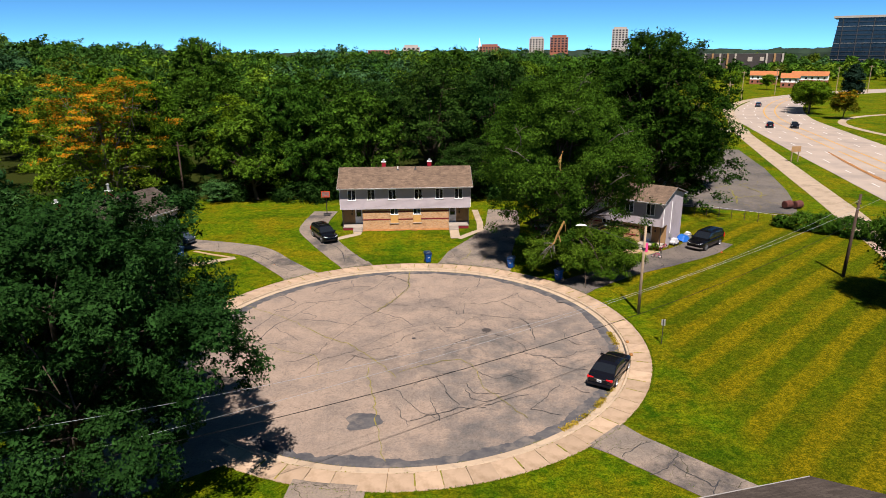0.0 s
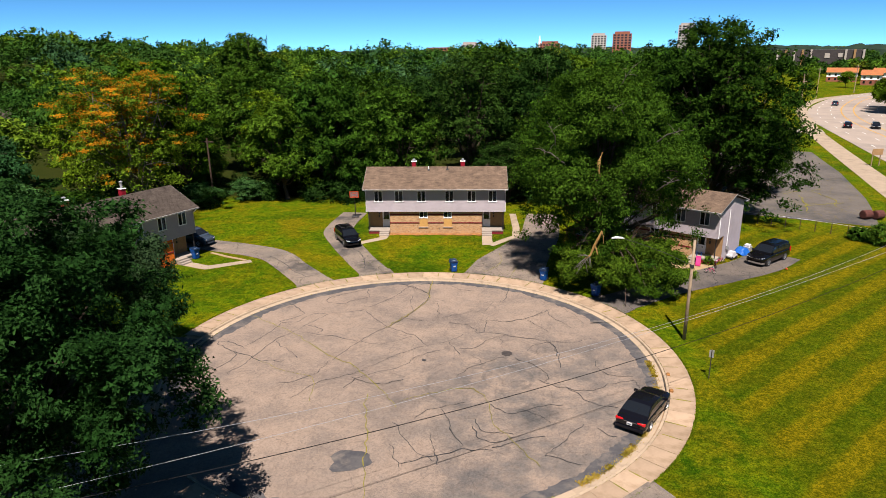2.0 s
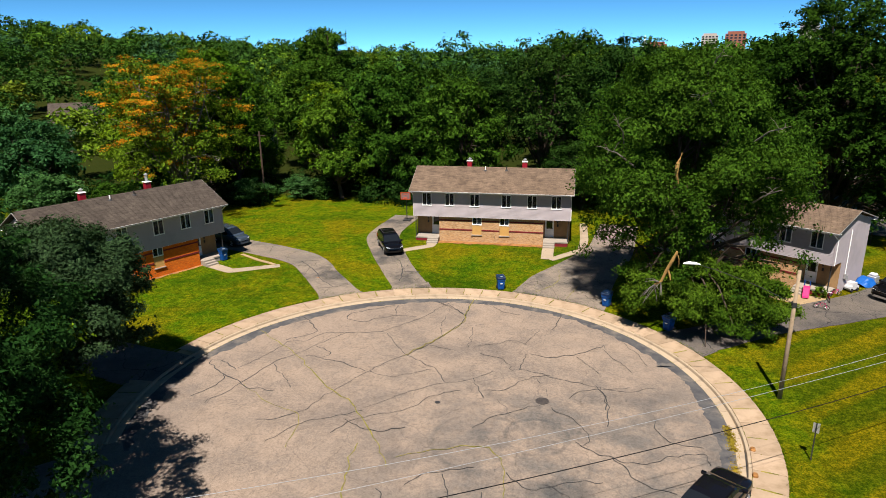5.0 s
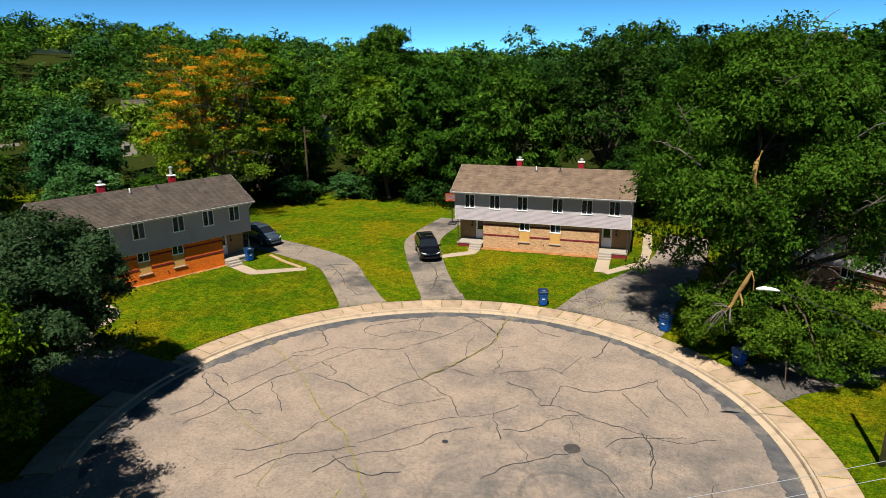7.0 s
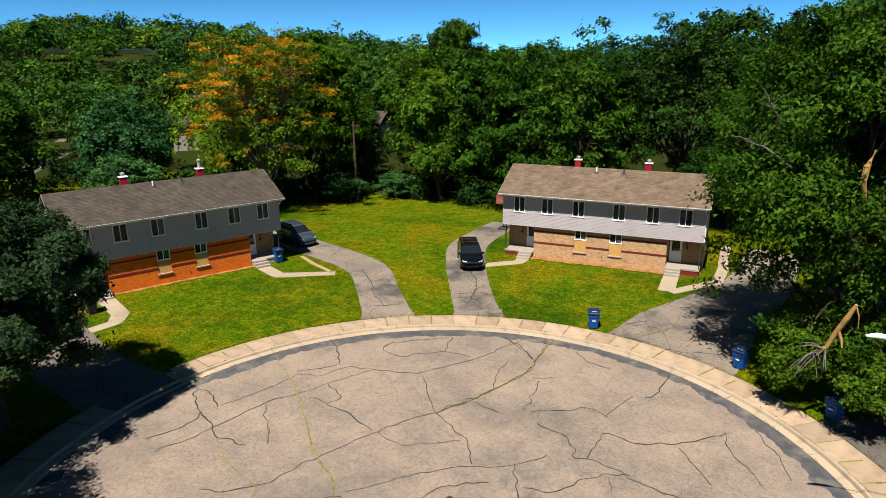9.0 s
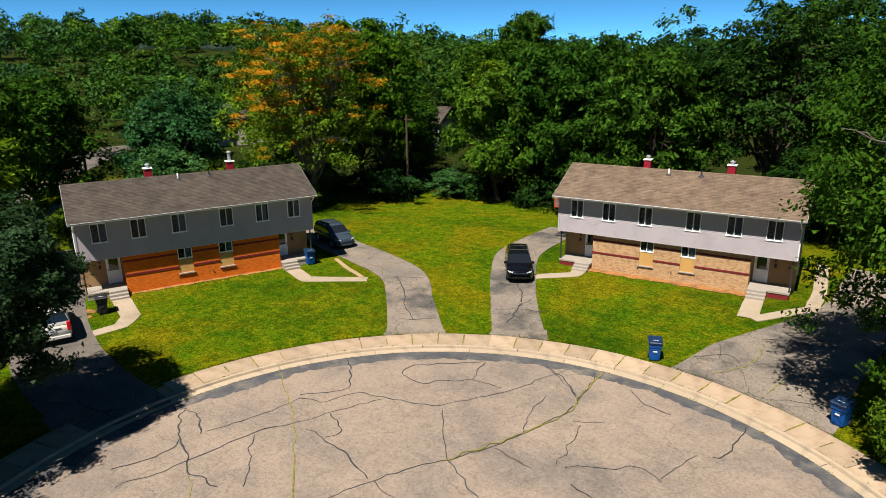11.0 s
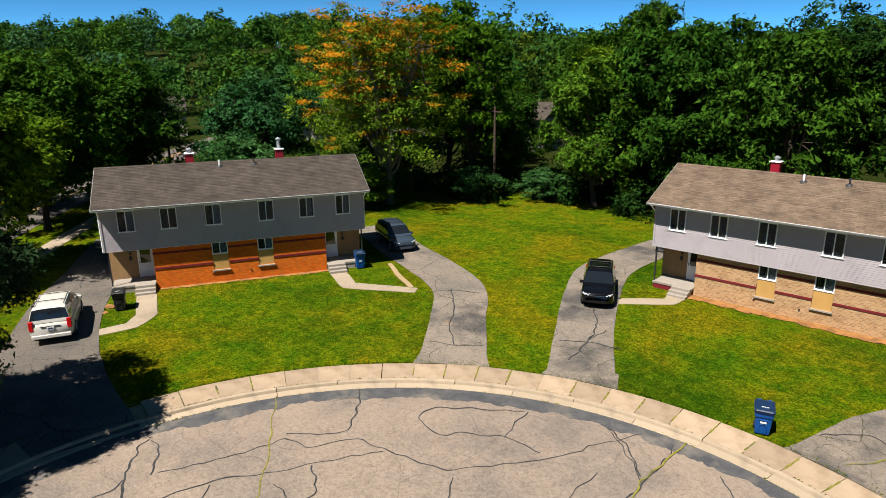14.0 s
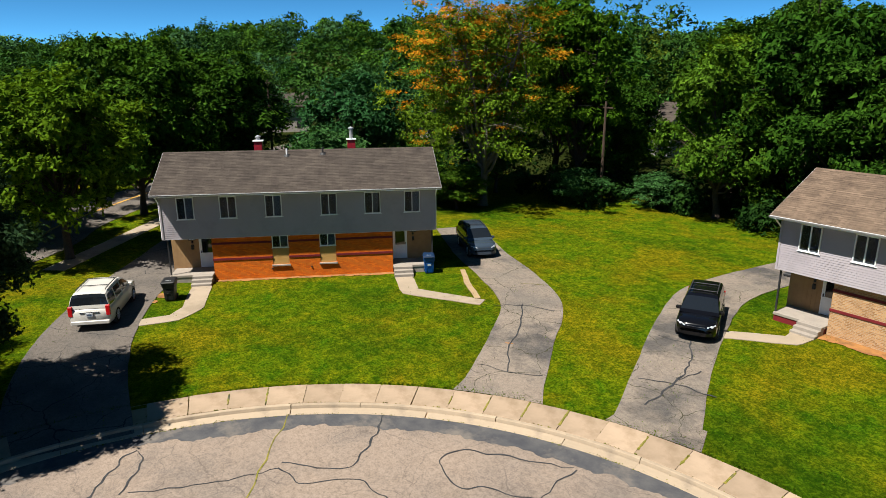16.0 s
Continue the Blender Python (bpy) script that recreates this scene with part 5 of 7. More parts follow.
RIDGE = worn("distant_foliage", (0.0068, 0.0177, 0.0109), (0.0129, 0.0272, 0.015), 0.06, 0.95, (0.0048, 0.0129, 0.0088), 0.02, 0.4, 1.0)
ridge(760, 10, 24, 3.1, -135, 22, RIDGE, "tree-covered land in the distance")
ridge(1250, 8, 24, 7.7, -135, 75, RIDGE, "tree-covered land in the distance")
ridge(2300, 4, 22, 5.2, -135, 100, RIDGE, "low wooded hills on the horizon")

# ---------------------------------------------------------------- cars
def car(x, y, heading, size, paint, label, kind="suv", rails=False, chrome=False):
    """A parked car; local +x is its front. heading: degrees from +x."""
    L, W, H = size
    z = gnd(x, y) + 0.035 if math.hypot(x - CX, y - CY) > 19.3 else 0.02
    c = thing("car", pose(x, y, z, 0, 0, heading), label, "car", "parked cars")
    w = W / 2
    sedan = kind == "sedan"
    belt = H * (0.64 if sedan else 0.60)
    hood = H * (0.60 if sedan else 0.565)
    nose = H * (0.46 if sedan else 0.50)
    tail = H * (0.63 if sedan else 0.60)
    sill = 0.22 if sedan else 0.28
    prof = [(-0.500, 0.86, sill + 0.16, tail * 0.80), (-0.485, 0.94, sill + 0.06, tail * 0.94), (-0.44, 0.985, sill, tail), (-0.30, 1.0, sill, belt), (0.0, 1.0, sill, belt), (0.18, 1.0, sill, belt * 0.985), (0.25, 0.995, sill, hood * 1.02), (0.36, 0.985, sill, hood), (0.43, 0.955, sill + 0.02, hood * 0.965), (0.468, 0.88, sill + 0.05, hood * 0.90), (0.490, 0.76, sill + 0.09, nose * 0.93), (0.50, 0.60, sill + 0.18, nose * 0.80)]
    s = Shape()
    loops = []
    for fx, fw, zb, zt in prof:
        q = w * fw
        half = [(q * 0.90, zb), (q, zb + 0.16), (q, zt - 0.26 * H * 0.5), (q * 0.975, zt - 0.07), (q * 0.90, zt - 0.005), (q * 0.5, zt + 0.025), (0, zt + 0.035)]
        loops.append([(fx * L, a, b) for a, b in half] + [(fx * L, -a, b) for a, b in half[-2::-1]])
    s.rings(loops)
    body = s.make("body", paint, c, smooth=True)
    # cabin: one rounded skin, split into painted shell and panes
    if sedan:
        line = ((-0.41, 0), (-0.36, 0.26), (-0.29, 0.66), (-0.225, 0.90), (-0.16, 0.985), (-0.045, 1), (-0.02, 1), (0.05, 0.96), (0.095, 0.85), (0.165, 0.48), (0.235, 0.14), (0.275, 0))
        rear, front, bays = (-0.36, -0.225), (0.095, 0.235), ((-0.29, -0.045), (-0.02, 0.165))
        base, top = (-0.41, 0.27), (-0.20, 0.08)
    else:
        line = ((-0.487, 0), (-0.480, 0.22), (-0.464, 0.72), (-0.445, 0.91), (-0.40, 0.97), (-0.265, 1), (-0.235, 1), (-0.055, 1), (-0.025, 1), (0.05, 0.975), (0.10, 0.88), (0.17, 0.52), (0.24, 0.16), (0.285, 0))
        rear, front, bays = (-0.480, -0.445), (0.10, 0.24), ((-0.445, -0.265), (-0.235, -0.055), (-0.025, 0.17))
        base, top = (-0.475, 0.27), (-0.43, 0.08)
    wb, wt, zr = w * 0.95, w * 0.74, H - 0.06
    zb = belt - 0.01
    grid = []
    for fx, up in line:
        half = [(wb * (1 - up * (1 - q)) if q > 0.7 else wb * q, zb + (H - zb) * up * f) for q, f in ((1.0, 0), (0.985, 0.10), (0.93, 0.48), (0.845, 0.80), (0.775, 0.925), (0.55, 0.985), (0, 1.0))]
        grid.append([(fx * L, a, b) for a, b in half] + [(fx * L, -a, b) for a, b in half[-2::-1]])
    shell, panes = Shape(), {}
    for i in range(len(line) - 1):
        x0, x1 = line[i][0], line[i + 1][0]
        for k in range(12):
            kk = min(k, 11 - k)
            where = ""
            if kk >= 4 and rear[0] <= x0 and x1 <= rear[1]:
                where = "rear_window"
            elif kk >= 4 and front[0] <= x0 and x1 <= front[1]:
                where = "windscreen"
            elif kk in (1, 2):
                for n_, (b0, b1) in enumerate(bays):
                    if b0 <= x0 and x1 <= b1:
                        where = "side_window" + "+-"[k > 5] + str(n_)
            (panes.setdefault(where, Shape()) if where else shell).quad(grid[i][k], grid[i + 1][k], grid[i + 1][k + 1], grid[i][k + 1])
    for where, sh in panes.items():
        sh.make(where.split("+")[0].split("-")[0], TINT, c, "dark tinted glass", True)
    shell.make("roof_shell", paint, c, "", True)
    for side in (1, -1):
        fw, rw = 0.305 * L, -0.29 * L
        tr = 0.33 if sedan else 0.385
        for wx in (fw, rw):
            yy = side * (w - 0.10)
            arch = Shape().lathe((wx, side * (w - 0.02), tr + 0.01), (0, side, 0), [(-0.12, tr + 0.07), (0.012, tr + 0.07), (0.016, tr + 0.03), (-0.06, tr + 0.02)], 22)
            arch.make("wheel_arch", BLACK_METAL, c)
            wheel = Shape().lathe((wx, yy, tr), (0, side, 0), [(-0.11, tr * 0.86), (-0.10, tr * 0.97), (-0.05, tr), (0.07, tr), (0.115, tr * 0.95), (0.125, tr * 0.78), (0.10, tr * 0.68)], 22).make("tyre", RUBBER, c)
            rim = Shape().lathe((wx, yy, tr), (0, side, 0), [(0.02, tr * 0.66), (0.115, tr * 0.68), (0.118, tr * 0.62), (0.07, tr * 0.56), (0.06, tr * 0.14), (0.10, tr * 0.10)], 18)
            for k in range(5):
                a = 2 * math.pi * k / 5
                rim.tube([(wx + tr * 0.1 * math.cos(a), yy + side * 0.10, tr + tr * 0.1 * math.sin(a)), (wx + tr * 0.63 * math.cos(a), yy + side * 0.105, tr + tr * 0.63 * math.sin(a))], [tr * 0.10, tr * 0.07], 5)
            rim.make("rim", RIM, wheel)
        m = Shape().box(base[1] * L - 0.42, base[1] * L - 0.26, *sorted((side * w * 0.90, side * (w + 0.15))), belt - 0.02, belt + 0.15, 0.03).make("wing_mirror", paint, c)
        for hx in (-0.16 * L, 0.06 * L):
            Shape().box(hx - 0.10, hx + 0.10, *sorted((side * (w - 0.005), side * (w + 0.025))), belt - 0.17, belt - 0.13, 0.008).make("door_handle", CHROME if chrome else paint, c)
        Shape().tube([(0.487 * L, side * w * 0.50, nose * 0.86), (0.474 * L, side * w * 0.72, nose * 0.90), (0.445 * L, side * w * 0.87, nose * 0.97)], [0.055, 0.08, 0.05], 8).make("headlight", LAMP_CLEAR, c, "clear headlight")
        if sedan:
            Shape().box(-0.498 * L, -0.462 * L, *sorted((side * w * 0.46, side * w * 0.965)), tail * 0.76, tail * 0.93, 0.02).make("tail_light", LAMP_RED, c, "red tail light")
        else:
            Shape().box(-0.503 * L, -0.472 * L, *sorted((side * w * 0.76, side * w * 0.965)), belt * 0.66, belt * 1.12, 0.02).make("tail_light", LAMP_RED, c, "red tail light")
        if rails:
            Shape().tube([(top[0] * L + 0.3, side * (wt - 0.06), zr + 0.06), (top[0] * L + 0.42, side * (wt - 0.06), zr + 0.10), (top[1] * L - 0.5, side * (wt - 0.06), zr + 0.10), (top[1] * L - 0.38, side * (wt - 0.06), zr + 0.06)], 0.025, 6).make("roof_rail", BLACK_METAL, c)
    if rails:
        for rx in (-0.25, -0.02):
            Shape().tube([(rx * L, -wt + 0.06, zr + 0.11), (rx * L, wt - 0.06, zr + 0.11)], 0.02, 6).make("cross_bar", BLACK_METAL, c)
    Shape().box(0.47 * L, 0.499 * L, -w * 0.44, w * 0.44, nose * 0.66, nose * 0.88, 0.02).make("grille", CHROME if chrome else BLACK_METAL, c, "front grille")
    Shape().rings([[(0.43 * L, -w * 0.93, q), (0.475 * L, -w * 0.84, q), (0.505 * L, -w * 0.5, q), (0.508 * L, w * 0.5, q), (0.475 * L, w * 0.84, q), (0.43 * L, w * 0.93, q)] for q in (sill + 0.03, sill + 0.20)]).make("front_bumper", CHROME if chrome else paint, c)
    Shape().box(-0.515 * L, -0.45 * L, -w * 0.90, w * 0.90, sill + 0.04, sill + 0.24, 0.03).make("rear_bumper", CHROME if chrome else paint, c)
    pz = tail * 0.72 if sedan else belt * 0.74
    p = Shape().box(-0.512 * L, -0.503 * L, -0.16, 0.16, pz - 0.08, pz + 0.08).make("number_plate", PLATE, c, "white plate with a dark bar")
    Shape().box(-0.5135 * L, -0.5125 * L, -0.11, 0.11, pz - 0.03, pz + 0.03).make("bar", INK, p)
    Shape().box(-0.506 * L, -0.497 * L, -w * 0.45, w * 0.45, pz + 0.10, pz + 0.13).make("chrome_strip", CHROME, c)
    return c


BLACK_PAINT = car_paint("black_car_paint", (0.003, 0.003, 0.004))
NAVY_PAINT = car_paint("dark_car_paint", (0.004, 0.004, 0.006))
PEARL_PAINT = car_paint("pearl_car_paint", (0.44, 0.42, 0.385), 0.3, 0.0)
BLUE_PAINT = car_paint("slate_blue_car_paint", (0.035, 0.050, 0.072), 0.2, 0.2)
car(12.45, 41.6, 58.0, (4.85, 1.86, 1.46), NAVY_PAINT, "black four-door saloon parked along the kerb", "sedan")
car(-14.1, 76.05, -60.0, (4.95, 1.93, 1.72), BLACK_PAINT, "black crossover parked nose out on the driveway", "suv", rails=True)
car(30.8, 71.5, 222.0, (5.4, 2.02, 1.92), BLACK_PAINT, "large black utility vehicle with chrome front on the driveway", "suv", chrome=True)
car(-32.9, 51.0, 158.0, (5.2, 2.02, 1.90), PEARL_PAINT, "pearl white utility vehicle with black roof rails", "suv", rails=True)
car(-31.8, 74.8, -22.0, (4.8, 1.90, 1.80), BLUE_PAINT, "slate blue utility vehicle parked in the house's shade", "suv", rails=True)


# ---------------------------------------------------------------- wheeled bins
def wheeled_bin(x, y, turn, mat, label, lid_mat=None):
    """A two-wheeled bin; local -y is its front."""
    b = thing("wheeled_bin", pose(x, y, gnd(x, y) + 0.005, 0, 0, turn) @ Matrix.Diagonal((1.12, 1.12, 1.14, 1)), label, "wheeled bin", "wheeled bins")
    s = Shape()
    s.rings([[(-a, -c, z), (a, -c, z), (a + 0.02, -c + 0.04, z), (a + 0.02, c - 0.04, z), (a, c, z), (-a, c, z), (-a - 0.02, c - 0.04, z), (-a - 0.02, -c + 0.04, z)] for a, c, z in ((0.20, 0.22, 0.03), (0.22, 0.25, 0.08), (0.24, 0.275, 0.40), (0.255, 0.295, 0.70), (0.285, 0.335, 0.74), (0.295, 0.35, 0.90), (0.31, 0.37, 0.92), (0.31, 0.37, 0.97))])
    s.make("body", mat, b)
    l = Shape().rings([[(-a, -c0, z0), (-a + 0.05, -c0 - 0.03, z0), (a - 0.05, -c0 - 0.03, z0), (a, -c0, z0), (a, c1, z1), (-a, c1, z1)] for a, c0, c1, z0, z1 in ((0.325, 0.39, 0.38, 0.975, 0.985), (0.33, 0.40, 0.385, 1.005, 1.03), (0.29, 0.36, 0.34, 1.04, 1.08), (0.22, 0.26, 0.26, 1.055, 1.095))])
    lid = l.make("lid", lid_mat or BIN_NAVY, b, "dark lid")
    bars = Shape()
    for k in range(5):
        bars.box(-0.115 + 0.05 * k, -0.08 + 0.05 * k, -0.20, -0.15, 1.058, 1.074)
    bars.make("bar", PLATE, lid, "pale printed bars")
    for sx in (-1, 1):
        Shape().box(sx * 0.17 - 0.07, sx * 0.17 + 0.07, 0.36, 0.47, 0.955, 1.06, 0.02).make("hinge", mat, b)
        Shape().lathe((sx * 0.23, 0.27, 0.125), (sx, 0, 0), [(0, 0.125), (0.06, 0.125), (0.065, 0.08)], 14).make("wheel", RUBBER, b)
        Shape().tube([(sx * 0.13, -0.262, 0.14), (sx * 0.125, -0.285, 0.36), (sx * 0.07, -0.292, 0.44), (0, -0.294, 0.46)], 0.018, 6).make("rib", mat, b)
    Shape().tube([(-0.27, 0.47, 0.95), (0.27, 0.47, 0.95)], 0.02, 8).make("handle", mat, b)
    Shape().tube([(-0.16, -0.30, 0.62), (0.16, -0.30, 0.62)], 0.022, 8).make("catch_bar", mat, b)
    Shape().box(-0.10, 0.10, -0.312, -0.285, 0.50, 0.56).make("emblem", PLATE if mat is BIN_BLUE else RUBBER, b, "pale printed panel")
    return b


wheeled_bin(-1.25, 67.55, 20, BIN_BLUE, "blue plastic wheeled bin standing by the pavement")
wheeled_bin(7.7, 65.4, -25, BIN_BLUE, "blue plastic wheeled bin beside the wide driveway")
wheeled_bin(12.15, 61.55, -40, BIN_BLUE, "blue plastic wheeled bin under the locust tree")
wheeled_bin(-29.2, 69.2, 62, BIN_BLUE, "blue plastic wheeled bin beside the porch steps")
wheeled_bin(-33.0, 54.3, 66, BIN_BLACK, "black plastic wheeled bin beside the porch", BIN_BLACK)


# ---------------------------------------------------------------- walks, steps, dirt
def house_point(hx, hy, turn, x, y):
    v = pose(hx, hy, 0, 0, 0, turn) @ Vector((x, y, 0))
    return (v.x, v.y)


MID, WEST, EAST = (-4.45, 83.25, 2.6), (-35.6, 63.6, 65.2), (20.5, 77.36, -36.9)
WALK = "pale concrete walk to the porch steps"
strip("walk_1", [(-10.36, 78.9), (-10.3, 77.9), (-12.9, 75.7)], [1.15, 1.0, 0.85], PATHWAY, WALK, "walk", 0.03, 1)
strip("walk_2", [(1.83, 79.4), (2.0, 75.9)], [1.15, 1.25], PATHWAY, WALK, "walk", 0.045, 1)
strip("walk_3", [(2.3, 75.8), (5.2, 79.4), (5.35, 83.0), (5.0, 90.0)], [0.8, 0.85, 0.85, 0.85], PATHWAY, "pale concrete walk beside the house", "walk", 0.05, 1)
strip("walk_4", [(-34.4, 56.35), (-31.1, 55.05), (-30.2, 53.9), (-30.5, 52.0)], [1.15, 1.2, 0.95, 0.85], PATHWAY, WALK, "walk", 0.03, 1)
strip("walk_5", [(-29.3, 67.4), (-26.8, 66.35), (-22.9, 68.8)], [1.15, 1.1, 0.8], PATHWAY, WALK, "walk", 0.03, 1)
strip("walk_6", [(-23.5, 68.9), (-26.1, 70.0), (-28.4, 71.3)], [0.32, 0.36, 0.3], SAND, "narrow worn edging strip", "walk", 0.05, 1)
strip("apron", [house_point(*EAST, 3.0, -5.0), house_point(*EAST, 6.4, -5.2), house_point(*EAST, 9.4, -4.0), house_point(*EAST, 10.6, 0)], [2.0, 2.6, 2.4, 2.0], SAND, "sandy worn apron before the porch", "walk", 0.03)

dirt = Shape()
for i in range(26):
    u, v = house_point(*MID, -5.3 + 10.6 * i / 25, -3.25 - 0.25 * random.random())
    blob(dirt, u, v, 0.52 + 0.25 * random.random(), gnd(u, v) + 0.02 + 0.0005 * i, i, 0.6, radians(2.6))
    u, v = house_point(*WEST, -5.3 + 10.6 * i / 25, -3.15 - 0.15 * random.random())
    blob(dirt, u, v, 0.26 + 0.16 * random.random(), gnd(u, v) + 0.02 + 0.0005 * i, i + 40, 0.6, radians(65))
for x, y, r in ((-18.2, 66.8, 0.35), (-33.9, 54.0, 0.45), (-33.2, 53.4, 0.35)):
    blob(dirt, x, y, r, gnd(x, y) + 0.03, x, 0.6)
tagged(dirt.make("bare_earth", SOIL), "bare orange-brown earth along the house walls", "bare earth", kind="stuff")


# ---------------------------------------------------------------- street marks
patch = Shape()
blob(patch, -4.6, 35.7, 1.25, 0.030, 3.3, 0.75, 0.2)
tagged(patch.make("asphalt_patch", EDGE_TAR), "dark asphalt repair patch on the road", "patch", kind="structure")
for k, (pts, wd) in enumerate((
        ([(-19.0, 56.2), (-15.4, 53.8), (-12.3, 51.4), (-9.2, 48.4), (-6.6, 46.4), (-4.5, 43.7), (-2.9, 41.4)], [0.04, 0.05, 0.05, 0.07, 0.08, 0.06, 0.03]),
        ([(-5.2, 43.0), (-4.9, 41.0), (-4.3, 38.6), (-3.9, 36.0), (-3.0, 31.5)], [0.04, 0.06, 0.07, 0.06, 0.04]),
        ([(-14.5, 47.6), (-12.0, 45.9), (-9.5, 44.9), (-8.8, 41.8)], [0.03, 0.04, 0.04, 0.03]))):
    o = ribbon(pts, wd, 0.036 + 0.002 * k, 0.28, k)
    for i, p in enumerate(o.v):
        d = math.hypot(p[0] - CX, p[1] - CY)
        o.v[i] = (p[0], p[1], 0.012 + (0.06 if d < 5 else 0.06 - 0.035 * min(1, (d - 5) / 6) if d < 11 else 0.025 - 0.025 * (d - 11) / 6))
    tagged(o.make("weedy_crack", WEED_FILL), "long crack with yellow-green weeds", "road crack", kind="structure")

TAR = worn("crack_tar", (0.016, 0.017, 0.019), (0.040, 0.040, 0.042), 3.0, 0.8)


def road_height(x, y):
    """Height of the circle's crowned surface."""
    d = math.hypot(x - CX, y - CY)
    return 0.06 - 0.002 * d if d < 5 else 0.05 - 0.025 * (d - 5) / 6 if d < 11 else 0.025 - 0.025 * (d - 11) / 6


def crack(wide, pts, seed, mat, label, height, lift):
    """A wandering crack, filled with tar or weeds, along a few places."""
    n = len(pts)
    o = ribbon(pts, [wide * (0.5 + 0.9 * abs(noise.noise((seed * 3.7, i * 1.3, 0)))) for i in range(n)], 0, 0.20, seed, 7)
    o.v = [(p[0], p[1], height(p[0], p[1]) + lift) for p in o.v]
    tagged(o.make("road_crack", mat), label, "road crack", kind="structure")


# the long cracks of the turning circle
for k, (wide, way) in enumerate((
        (0.09, [(-16.1, 58.9), (-14.8, 57.8), (-13.6, 56.5), (-13.5, 55.8), (-14.9, 54.2)]),
        (0.08, [(-14.7, 54.0), (-14.2, 54.2), (-13.5, 54.3), (-12.7, 55.9), (-11.3, 56.3), (-9.1, 56.8), (-8.4, 57.2)]),
        (0.07, [(-16.0, 49.5), (-15.1, 52.1), (-14.6, 54.0)]),
        (0.06, [(-15.7, 45.0), (-14.9, 47.1), (-14.2, 50.4), (-13.0, 52.6), (-11.9, 54.9), (-11.2, 56.2)]),
        (0.07, [(-12.4, 52.2), (-11.1, 52.0), (-9.8, 51.7), (-7.6, 50.9)]),
        (0.06, [(-12.4, 53.7), (-11.0, 53.0), (-11.1, 52.1)]),
        (0.10, [(-18.5, 50.2), (-18.1, 49.6), (-16.7, 48.6), (-15.2, 47.9), (-14.1, 47.3), (-12.3, 47.2)]),
        (0.08, [(-18.5, 50.2), (-17.4, 50.1), (-16.1, 49.3)]),
        (0.09, [(-17.0, 45.6), (-16.1, 47.3), (-16.4, 48.5)]),
        (0.05, [(-14.0, 50.5), (-12.4, 48.9), (-11.4, 47.8)]),
        (0.08, [(-9.1, 62.4), (-11.1, 60.8), (-12.0, 59.9), (-12.0, 58.9), (-10.6, 58.6), (-9.9, 59.2), (-8.5, 60.2), (-6.8, 60.4)]),
        (0.07, [(-9.1, 62.4), (-8.5, 60.2)]),
        (0.05, [(-8.5, 57.2), (-6.5, 60.0), (-5.4, 62.7), (-4.7, 64.3)]),
        (0.10, [(-5.9, 63.7), (-4.4, 62.9), (-3.3, 61.7)]))):
    crack(wide, way, k, TAR, "long crack in the asphalt filled with dark tar", road_height, 0.010 + 0.0004 * k)
for k, (wide, way) in enumerate((
        (0.063, [(-11.6, 43.9), (-10.3, 44.6), (-9.3, 45.8), (-9.0, 47.0), (-8.5, 48.2), (-7.8, 50.0)]),
        (0.063, [(-7.8, 50.0), (-6.5, 52.5), (-4.9, 54.9), (-3.9, 57.4), (-3.1, 59.8), (-3.1, 62.4), (-3.3, 64.4)]),
        (0.042, [(-7.3, 50.9), (-6.0, 50.4), (-4.7, 51.0), (-3.5, 52.0)]),
        (0.063, [(-8.1, 56.9), (-6.1, 54.2), (-4.6, 53.0), (-3.3, 52.2), (-2.2, 50.5)]),
        (0.063, [(-7.0, 43.6), (-6.5, 44.7), (-5.5, 45.7), (-4.2, 46.4), (-3.2, 47.3), (-2.7, 48.3), (-1.8, 49.2), (-1.0, 49.7)]),
        (0.063, [(-10.1, 42.1), (-9.6, 43.1), (-9.0, 44.2), (-7.6, 45.1), (-6.1, 46.2)]))):
    crack(wide, way, 20 + k, TAR, "crack in the asphalt filled with dark tar", road_height, 0.016 + 0.0004 * k)
for k, (wide, way) in enumerate((
        (0.042, [(-6.0, 46.5), (-4.8, 48.0), (-3.5, 49.3), (-2.2, 50.3), (-0.6, 51.2), (0.6, 52.6)]),
        (0.063, [(-0.5, 51.4), (-0.0, 50.2), (0.6, 49.1)]),
        (0.042, [(-4.4, 55.5), (-3.0, 55.1), (-2.5, 55.0)]),
        (0.063, [(-0.7, 55.0), (0.6, 54.5), (1.6, 53.6), (1.8, 53.0), (2.9, 53.2), (4.3, 52.6), (5.5, 52.3), (6.4, 52.0)]),
        (0.063, [(0.4, 50.0), (1.8, 50.4), (2.5, 51.6), (3.2, 52.3), (4.2, 52.8)]),
        (0.063, [(2.3, 53.1), (2.3, 54.5), (2.5, 55.5), (4.0, 55.4), (5.8, 56.3), (7.6, 58.1)]),
        (0.042, [(5.8, 55.9), (6.6, 54.7), (7.4, 53.6)]),
        (0.042, [(7.6, 58.1), (7.8, 56.6), (8.7, 55.5), (9.4, 54.4)]))):
    crack(wide, way, 26 + k, TAR, "crack in the asphalt filled with dark tar", road_height, 0.0184 + 0.0004 * k)
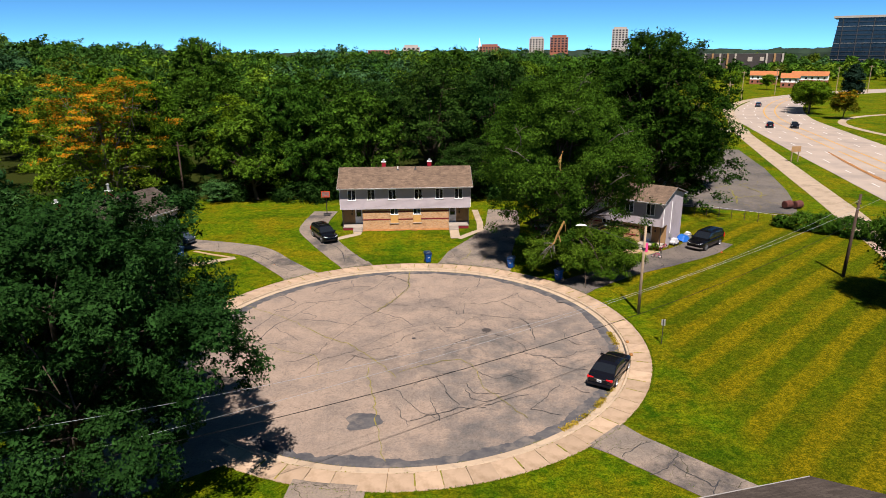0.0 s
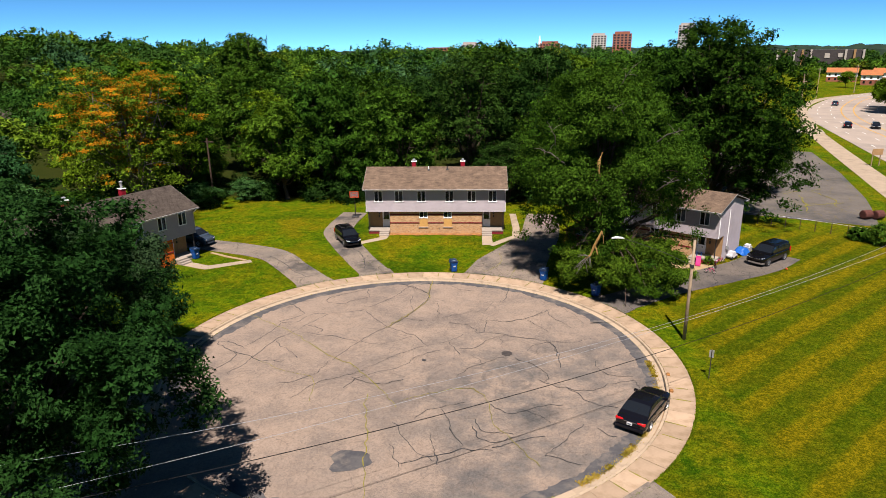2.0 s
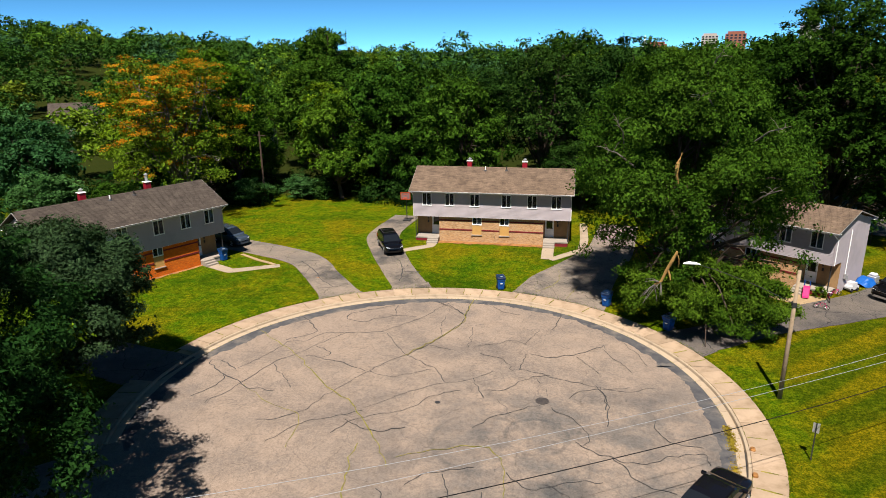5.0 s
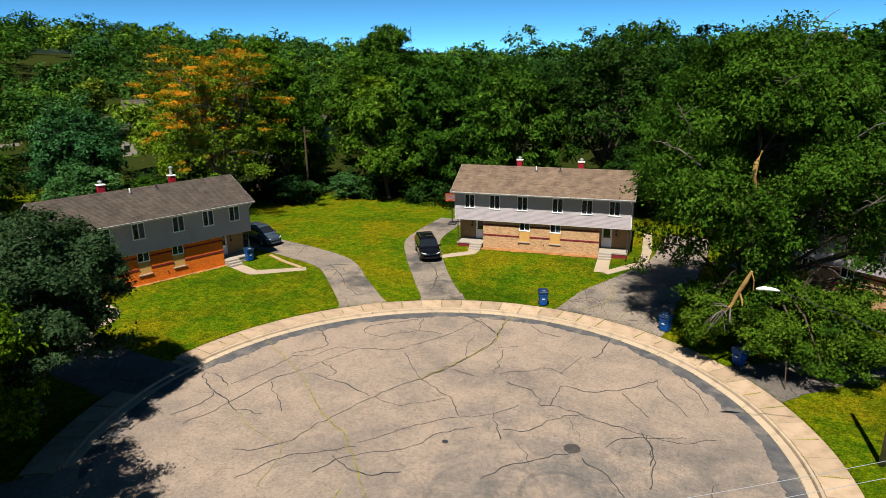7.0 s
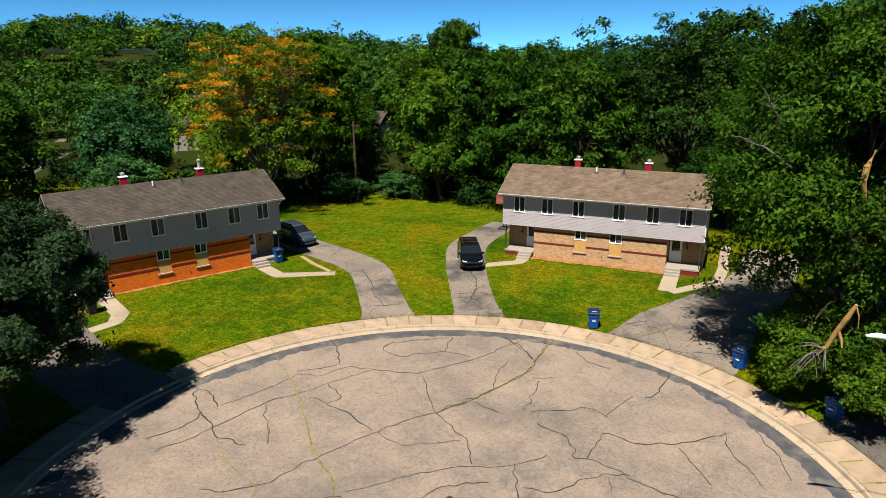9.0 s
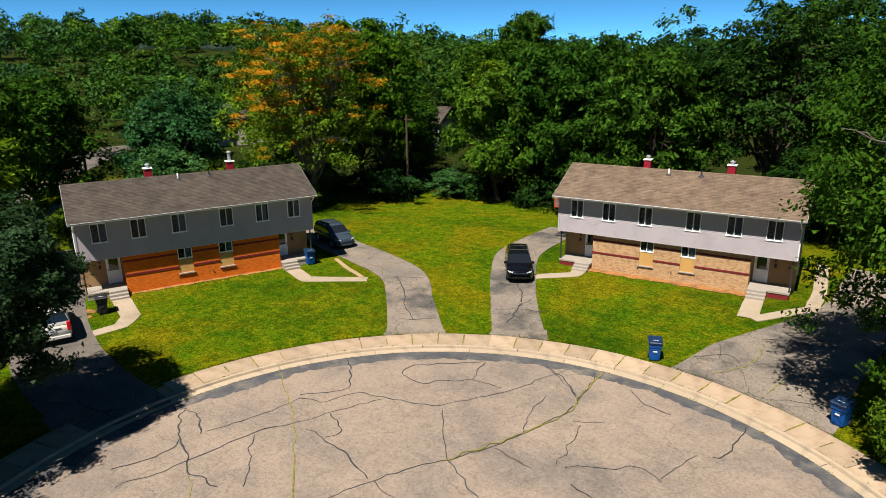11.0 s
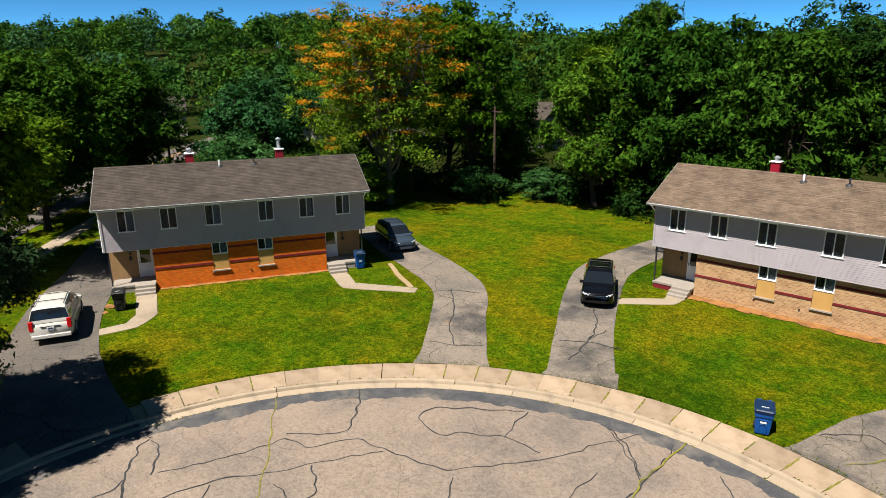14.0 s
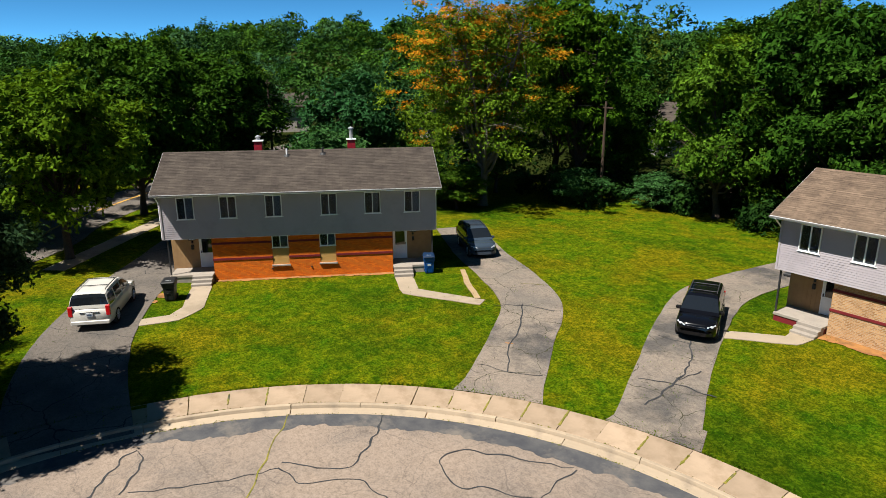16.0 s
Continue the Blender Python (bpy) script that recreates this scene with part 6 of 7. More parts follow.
for k, (wide, way) in enumerate((
        (0.042, [(3.4, 52.3), (4.0, 51.0), (4.4, 50.2)]),
        (0.063, [(7.1, 52.1), (7.7, 50.8), (7.8, 49.3)]),
        (0.063, [(0.5, 45.7), (1.6, 47.2), (2.9, 48.2), (4.0, 49.1)]),
        (0.042, [(1.4, 49.0), (2.1, 48.3), (2.3, 47.5)]),
        (0.063, [(-5.7, 63.5), (-4.3, 62.6), (-3.1, 61.4)]),
        (0.063, [(-1.3, 63.7), (-0.2, 62.7), (1.1, 62.4)]),
        (0.042, [(-2.6, 59.3), (-1.2, 60.0)]),
        (0.042, [(-2.0, 59.2), (-1.8, 57.1), (-1.7, 55.8)]),
        (0.063, [(4.3, 63.1), (3.9, 60.3), (3.5, 59.9)]),
        (0.042, [(2.1, 57.2), (2.9, 59.7)]),
        (0.042, [(8.8, 59.0), (9.7, 57.3), (10.4, 55.4)]),
        (0.042, [(-4.0, 57.1), (-4.5, 58.9), (-4.5, 60.8)]))):
    crack(wide, way, 34 + k, TAR, "crack in the asphalt filled with dark tar", road_height, 0.0216 + 0.0004 * k)
for k, (wide, way) in enumerate((
        (0.042, [(6.4, 52.0), (8.9, 51.7), (10.6, 52.6)]),
        (0.042, [(-1.4, 55.9), (0.2, 56.8), (1.4, 57.5), (2.2, 57.0)]))):
    crack(wide, way, 46 + k, TAR, "crack in the asphalt filled with dark tar", road_height, 0.0264 + 0.0004 * k)
for k, (wide, way) in enumerate((
        (0.063, [(-2.9, 39.7), (-2.4, 38.8), (-1.2, 36.9), (-0.1, 36.0)]),
        (0.063, [(-0.1, 41.4), (0.5, 39.8), (0.7, 38.9), (1.5, 37.6)]),
        (0.063, [(-0.6, 38.7), (-0.2, 37.3), (0.3, 35.7)]),
        (0.062, [(2.1, 40.5), (2.3, 39.5), (2.9, 39.1), (4.4, 39.0)]),
        (0.063, [(2.0, 39.6), (2.4, 38.3), (3.3, 38.0), (4.4, 38.7)]),
        (0.062, [(-1.7, 40.2), (-1.3, 40.9), (-0.2, 41.6), (1.3, 42.3)]),
        (0.063, [(2.9, 42.1), (4.3, 41.2), (6.2, 42.2), (7.6, 42.5)]),
        (0.042, [(4.9, 41.6), (6.0, 41.1), (6.6, 40.3)]),
        (0.063, [(6.1, 36.9), (6.8, 37.8), (8.0, 39.4), (8.6, 40.3)]),
        (0.062, [(6.1, 37.0), (7.1, 36.6), (8.1, 36.2)]))):
    crack(wide, way, 48 + k, TAR, "crack in the asphalt filled with dark tar", road_height, 0.0272 + 0.0004 * k)
for k, (wide, way) in enumerate((
        (0.062, [(9.3, 39.9), (9.9, 39.3), (10.4, 39.0)]),
        (0.063, [(8.1, 44.6), (8.9, 43.5), (9.7, 42.6), (11.0, 42.4)]),
        (0.063, [(6.1, 45.6), (7.1, 44.9), (8.1, 44.6), (9.5, 44.4), (11.1, 45.4), (12.6, 45.9), (12.8, 45.0)]),
        (0.063, [(10.4, 48.7), (10.6, 47.4), (11.4, 46.6), (12.7, 46.6)]),
        (0.062, [(7.4, 51.9), (7.8, 49.9), (7.8, 47.5)]),
        (0.042, [(5.5, 50.1), (6.4, 51.3), (7.7, 51.7), (9.3, 52.2)]),
        (0.062, [(4.6, 48.8), (5.9, 47.8), (6.9, 46.3), (6.7, 45.3)]),
        (0.063, [(3.2, 37.4), (4.7, 38.3), (6.2, 38.9)]),
        (0.062, [(-1.8, 35.6), (-0.2, 36.4), (1.5, 37.2), (3.2, 37.2)]),
        (0.063, [(-2.7, 37.4), (-2.3, 36.2), (-1.9, 35.2)]))):
    crack(wide, way, 58 + k, TAR, "crack in the asphalt filled with dark tar", road_height, 0.0312 + 0.0004 * k)
for k, (wide, way) in enumerate((
        (0.063, [(-6.7, 45.0), (-4.7, 44.3), (-3.1, 45.0)]),)):
    crack(wide, way, 68 + k, TAR, "crack in the asphalt filled with dark tar", road_height, 0.0352 + 0.0004 * k)
for k, (wide, way) in enumerate((
        (0.062, [(1.8, 44.1), (2.7, 42.8), (3.0, 41.1), (3.3, 39.8), (4.4, 38.1), (5.1, 37.0), (5.8, 35.9)]),
        (0.063, [(-2.8, 42.2), (-1.3, 43.1), (0.9, 44.0), (1.8, 44.1)]))):
    crack(wide, way, 69 + k, WEED_FILL, "crack with yellow-green weeds", road_height, 0.0376 + 0.0004 * k)
for k, (wide, way) in enumerate(((0.11, [(-5.8, 53.5), (-4.7, 55.6), (-4.0, 57.2), (-3.0, 59.8), (-3.1, 61.4), (-3.1, 64.9)]),)):
    crack(wide, way, 100 + k, WEED_FILL, "long crack with yellow-green weeds", road_height, 0.042)
# cracks of the driveways
for k, (wide, way) in enumerate((
        (0.10, [(10.6, 31.5), (11.6, 32.3), (12.7, 33.0)]),
        (0.09, [(13.9, 31.6), (13.1, 30.7), (12.5, 30.1), (11.7, 29.8)]),
        (0.10, [(13.1, 30.7), (13.8, 29.9), (14.3, 29.2), (14.7, 28.6), (15.3, 29.1)]),
        (0.10, [(14.7, 28.6), (14.5, 27.8)]),
        (0.10, [(-21.4, 70.5), (-18.9, 68.1), (-17.6, 66.4), (-15.7, 64.9)]),
        (0.06, [(-17.1, 64.2), (-15.8, 64.8), (-14.6, 65.9)]),
        (0.06, [(-22.2, 69.0), (-21.2, 70.3), (-19.6, 71.2)]),
        (0.11, [(-13.1, 74.0), (-11.7, 72.1), (-11.0, 70.1), (-10.4, 67.6)]),
        (0.10, [(-12.1, 69.1), (-10.9, 70.0), (-9.2, 70.4)]),
        (0.07, [(-14.4, 73.1), (-12.9, 73.7)]),
        (0.07, [(-11.0, 70.1), (-10.9, 71.8)]),
        (0.07, [(0.5, 68.8), (1.9, 70.0), (2.9, 69.3)]),
        (0.07, [(3.3, 73.1), (5.1, 73.5), (6.3, 73.4)]),
        (0.06, [(4.7, 66.2), (6.5, 66.6), (7.0, 66.4)]))):
    crack(wide, way, 110 + k, TAR, "tar-filled crack in the driveway", gnd, 0.050 + 0.0004 * k)
for k, (wide, way) in enumerate((
        (0.06, [(-24.1, 72.5), (-23.1, 73.5)]),
        (0.07, [(1.8, 67.3), (3.0, 68.9), (3.6, 70.8), (3.3, 73.1)]),
        (0.07, [(4.5, 66.5), (4.8, 67.6), (5.3, 69.5)]))):
    crack(wide, way, 130 + k, WEED_FILL, "weedy joint in the driveway", gnd, 0.058)

man = Shape().lathe((4.05, 49.5, 0.035), (0, 0, 1), [(0, 0.40), (0.03, 0.40), (0.032, 0.36), (0.026, 0.34), (0.030, 0.1)], 28).make("manhole_cover", worn("cast_iron", (0.05, 0.045, 0.045), (0.075, 0.065, 0.06), 5, 0.6, metal=0.4))
tagged(man, "round dark cast-iron manhole cover in the road", "manhole cover")
lid = Shape().lathe((-2.0, 48.0, 0.05), (0, 0, 1), [(0, 0.16), (0.02, 0.16), (0.022, 0.12)], 16).make("valve_cover", BLACK_METAL)
tagged(lid, "small round iron valve cover in the road", "valve cover")
inl = thing("storm_drain", pose(14.85, 45.6, 0.0, 0, 0, -7.5), "kerb storm drain with a rusty iron hood", "storm drain")
Shape().box(-0.28, 0.22, -1.2, 1.2, 0.005, 0.03).make("grate", BLACK_METAL, inl)
Shape().box(-0.05, 0.20, -1.3, -1.0, 0.02, 0.30, 0.05).make("hood", SOIL, inl, "rusty brown lump of iron")
Shape().box(-0.02, 0.22, 1.0, 1.35, 0.02, 0.26, 0.05).make("hood", SOIL, inl, "rusty brown lump of iron")

# ---------------------------------------------------------------- poles, wires, lamp, sign, hoop
lp = thing("street_lamp", pose(17.7, 52.7, gnd(17.7, 52.7)), "weathered wooden pole with a long street lamp arm", "street lamp")
Shape().tube([(0, 0, -0.3), (0.02, 0, 4), (0.03, 0.0, 8.0)], [0.14, 0.12, 0.095], 12).make("pole", POLE_WOOD, lp, smooth=True)
Shape().tube([(0, 0, 6.0), (-2.0, -0.7, 7.1), (-4.2, -1.5, 8.1), (-5.6, -1.97, 8.62)], 0.018, 8).make("arm", BLACK_METAL, lp, "thin metal arm")
Shape().tube([(-5.45, -1.92, 8.60), (-5.7, -2.0, 8.66), (-6.1, -2.13, 8.72), (-6.4, -2.23, 8.70)], [0.03, 0.075, 0.09, 0.04], 10).make("lamp_head", TRIM, lp, "white cobra lamp head", smooth=True)
Shape().box(-0.12, 0.12, -0.15, 0.15, 5.85, 6.1).make("bracket", BLACK_METAL, lp)
rp = thing("utility_pole", pose(40.6, 60.9, gnd(40.6, 60.9)), "dark creosoted utility pole at the lawn's edge", "utility pole")
Shape().tube([(0, 0, -0.3), (0.15, 0, 4), (0.3, 0.0, 8.4)], [0.17, 0.15, 0.12], 12).make("pole", POLE_DARK, rp, smooth=True)
Shape().box(0.0, 0.5, -0.06, 0.06, 7.4, 7.55).make("bracket", BLACK_METAL, rp)
for nm, a, b, c0, c1, c2, rad, mt, lab in (("wire", 33.0, 0.68, 4.61, -2.64, 4.09, 0.019, WIRE, "sagging black overhead cable"), ("wire", 32.0, 0.62, 6.37, 0.15, 2.8, 0.0085, WIRE_PALE, "thin pale overhead wire"), ("wire", 33.0, 0.68, 6.42, -2.9, 4.72, 0.0095, WIRE_PALE, "twisted pale overhead wire")):
    pts = [(q, a + b * q, c0 + c1 * q / 40 + c2 * (q / 40) ** 2) for q in np.linspace(-42, 40.6, 48)]
    tagged(Shape().tube(pts, rad, 5).make(nm, mt), lab, "overhead wire", "overhead wires")

for x, y, h in ((-68.4, 72.7, 11.6), (-37.9, 93.8, 9.6)):
    u = thing("utility_pole", pose(x, y, gnd(x, y)), "dark wooden utility pole among the trees", "utility pole", "utility poles among the trees")
    Shape().tube([(0, 0, -0.3), (0, 0, h)], [0.17, 0.11], 8).make("pole", POLE_DARK, u)
    Shape().box(-0.9, 0.9, -0.05, 0.05, h - 0.6, h - 0.48).make("crossarm", POLE_DARK, u)
for dz in (0.0, 1.1):
    pts = [(-68.4 + 30.5 * q, 72.7 + 21.1 * q, 11.4 - dz - 1.7 * q - 2.6 * q * (1 - q)) for q in np.linspace(0, 1, 16)]
    tagged(Shape().tube(pts, 0.012, 5).make("wire", WIRE), "thin black wire between wooden poles", "overhead wire", "overhead wires")
sg = thing("sign_post", pose(17.75, 46.5, gnd(17.75, 46.5), 0, 0, 160), "thin metal sign post on the lawn", "sign post")
Shape().box(-0.03, 0.03, -0.02, 0.02, -0.1, 2.1).make("post", BLACK_METAL, sg)
Shape().box(-0.15, 0.15, -0.032, -0.021, 1.55, 2.1).make("sign_plate", GALV, sg, "small grey sign seen from behind")

RED_ORANGE = worn("red_orange_metal", (0.408, 0.051, 0.0136), (0.34, 0.0408, 0.0122), 4.0, 0.5)
hp = thing("basketball_hoop", pose(-15.7, 87.3, gnd(-15.7, 87.3) + 0.04, 0, 0, 6), "basketball hoop with a red-framed board on a pole", "basketball hoop")
Shape().tube([(0, 0.2, 0), (0, 0.2, 2.4), (0, -0.25, 3.2)], 0.06, 8).make("pole", BLACK_METAL, hp)
Shape().box(-0.45, 0.45, -0.1, 0.75, 0.0, 0.18, 0.04).make("base", BLACK_METAL, hp)
bb = Shape().box(-0.56, 0.56, -0.34, -0.30, 2.75, 3.55).make("backboard", worn("smoked_board", (0.16, 0.10, 0.10), (0.12, 0.08, 0.08), 4, 0.5), hp, "dark board")
s = Shape()
for a, b, c, d in ((-0.58, 0.58, 2.72, 2.80), (-0.58, 0.58, 3.50, 3.58), (-0.58, -0.50, 2.80, 3.50), (0.50, 0.58, 2.80, 3.50), (-0.24, 0.24, 3.28, 3.33), (-0.24, 0.24, 2.92, 2.97)):
    s.box(a, b, -0.36, -0.342, c, d)
s.make("red_border", RED_ORANGE, bb)
Shape().rings([[(0.23 * math.cos(t) + dr * math.cos(t), -0.62 + 0.23 * math.sin(t) + dr * math.sin(t), 2.92 + dz) for t in [2 * math.pi * k / 20 for k in range(20)]] for dr, dz in ((0, 0), (0.02, 0.02), (0, 0.04), (-0.02, 0.02), (0, 0))], caps=False).make("rim", RED_ORANGE, hp)

# ---------------------------------------------------------------- clutter by the eastern porch
PINK = worn("pink_plastic", (0.4216, 0.0204, 0.1224), (0.374, 0.0204, 0.1088), 5, 0.4)
TARP = worn("blue_tarp", (0.0068, 0.0884, 0.3536), (0.0054, 0.068, 0.2856), 3, 0.5)
WHITE_PL = worn("white_plastic", (0.4896, 0.4896, 0.5032), (0.4216, 0.4216, 0.442), 4, 0.5)
ORANGE_PL = worn("orange_rubber", (0.4216, 0.0816, 0.0136), (0.374, 0.068, 0.0136), 5, 0.5)


def at_east(lx, ly, turn=0.0, dz=0.04):
    u, v = house_point(*EAST, lx, ly)
    return pose(u, v, gnd(u, v) + dz, 0, 0, EAST[2] + turn)


sl = thing("toy_slide", at_east(6.74, -3.91, 20), "small pink plastic toy slide with a blue ladder", "toy slide")
Shape().rings([[(-0.25, y, z + 0.12), (-0.22, y, z), (0.22, y, z), (0.25, y, z + 0.12)] for y, z in ((-1.0, 0.08), (-0.7, 0.12), (0.0, 0.62), (0.25, 0.72))], caps=False, closed=False).make("chute", PINK, sl)
for sx in (-1, 1):
    Shape().tube([(sx * 0.22, 0.5, 0), (sx * 0.2, 0.28, 1.15)], 0.04, 8).make("ladder_rail", TARP, sl, "blue rail")


def small_bike(lx, ly, turn, mat, label):
    b = thing("childs_bicycle", at_east(lx, ly, turn), label, "bicycle", "children's bicycles")
    for wx in (-0.38, 0.38):
        w_ = Shape().rings([[(wx + r * math.cos(t), dy, 0.20 + r * math.sin(t)) for t in [2 * math.pi * k / 18 for k in range(18)]] for r, dy in ((0.20, -0.02), (0.20, 0.02), (0.165, 0.02), (0.165, -0.02), (0.20, -0.02))], caps=False).make("wheel", RUBBER, b)
        Shape().tube([(wx - 0.16, 0, 0.2), (wx + 0.16, 0, 0.2)], 0.008, 4).tube([(wx, 0, 0.04), (wx, 0, 0.36)], 0.008, 4).make("spoke", GALV, w_)
    Shape().tube([(-0.38, 0, 0.2), (-0.12, 0, 0.5), (0.25, 0, 0.52), (0.38, 0, 0.2)], 0.025, 6).tube([(-0.12, 0, 0.5), (0.0, 0, 0.2), (0.25, 0, 0.52)], 0.022, 6).make("bike_frame", mat, b)
    Shape().tube([(0.25, -0.22, 0.68), (0.25, 0, 0.62), (0.25, 0.22, 0.68)], 0.02, 6).make("handlebar", GALV, b)
    Shape().box(-0.24, -0.04, -0.07, 0.07, 0.52, 0.58, 0.02).make("saddle", RUBBER, b)
    return b


small_bike(8.34, -2.32, 60, PINK, "pink child's bicycle standing on the apron")
small_bike(8.79, -6.17, 10, PINK, "pink and white child's bicycle lying near the driveway")
small_bike(8.48, -3.96, 120, RED_METAL, "red child's tricycle on the apron")
tc = thing("toy_car", at_east(8.72, -0.03, 75), "white plastic ride-on toy car by the gable wall", "toy car")
Shape().rings([[(-a, -0.28, z), (a, -0.28, z), (a, 0.28, z), (-a, 0.28, z)] for a, z in ((0.5, 0.15), (0.55, 0.3), (0.52, 0.45), (0.3, 0.5), (0.24, 0.75), (0.2, 0.78))]).make("body", WHITE_PL, tc)
for wx in (-0.35, 0.35):
    for sy in (-1, 1):
        Shape().lathe((wx, sy * 0.26, 0.15), (0, sy, 0), [(0, 0.15), (0.08, 0.15), (0.09, 0.08)], 14).make("wheel", RUBBER, tc)
tp = thing("tarpaulin_heap", at_east(8.95, 2.40, 80), "heap of belongings under a crumpled blue tarpaulin", "tarpaulin")
s = Shape()
loops = []
for i in range(7):
    u = i / 6
    rr = math.sin(math.pi * (0.08 + 0.84 * u))
    loops.append([(-0.9 + 1.8 * u, (0.75 * math.cos(t)) * (0.5 + 0.5 * rr) * (1 + 0.25 * noise.noise((u * 4, t, 1))), max(0.0, 0.75 * math.sin(t) * rr * (1 + 0.4 * noise.noise((u * 5, t, 2))))) for t in [math.pi * k / 10 for k in range(11)]])
s.rings(loops, caps=False, closed=False).make("tarp", TARP, tp)
Shape().box(0.8, 1.5, -0.35, 0.4, 0, 0.6, 0.06).make("crate", GALV, tp, "grey crate")
Shape().box(0.9, 1.4, -0.25, 0.3, 0.6, 0.8, 0.06).make("bag", WHITE_PL, tp, "pale bag")
ball = Shape().lathe((31.6, 68.7, gnd(31.6, 68.7)), (0, 0, 1), [(0.0, 0.02), (0.03, 0.08), (0.12, 0.125), (0.21, 0.08), (0.24, 0.02)], 14).make("ball", ORANGE_PL, smooth=True)
tagged(ball, "orange ball lying on the lawn", "ball")
sh = thing("shrub", at_east(7.64, -3.59), "small yellow-green shrub before the porch", "shrub")
rg = np.random.default_rng(9)
d_ = unit(rg.normal(0, 1, (60, 3)) + np.array([0, 0, 0.6]))
cr = new("foliage", fast_mesh("foliage", leaves(rg, d_ * 0.4 + np.array([0, 0, 0.35]), d_, 20, 0.08, 0.12), 3, LEAF_LIME))
cr.parent = sh

# ---------------------------------------------------------------- highway and parking lot
strip("highway", [(40, -60), (62, 20), (80, 103), (95, 168), (107, 212), (126, 252), (153, 290), (200, 326), (290, 360)], [23, 23, 23, 23, 22, 20, 19, 19], ROAD, "wide pale concrete highway curving away", "highway", 0.05, 8, 6)
strip("highway_walk", [(34, 10), (56.5, 87.7), (80, 172.6), (91.5, 205), (108, 247), (135, 287), (175, 318)], [4.0, 4.0, 3.6, 3.4, 3.0], PATHWAY, "broad pale concrete path beside the highway", "path", 0.05, 8)
strip("side_road", [(84, 178), (60, 186), (20, 200)], [8, 6, 6], ROAD, "pale side road joining the highway", "road", 0.045, 6)
strip("parking_lot", [(38, 90), (44, 105), (51, 125), (59, 147)], [24, 24, 22, 16], LOT, "empty cracked asphalt parking lot with weeds", "parking lot", 0.04, 6)
strip("far_walk", [(113, 150), (118, 192), (140, 215), (180, 225)], [2.2, 2.2, 2.2], PATHWAY, "pale concrete path on the far verge", "path", 0.05, 6)
strip("back_street", [(-140, 130), (-100, 88), (-72, 62), (-58, 51), (-47, 44), (-30, 18)], [7, 7, 7, 7, 7], DRIVE_DARK, "grey asphalt street behind the houses", "street", 0.03, 8)
strip("back_walk", [(-70, 70), (-52, 56), (-43, 49)], [1.5, 1.5, 1.5], PATHWAY, "pale pavement along the street behind", "path", 0.04, 6)


def marking(pts, off, dash, width, mat, label):
    P = bent(pts, 12)
    s = Shape()
    acc = 0.0
    for a, b in zip(P, P[1:]):
        d = (b - a).normalized()
        nrm = Vector((-d.y, d.x))
        n = max(1, int((b - a).length / 1.5))
        for k in range(n):
            p, q = a.lerp(b, k / n), a.lerp(b, (k + 1) / n)
            acc += (q - p).length
            if dash and acc % 12 > 3.5:
                continue
            s.quad(*[(*(v + nrm * (off + e)), gnd(*(v + nrm * off)) + 0.062) for v, e in ((p, -width / 2), (q, -width / 2), (q, width / 2), (p, width / 2))][::1])
    tagged(s.make("lane_marking", mat), label, "lane marking", kind="stuff")


marking([(-100, 88), (-72, 62), (-58, 51), (-47, 44), (-30, 18)], 0.0, False, 0.3, PAINT_YELLOW, "worn yellow centre line of the street behind")
HW = [(62, 20), (80, 103), (95, 168), (107, 212), (126, 252), (153, 290), (200, 326)]
for off, dash, w_, mt, lab in ((8.3, True, 0.25, PAINT_WHITE, "white dashed lane line"), (4.6, True, 0.25, PAINT_WHITE, "white dashed lane line"), (1.6, False, 0.35, PAINT_YELLOW, "yellow line beside the median lane"), (-1.9, False, 0.35, PAINT_YELLOW, "yellow line beside the median lane"), (-5.2, True, 0.25, PAINT_WHITE, "white dashed lane line"), (-8.6, True, 0.25, PAINT_WHITE, "white dashed lane line")):
    marking(HW, off, dash, w_, mt, lab)
med = ribbon([(70, 82), (77, 115), (84, 140)], [0.8, 0.9, 0.3], 0, 0, 1)
med.v = [(p[0], p[1], gnd(p[0], p[1]) + 0.10) for p in med.v]
tagged(med.make("median_strip", SOIL), "rust-brown narrow median strip", "median", kind="structure")
for x, y, hd, pt, lab in ((93.5, 186, 66, NAVY_PAINT, "dark car on the highway"), (99.5, 184, 247, BLACK_PAINT, "black car on the highway"), (121, 252, 60, BLUE_PAINT, "grey-blue pickup on the highway")):
    o = car(x, y, hd, (4.7, 1.9, 1.6), pt, lab.replace("on the", "standing on the pale"), "suv")
    o.location.z = gnd(x, y) + 0.06
    o["group"] = "cars on the highway"

brd = thing("road_sign", pose(70.7, 128.5, gnd(70.7, 128.5), 0, 0, 15), "wooden board sign on two posts beside the highway", "sign")
for sx in (-0.8, 0.8):
    Shape().box(sx - 0.07, sx + 0.07, -0.07, 0.07, -0.1, 3.0).make("post", POLE_WOOD, brd)
Shape().box(-1.1, 1.1, -0.12, -0.075, 2.0, 3.1).make("board", PANEL, brd)
for x, y, h in ((93, 214, 11), (104, 240, 12), (128, 283, 12), (158, 315, 12), (126, 226, 9), (178, 300, 13), (205, 320, 13)):
    u = thing("utility_pole", pose(x, y, gnd(x, y)), "grey wooden utility pole beside the highway", "utility pole", "poles along the highway")
    Shape().tube([(0, 0, -0.3), (0, 0, h)], [0.2, 0.13], 8).make("pole", POLE_WOOD, u)
    Shape().box(-1.1, 1.1, -0.06, 0.06, h - 0.7, h - 0.55).make("crossarm", POLE_WOOD, u)

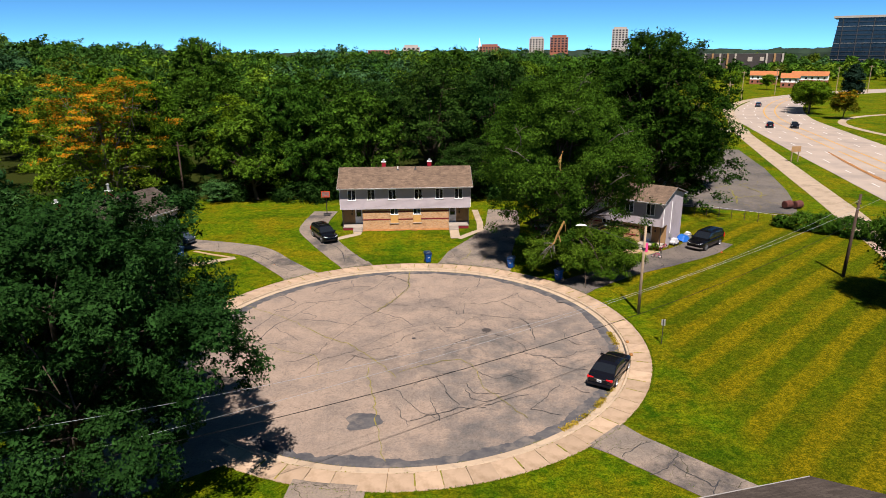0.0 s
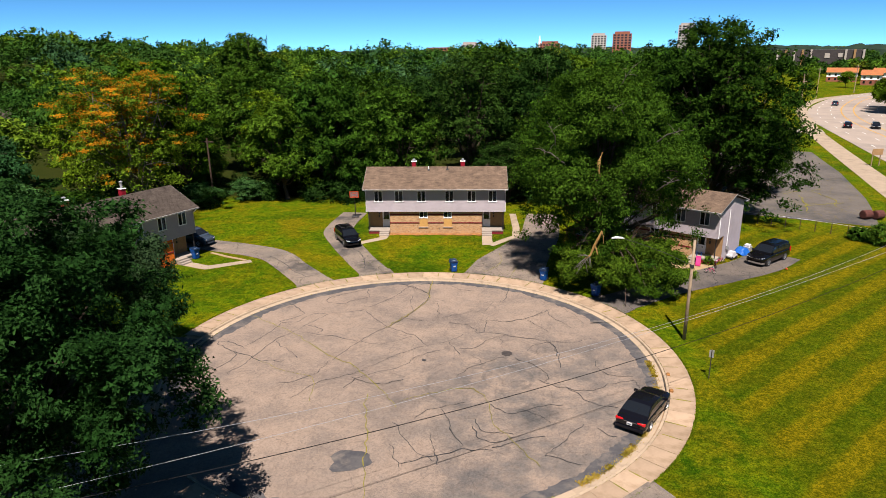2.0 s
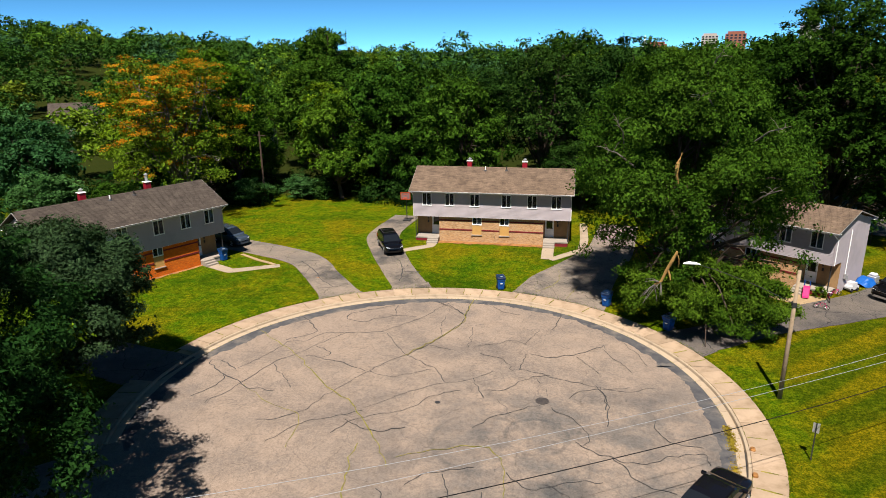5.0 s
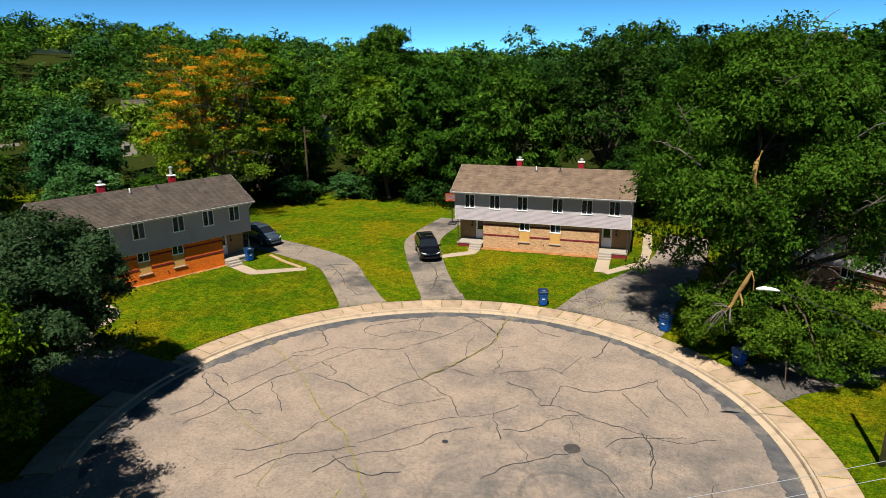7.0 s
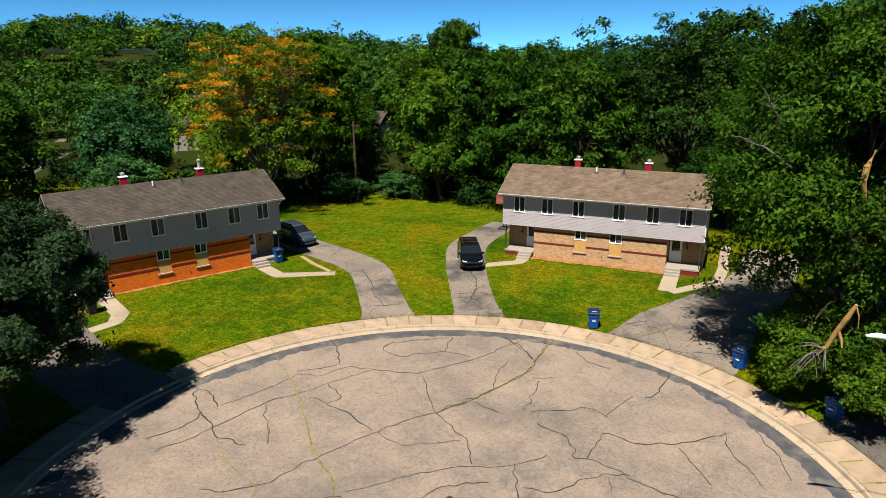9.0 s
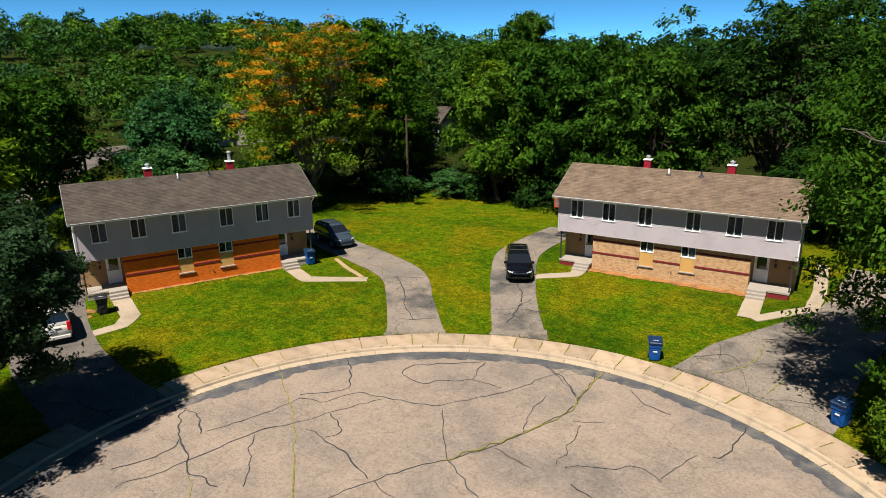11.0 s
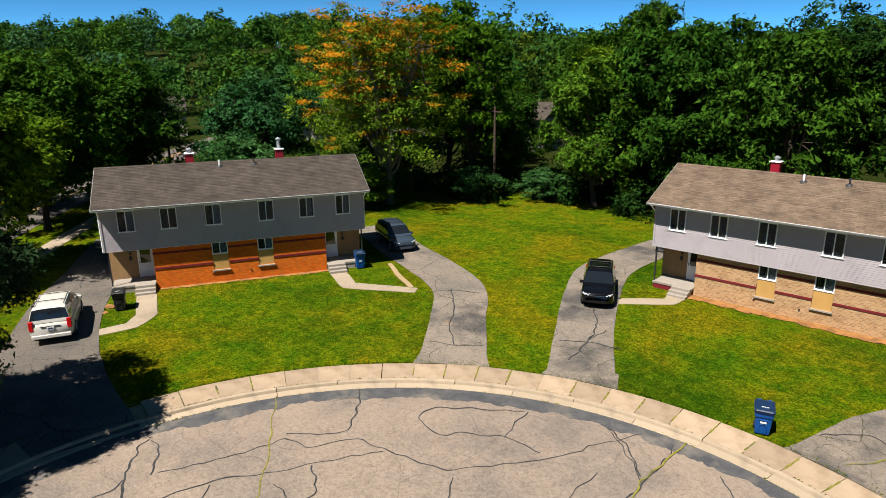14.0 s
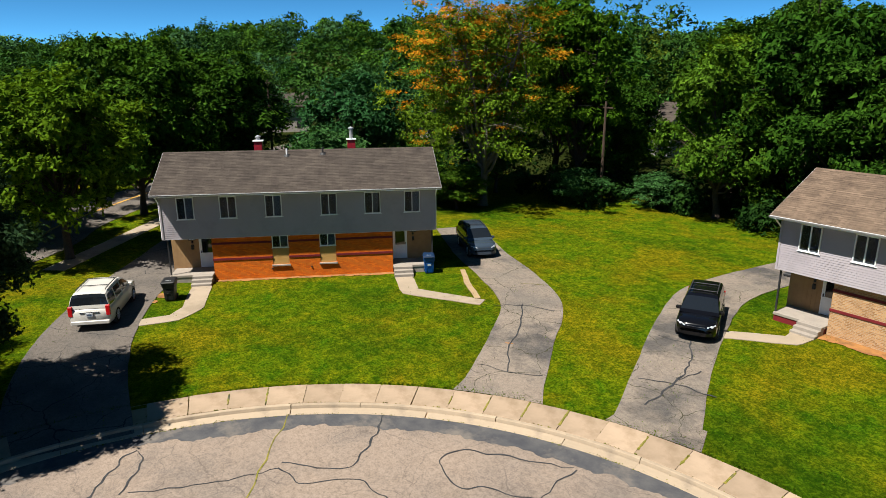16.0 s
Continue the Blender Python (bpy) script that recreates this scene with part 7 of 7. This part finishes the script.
# weeds in the lot's seams and services on the gable of the half-hidden duplex
for k, (pts, wd) in enumerate((([(43.5, 92.0), (45.5, 97.0), (47.0, 103.0)], [0.1, 0.3, 0.1]), ([(49.0, 96.0), (50.5, 100.5), (50.0, 106.0)], [0.06, 0.2, 0.06]), ([(40.0, 94.0), (46.0, 96.5), (51.0, 98.0)], [0.08, 0.14, 0.08]), ([(45.0, 104.0), (52.0, 107.0)], [0.12, 0.1]))):
    o = ribbon(pts, wd, 0, 0.5, k)
    o.v = [(p[0], p[1], gnd(p[0], p[1]) + 0.075 + 0.004 * k) for p in o.v]
    tagged(o.make("lot_weeds", WEED_FILL), "yellow weeds in a seam of the parking lot", "weeds", kind="structure")
mt_ = thing("electric_meter", pose(EAST[0], EAST[1], gnd(EAST[0], EAST[1]), 0, 0, EAST[2]), "pale conduit with meter boxes on the gable wall", "electric meter")
Shape().tube([(8.26, -0.6, 1.3), (8.26, -0.6, 5.3)], 0.04, 8).make("conduit", TRIM, mt_)
for yy, zz in ((-0.6, 1.3), (-0.2, 1.1)):
    Shape().box(8.215, 8.36, yy - 0.16, yy + 0.16, zz - 0.2, zz + 0.22, 0.02).make("meter_box", GUTTER, mt_)
# fence and hedge at the lot
for i in range(17):
    f = i / 16
    x, y = 28.5 + 21.5 * f, 88.6 - 13.5 * f ** 1.6
    p = thing("fence_post", pose(x, y, gnd(x, y)), "thin rusty wire-fence post with its rail", "fence post", "wire fence posts")
    Shape().tube([(0, 0, -0.2), (0, 0, 1.35)], 0.045, 6).make("post", POLE_DARK, p)
    if i < 16:
        g2 = (i + 1) / 16
        Shape().tube([(0, 0, 1.3), (21.5 * (g2 - f), -13.5 * (g2 ** 1.6 - f ** 1.6), 1.3)], 0.02, 5).make("rail", GALV, p)
for k, (x, y, r) in enumerate(((43.9, 79.9, 1.0), (45.6, 78.3, 1.6), (47.6, 76.9, 1.7), (49.8, 75.2, 1.7), (52.0, 73.4, 1.8), (54.2, 71.5, 1.8))):
    hg = thing("hedge_bush", pose(x, y, gnd(x, y)), "dense dark green hedge bush at the lot's fence", "bush", "hedge bushes")
    rg = np.random.default_rng(60 + k)
    d_ = unit(rg.normal(0, 1, (330, 3)) + np.array([0, 0, 0.4]))
    cr = new("foliage", fast_mesh("foliage", leaves(rg, d_ * r * np.array([1, 1, 0.85]) * rg.uniform(0.7, 1.05, (330, 1)) + np.array([0, 0, r * 0.55]), d_, 22, 0.16, 0.18), 3, LEAF_DEEP))
    cr.parent = hg
for x, y in ((49.4, 89.3), (50.8, 89.2)):
    bl = thing("straw_bale", pose(x, y, gnd(x, y) + 0.05, 0, 0, 20), "round brown bale at the lot's edge", "bale", "round bales")
    Shape().lathe((-0.6, 0, 0.58), (1, 0, 0), [(0, 0.45), (0.06, 0.56), (1.1, 0.56), (1.2, 0.45)], 16).make("bale", worn("rust_brown", (0.055, 0.020, 0.017), (0.085, 0.030, 0.024), 3, 0.9), bl)

# ---------------------------------------------------------------- far buildings
BRICK_FAR = worn("far_red_brick", (0.2312, 0.0884, 0.0544), (0.1904, 0.068, 0.0442), 0.3, 0.9)
STONE_FAR = worn("far_pale_stone", (0.34, 0.306, 0.272), (0.2992, 0.272, 0.2448), 0.3, 0.9)
DARK_FAR = worn("far_dark_panel", (0.034, 0.0306, 0.0306), (0.0476, 0.0408, 0.0408), 0.5, 0.6)
OFFICE_GLASS = worn("office_glass", (0.0068, 0.0136, 0.0258), (0.0109, 0.019, 0.034), 0.2, 0.12, spec=0.6)
ORANGE_ROOF = worn("orange_shingles", (0.2992, 0.1156, 0.0408), (0.2448, 0.0884, 0.034), 0.8, 0.9)


def tower(az, far, width, deep, top, mat, label, floors, cols, name="apartment_tower", crown=True):
    a = radians(az)
    x, y = far * math.sin(a), far * math.cos(a)
    b = thing(name, pose(x, y, gnd(x, y), 0, 0, -az), label, "building")
    h = top - gnd(x, y)
    Shape().box(-width / 2, width / 2, -deep / 2, deep / 2, -1, h).make("wall", mat, b)
    for j in range(floors):
        for i in range(cols):
            cx = (i + 0.5) / cols * width - width / 2
            cz = h - (j + 0.6) * 3.1
            Shape().box(cx - width / cols * 0.28, cx + width / cols * 0.28, -deep / 2 - 0.1, -deep / 2 - 0.01, cz - 0.9, cz + 0.8).make("window", TINT, b)
    if crown:
        Shape().box(-width * 0.4, width * 0.4, -deep * 0.4, deep * 0.4, h, h + 2.5).make("roof_house", mat, b)
    return b


tower(9.80, 900, 23, 18, 35.5, BRICK_FAR, "red-brown brick apartment tower on the skyline", 6, 5)
tower(7.95, 1000, 21, 18, 35.5, STONE_FAR, "pale stone tower with a stepped top on the skyline", 6, 5)
tower(14.65, 1000, 22, 18, 47.0, STONE_FAR, "pale stone tower behind the large tree", 8, 5)
tower(-5.05, 800, 32, 16, 21.5, BRICK_FAR, "low red brick block on the skyline", 2, 8, crown=False)
tower(-2.55, 800, 20, 16, 24.5, STONE_FAR, "pale stone block on the skyline", 3, 4)
tower(4.05, 900, 26, 16, 25.0, BRICK_FAR, "low red brick building beside a spire", 3, 7)
sp = thing("church_spire", pose(900 * math.sin(radians(3.2)), 900 * math.cos(radians(3.2)), 0), "slim white church spire on the skyline", "spire")
Shape().box(-2.2, 2.2, -2.2, 2.2, 0, 24).make("spire_base", TRIM, sp)
Shape().lathe((0, 0, 24), (0, 0, 1), [(0, 2.0), (3, 1.5), (12, 0.1)], 8).make("spire", TRIM, sp)

off = thing("office_building", pose(428, 640, 0, 0, 0, -33), "tall dark glass office block with pale floor bands", "building")
Shape().rings([[(-52 - g_, -20, z), (60, -20, z), (60, 25, z), (-52 - g_, 25, z)] for g_, z in ((0, 0), (0, 8), (-3.5, 47))]).make("curtain_wall", OFFICE_GLASS, off)
for j in range(10):
    z = 9 + j * 3.8
    Shape().box(-52 + 3.5 * (z - 8) / 49 - 0.2, 60, -20.4, -20.02, z, z + 0.28).make("floor_band", STONE_FAR if j % 4 == 0 else DARK_FAR, off)
for i in range(9):
    Shape().box(-45 + i * 12.5, -44.4 + i * 12.5, -20.6, -20.42, 8, 47).make("mullion", DARK_FAR, off)
Shape().box(-53, 61, -21, 26, 47, 49).make("parapet", STONE_FAR, off)
hall = thing("hall_building", pose(250, 560, 0, 0, 0, -24), "low dark building with pale tan columns", "building")
Shape().box(-30, 30, -8, 16, 0, 16.5).make("wall", DARK_FAR, hall)
for i in range(11):
    x = -29 + 5.8 * i
    if i not in (5, 6, 7):
        Shape().box(x - 0.7, x + 0.7, -9.2, -8.02, 0, 16.8).make("column", PANEL if i % 2 else STONE_FAR, hall)
Shape().box(3.5, 7.0, -8.3, -8.02, 10.5, 14.0).make("emblem", STONE_FAR, hall)
Shape().box(12.5, 15.5, -8.3, -8.02, 11, 14.0).make("emblem", STONE_FAR, hall)


def far_house(x, y, turn, w_, mat, label, roof=None):
    b = thing("brick_house", pose(x, y, gnd(x, y), 0, 0, turn), label, "house", "houses beyond the highway")
    Shape().box(-w_ / 2, w_ / 2, -4.5, 4.5, -0.3, 2.7).make("brick_storey", mat, b)
    Shape().box(-w_ / 2, w_ / 2, -4.5, 4.5, 2.7, 5.2).make("upper_storey", STONE_FAR if roof else TRIM, b)
    Shape().rings([[(xx, -5.2, 5.1), (xx, 0, 7.6), (xx, 5.2, 5.1), (xx, 0, 7.2)] for xx in (-w_ / 2 - 0.4, w_ / 2 + 0.4)]).make("roof", roof or ORANGE_ROOF, b)
    n = int(w_ / 3)
    for i in range(n):
        cx = (i + 0.5) / n * w_ - w_ / 2
        for z0 in (0.9, 3.3):
            Shape().box(cx - 0.5, cx + 0.5, -4.56, -4.505, z0, z0 + 1.2).make("window", TINT, b)
    return b


far_house(196, 407, -27, 15, BRICK_FAR, "brick and white house with an orange roof")
far_house(218, 396, -34, 19, BRICK_FAR, "white-gabled house with an orange roof")
far_house(194, 372, -28, 9, BRICK_FAR, "small low brick house with an orange roof")
# houses glimpsed through the woods
for x, y, tu in ((-66, 205, 20), (-30, 215, -10), (-118, 150, 40), (-100, 118, 60), (-128, 95, 70), (-62, 130, 10)):
    far_house(x, y, tu, 11, STONE_FAR, "pale house with a grey roof glimpsed between the trees", ROOF_GREY)["group"] = "houses among the trees"

# verge trees by the highway
vt = tree(124, 222, 10.5, 6.5, LEAF_MID, "round green tree on the highway verge", 0.2, 500, 16, 0.7, 12, "round", 70, 0.5, group="verge trees")
tree(126, 206, 8.0, 4.6, LEAF_YELLOW, "small tree turning orange on the highway verge", 0.25, 300, 16, 0.6, 10, "round", 71, 0.45, group="verge trees", flowers=60)
for x, y, sc in ((134, 240, 0.9), (150, 345, 0.9), (172, 352, 0.7), (142, 372, 0.9), (230, 372, 1.0), (262, 380, 1.1), (128, 232, 0.8)):
    again(vt, x, y, sc, x * 7 % 360)
tree(171, 277, 14, 5.0, CONIFER, "blue-green spruce beyond the highway", 0.05, 600, 16, 0.7, 18, "cone", 72, 0.45, group="verge trees")

# ---------------------------------------------------------------- grass tufts and weeds
def tufts(name, spots, mat, label, height, seed):
    """Small upright blades at the given places."""
    rng = np.random.default_rng(seed)
    P = np.array(spots)
    n = len(P)
    a = rng.uniform(0, 2 * np.pi, n)
    w_ = rng.uniform(0.02, 0.06, n)
    h = height * rng.uniform(0.5, 1.4, n)
    lean = rng.normal(0, 0.5, (n, 2)) * h[:, None]
    dx = np.stack([np.cos(a) * w_, np.sin(a) * w_, np.zeros(n)], 1)
    tip = P + np.concatenate([lean, h[:, None]], 1)
    q = np.stack([P - dx, P + dx, tip], 1).reshape(-1, 3)
    tagged(new(name, fast_mesh(name, q, 3, mat)), label, "grass" if mat is TUFT else "weeds", kind="stuff")


rng = np.random.default_rng(12)
spots = []
for i in range(5200):               # ragged lawn edge along the pavement
    a = rng.uniform(0, 2 * np.pi)
    if in_exit(math.degrees(a), 2):
        continue
    r = R_WALK + 0.02 + abs(rng.normal(0, 0.09))
    x, y = CX + r * math.cos(a), CY + r * math.sin(a)
    spots.append((x, y, gnd(x, y) - 0.02))
for i in range(64000):              # longer blades over the lawns
    a, r = rng.uniform(0, 2 * np.pi), 19.5 + 32 * rng.uniform(0, 1) ** 1.3
    x, y = CX + r * math.cos(a), CY + r * math.sin(a)
    if noise.noise((x * 0.5, y * 0.5, 9)) < -0.05:
        continue
    spots.append((x, y, gnd(x, y) - 0.03))
tufts("grass_blades", spots, TUFT, "longer grass blades in the lawns", 0.09, 1)
spots = []
for i in range(5000):               # weeds in joint, gutter and kerb
    a = rng.uniform(0, 2 * np.pi)
    if in_exit(math.degrees(a), 2) or noise.noise((math.cos(a) * 9, math.sin(a) * 9, 2)) < 0.02 and rng.uniform() < 0.85:
        continue
    r = rng.choice([R_TAR + rng.normal(0, 0.05), R_GUT - 0.03, R_KERB + 0.01, rng.uniform(R_KERB, R_WALK)], p=[0.6, 0.12, 0.18, 0.1])
    if r > R_KERB + 0.03:
        a = (round(a / (2 * np.pi) * 76) / 76) * 2 * np.pi + rng.normal(0, 0.0009)
    spots.append((CX + r * math.cos(a), CY + r * math.sin(a), 0.0 if r < R_GUT else 0.145))
tufts_green = list(spots)
spots = []
for i in range(9000):               # thick weeds along the gutter by the parked saloon
    a = radians(rng.uniform(-52, 4))
    if noise.noise((math.cos(a) * 14, math.sin(a) * 14, 5)) < -0.12 and rng.uniform() < 0.9:
        continue
    r = R_TAR - 0.06 + rng.normal(0, 0.13)
    spots.append((CX + r * math.cos(a), CY + r * math.sin(a), 0.005))
tufts("dry_weeds", spots, DRY_WEED, "dry yellow-brown weeds along the gutter", 0.05, 3)
tufts("joint_weeds", tufts_green, WEED, "yellow-green weeds in the gutter and slab joints", 0.04, 2)

joint = Shape()
pick = random.Random(31)
for i in range(76):
    deg = 360 * i / 76
    if in_exit(deg, 3) or 168 < deg < 189 or pick.random() > 0.6:
        continue
    a, r0 = radians(deg), R_KERB + pick.uniform(0.02, 0.4)
    c, t_ = (math.cos(a), math.sin(a)), (-math.sin(a), math.cos(a))
    rim = [(r0 + (pick.uniform(R_WALK - 0.6, R_WALK) - r0) * k / 7, pick.uniform(0.02, 0.065)) for k in range(8)]
    joint.rings([[(CX + r * c[0] + e * w * t_[0], CY + r * c[1] + e * w * t_[1], z) for e, z in ((-1, 0.150), (-0.4, 0.172), (0.4, 0.172), (1, 0.150))] for r, w in rim], caps=False, closed=False)
tagged(joint.make("joint_grass", WEED_FILL), "yellow-green weeds grown in the pavement's joints", "weeds", kind="stuff")

# ---------------------------------------------------------------- kerb and pavement pieces
kerb = tagged(ring_mesh("kerb", (R_TAR - 0.02, R_GUT + 0.01), (-0.04, -0.01), 180, SOIL, None, EXIT[1], EXIT[0] + 360), "ring of pale concrete gutter and kerb stones", "kerb", kind="structure")
ring_of_pieces(kerb, arc_piece("gutter_stone", R_TAR, R_GUT, -0.1, 0.03, 360 / 40 - 0.05, KERB, slope=-0.018), 40, 0.003, 5, 2)
ring_of_pieces(kerb, arc_piece("kerb_stone", R_GUT + 0.002, R_KERB, -0.1, 0.15, 360 / 40 - 0.05, KERB, nose=0.06), 40, 0.004, 6, 2)
ring_of_pieces(pavement, arc_piece("slab", R_KERB + 0.008, R_WALK, 0.0, 0.152, 360 / 76 - 0.06, CONCRETE), 76, 0.006, 7, 2, (170, 187))
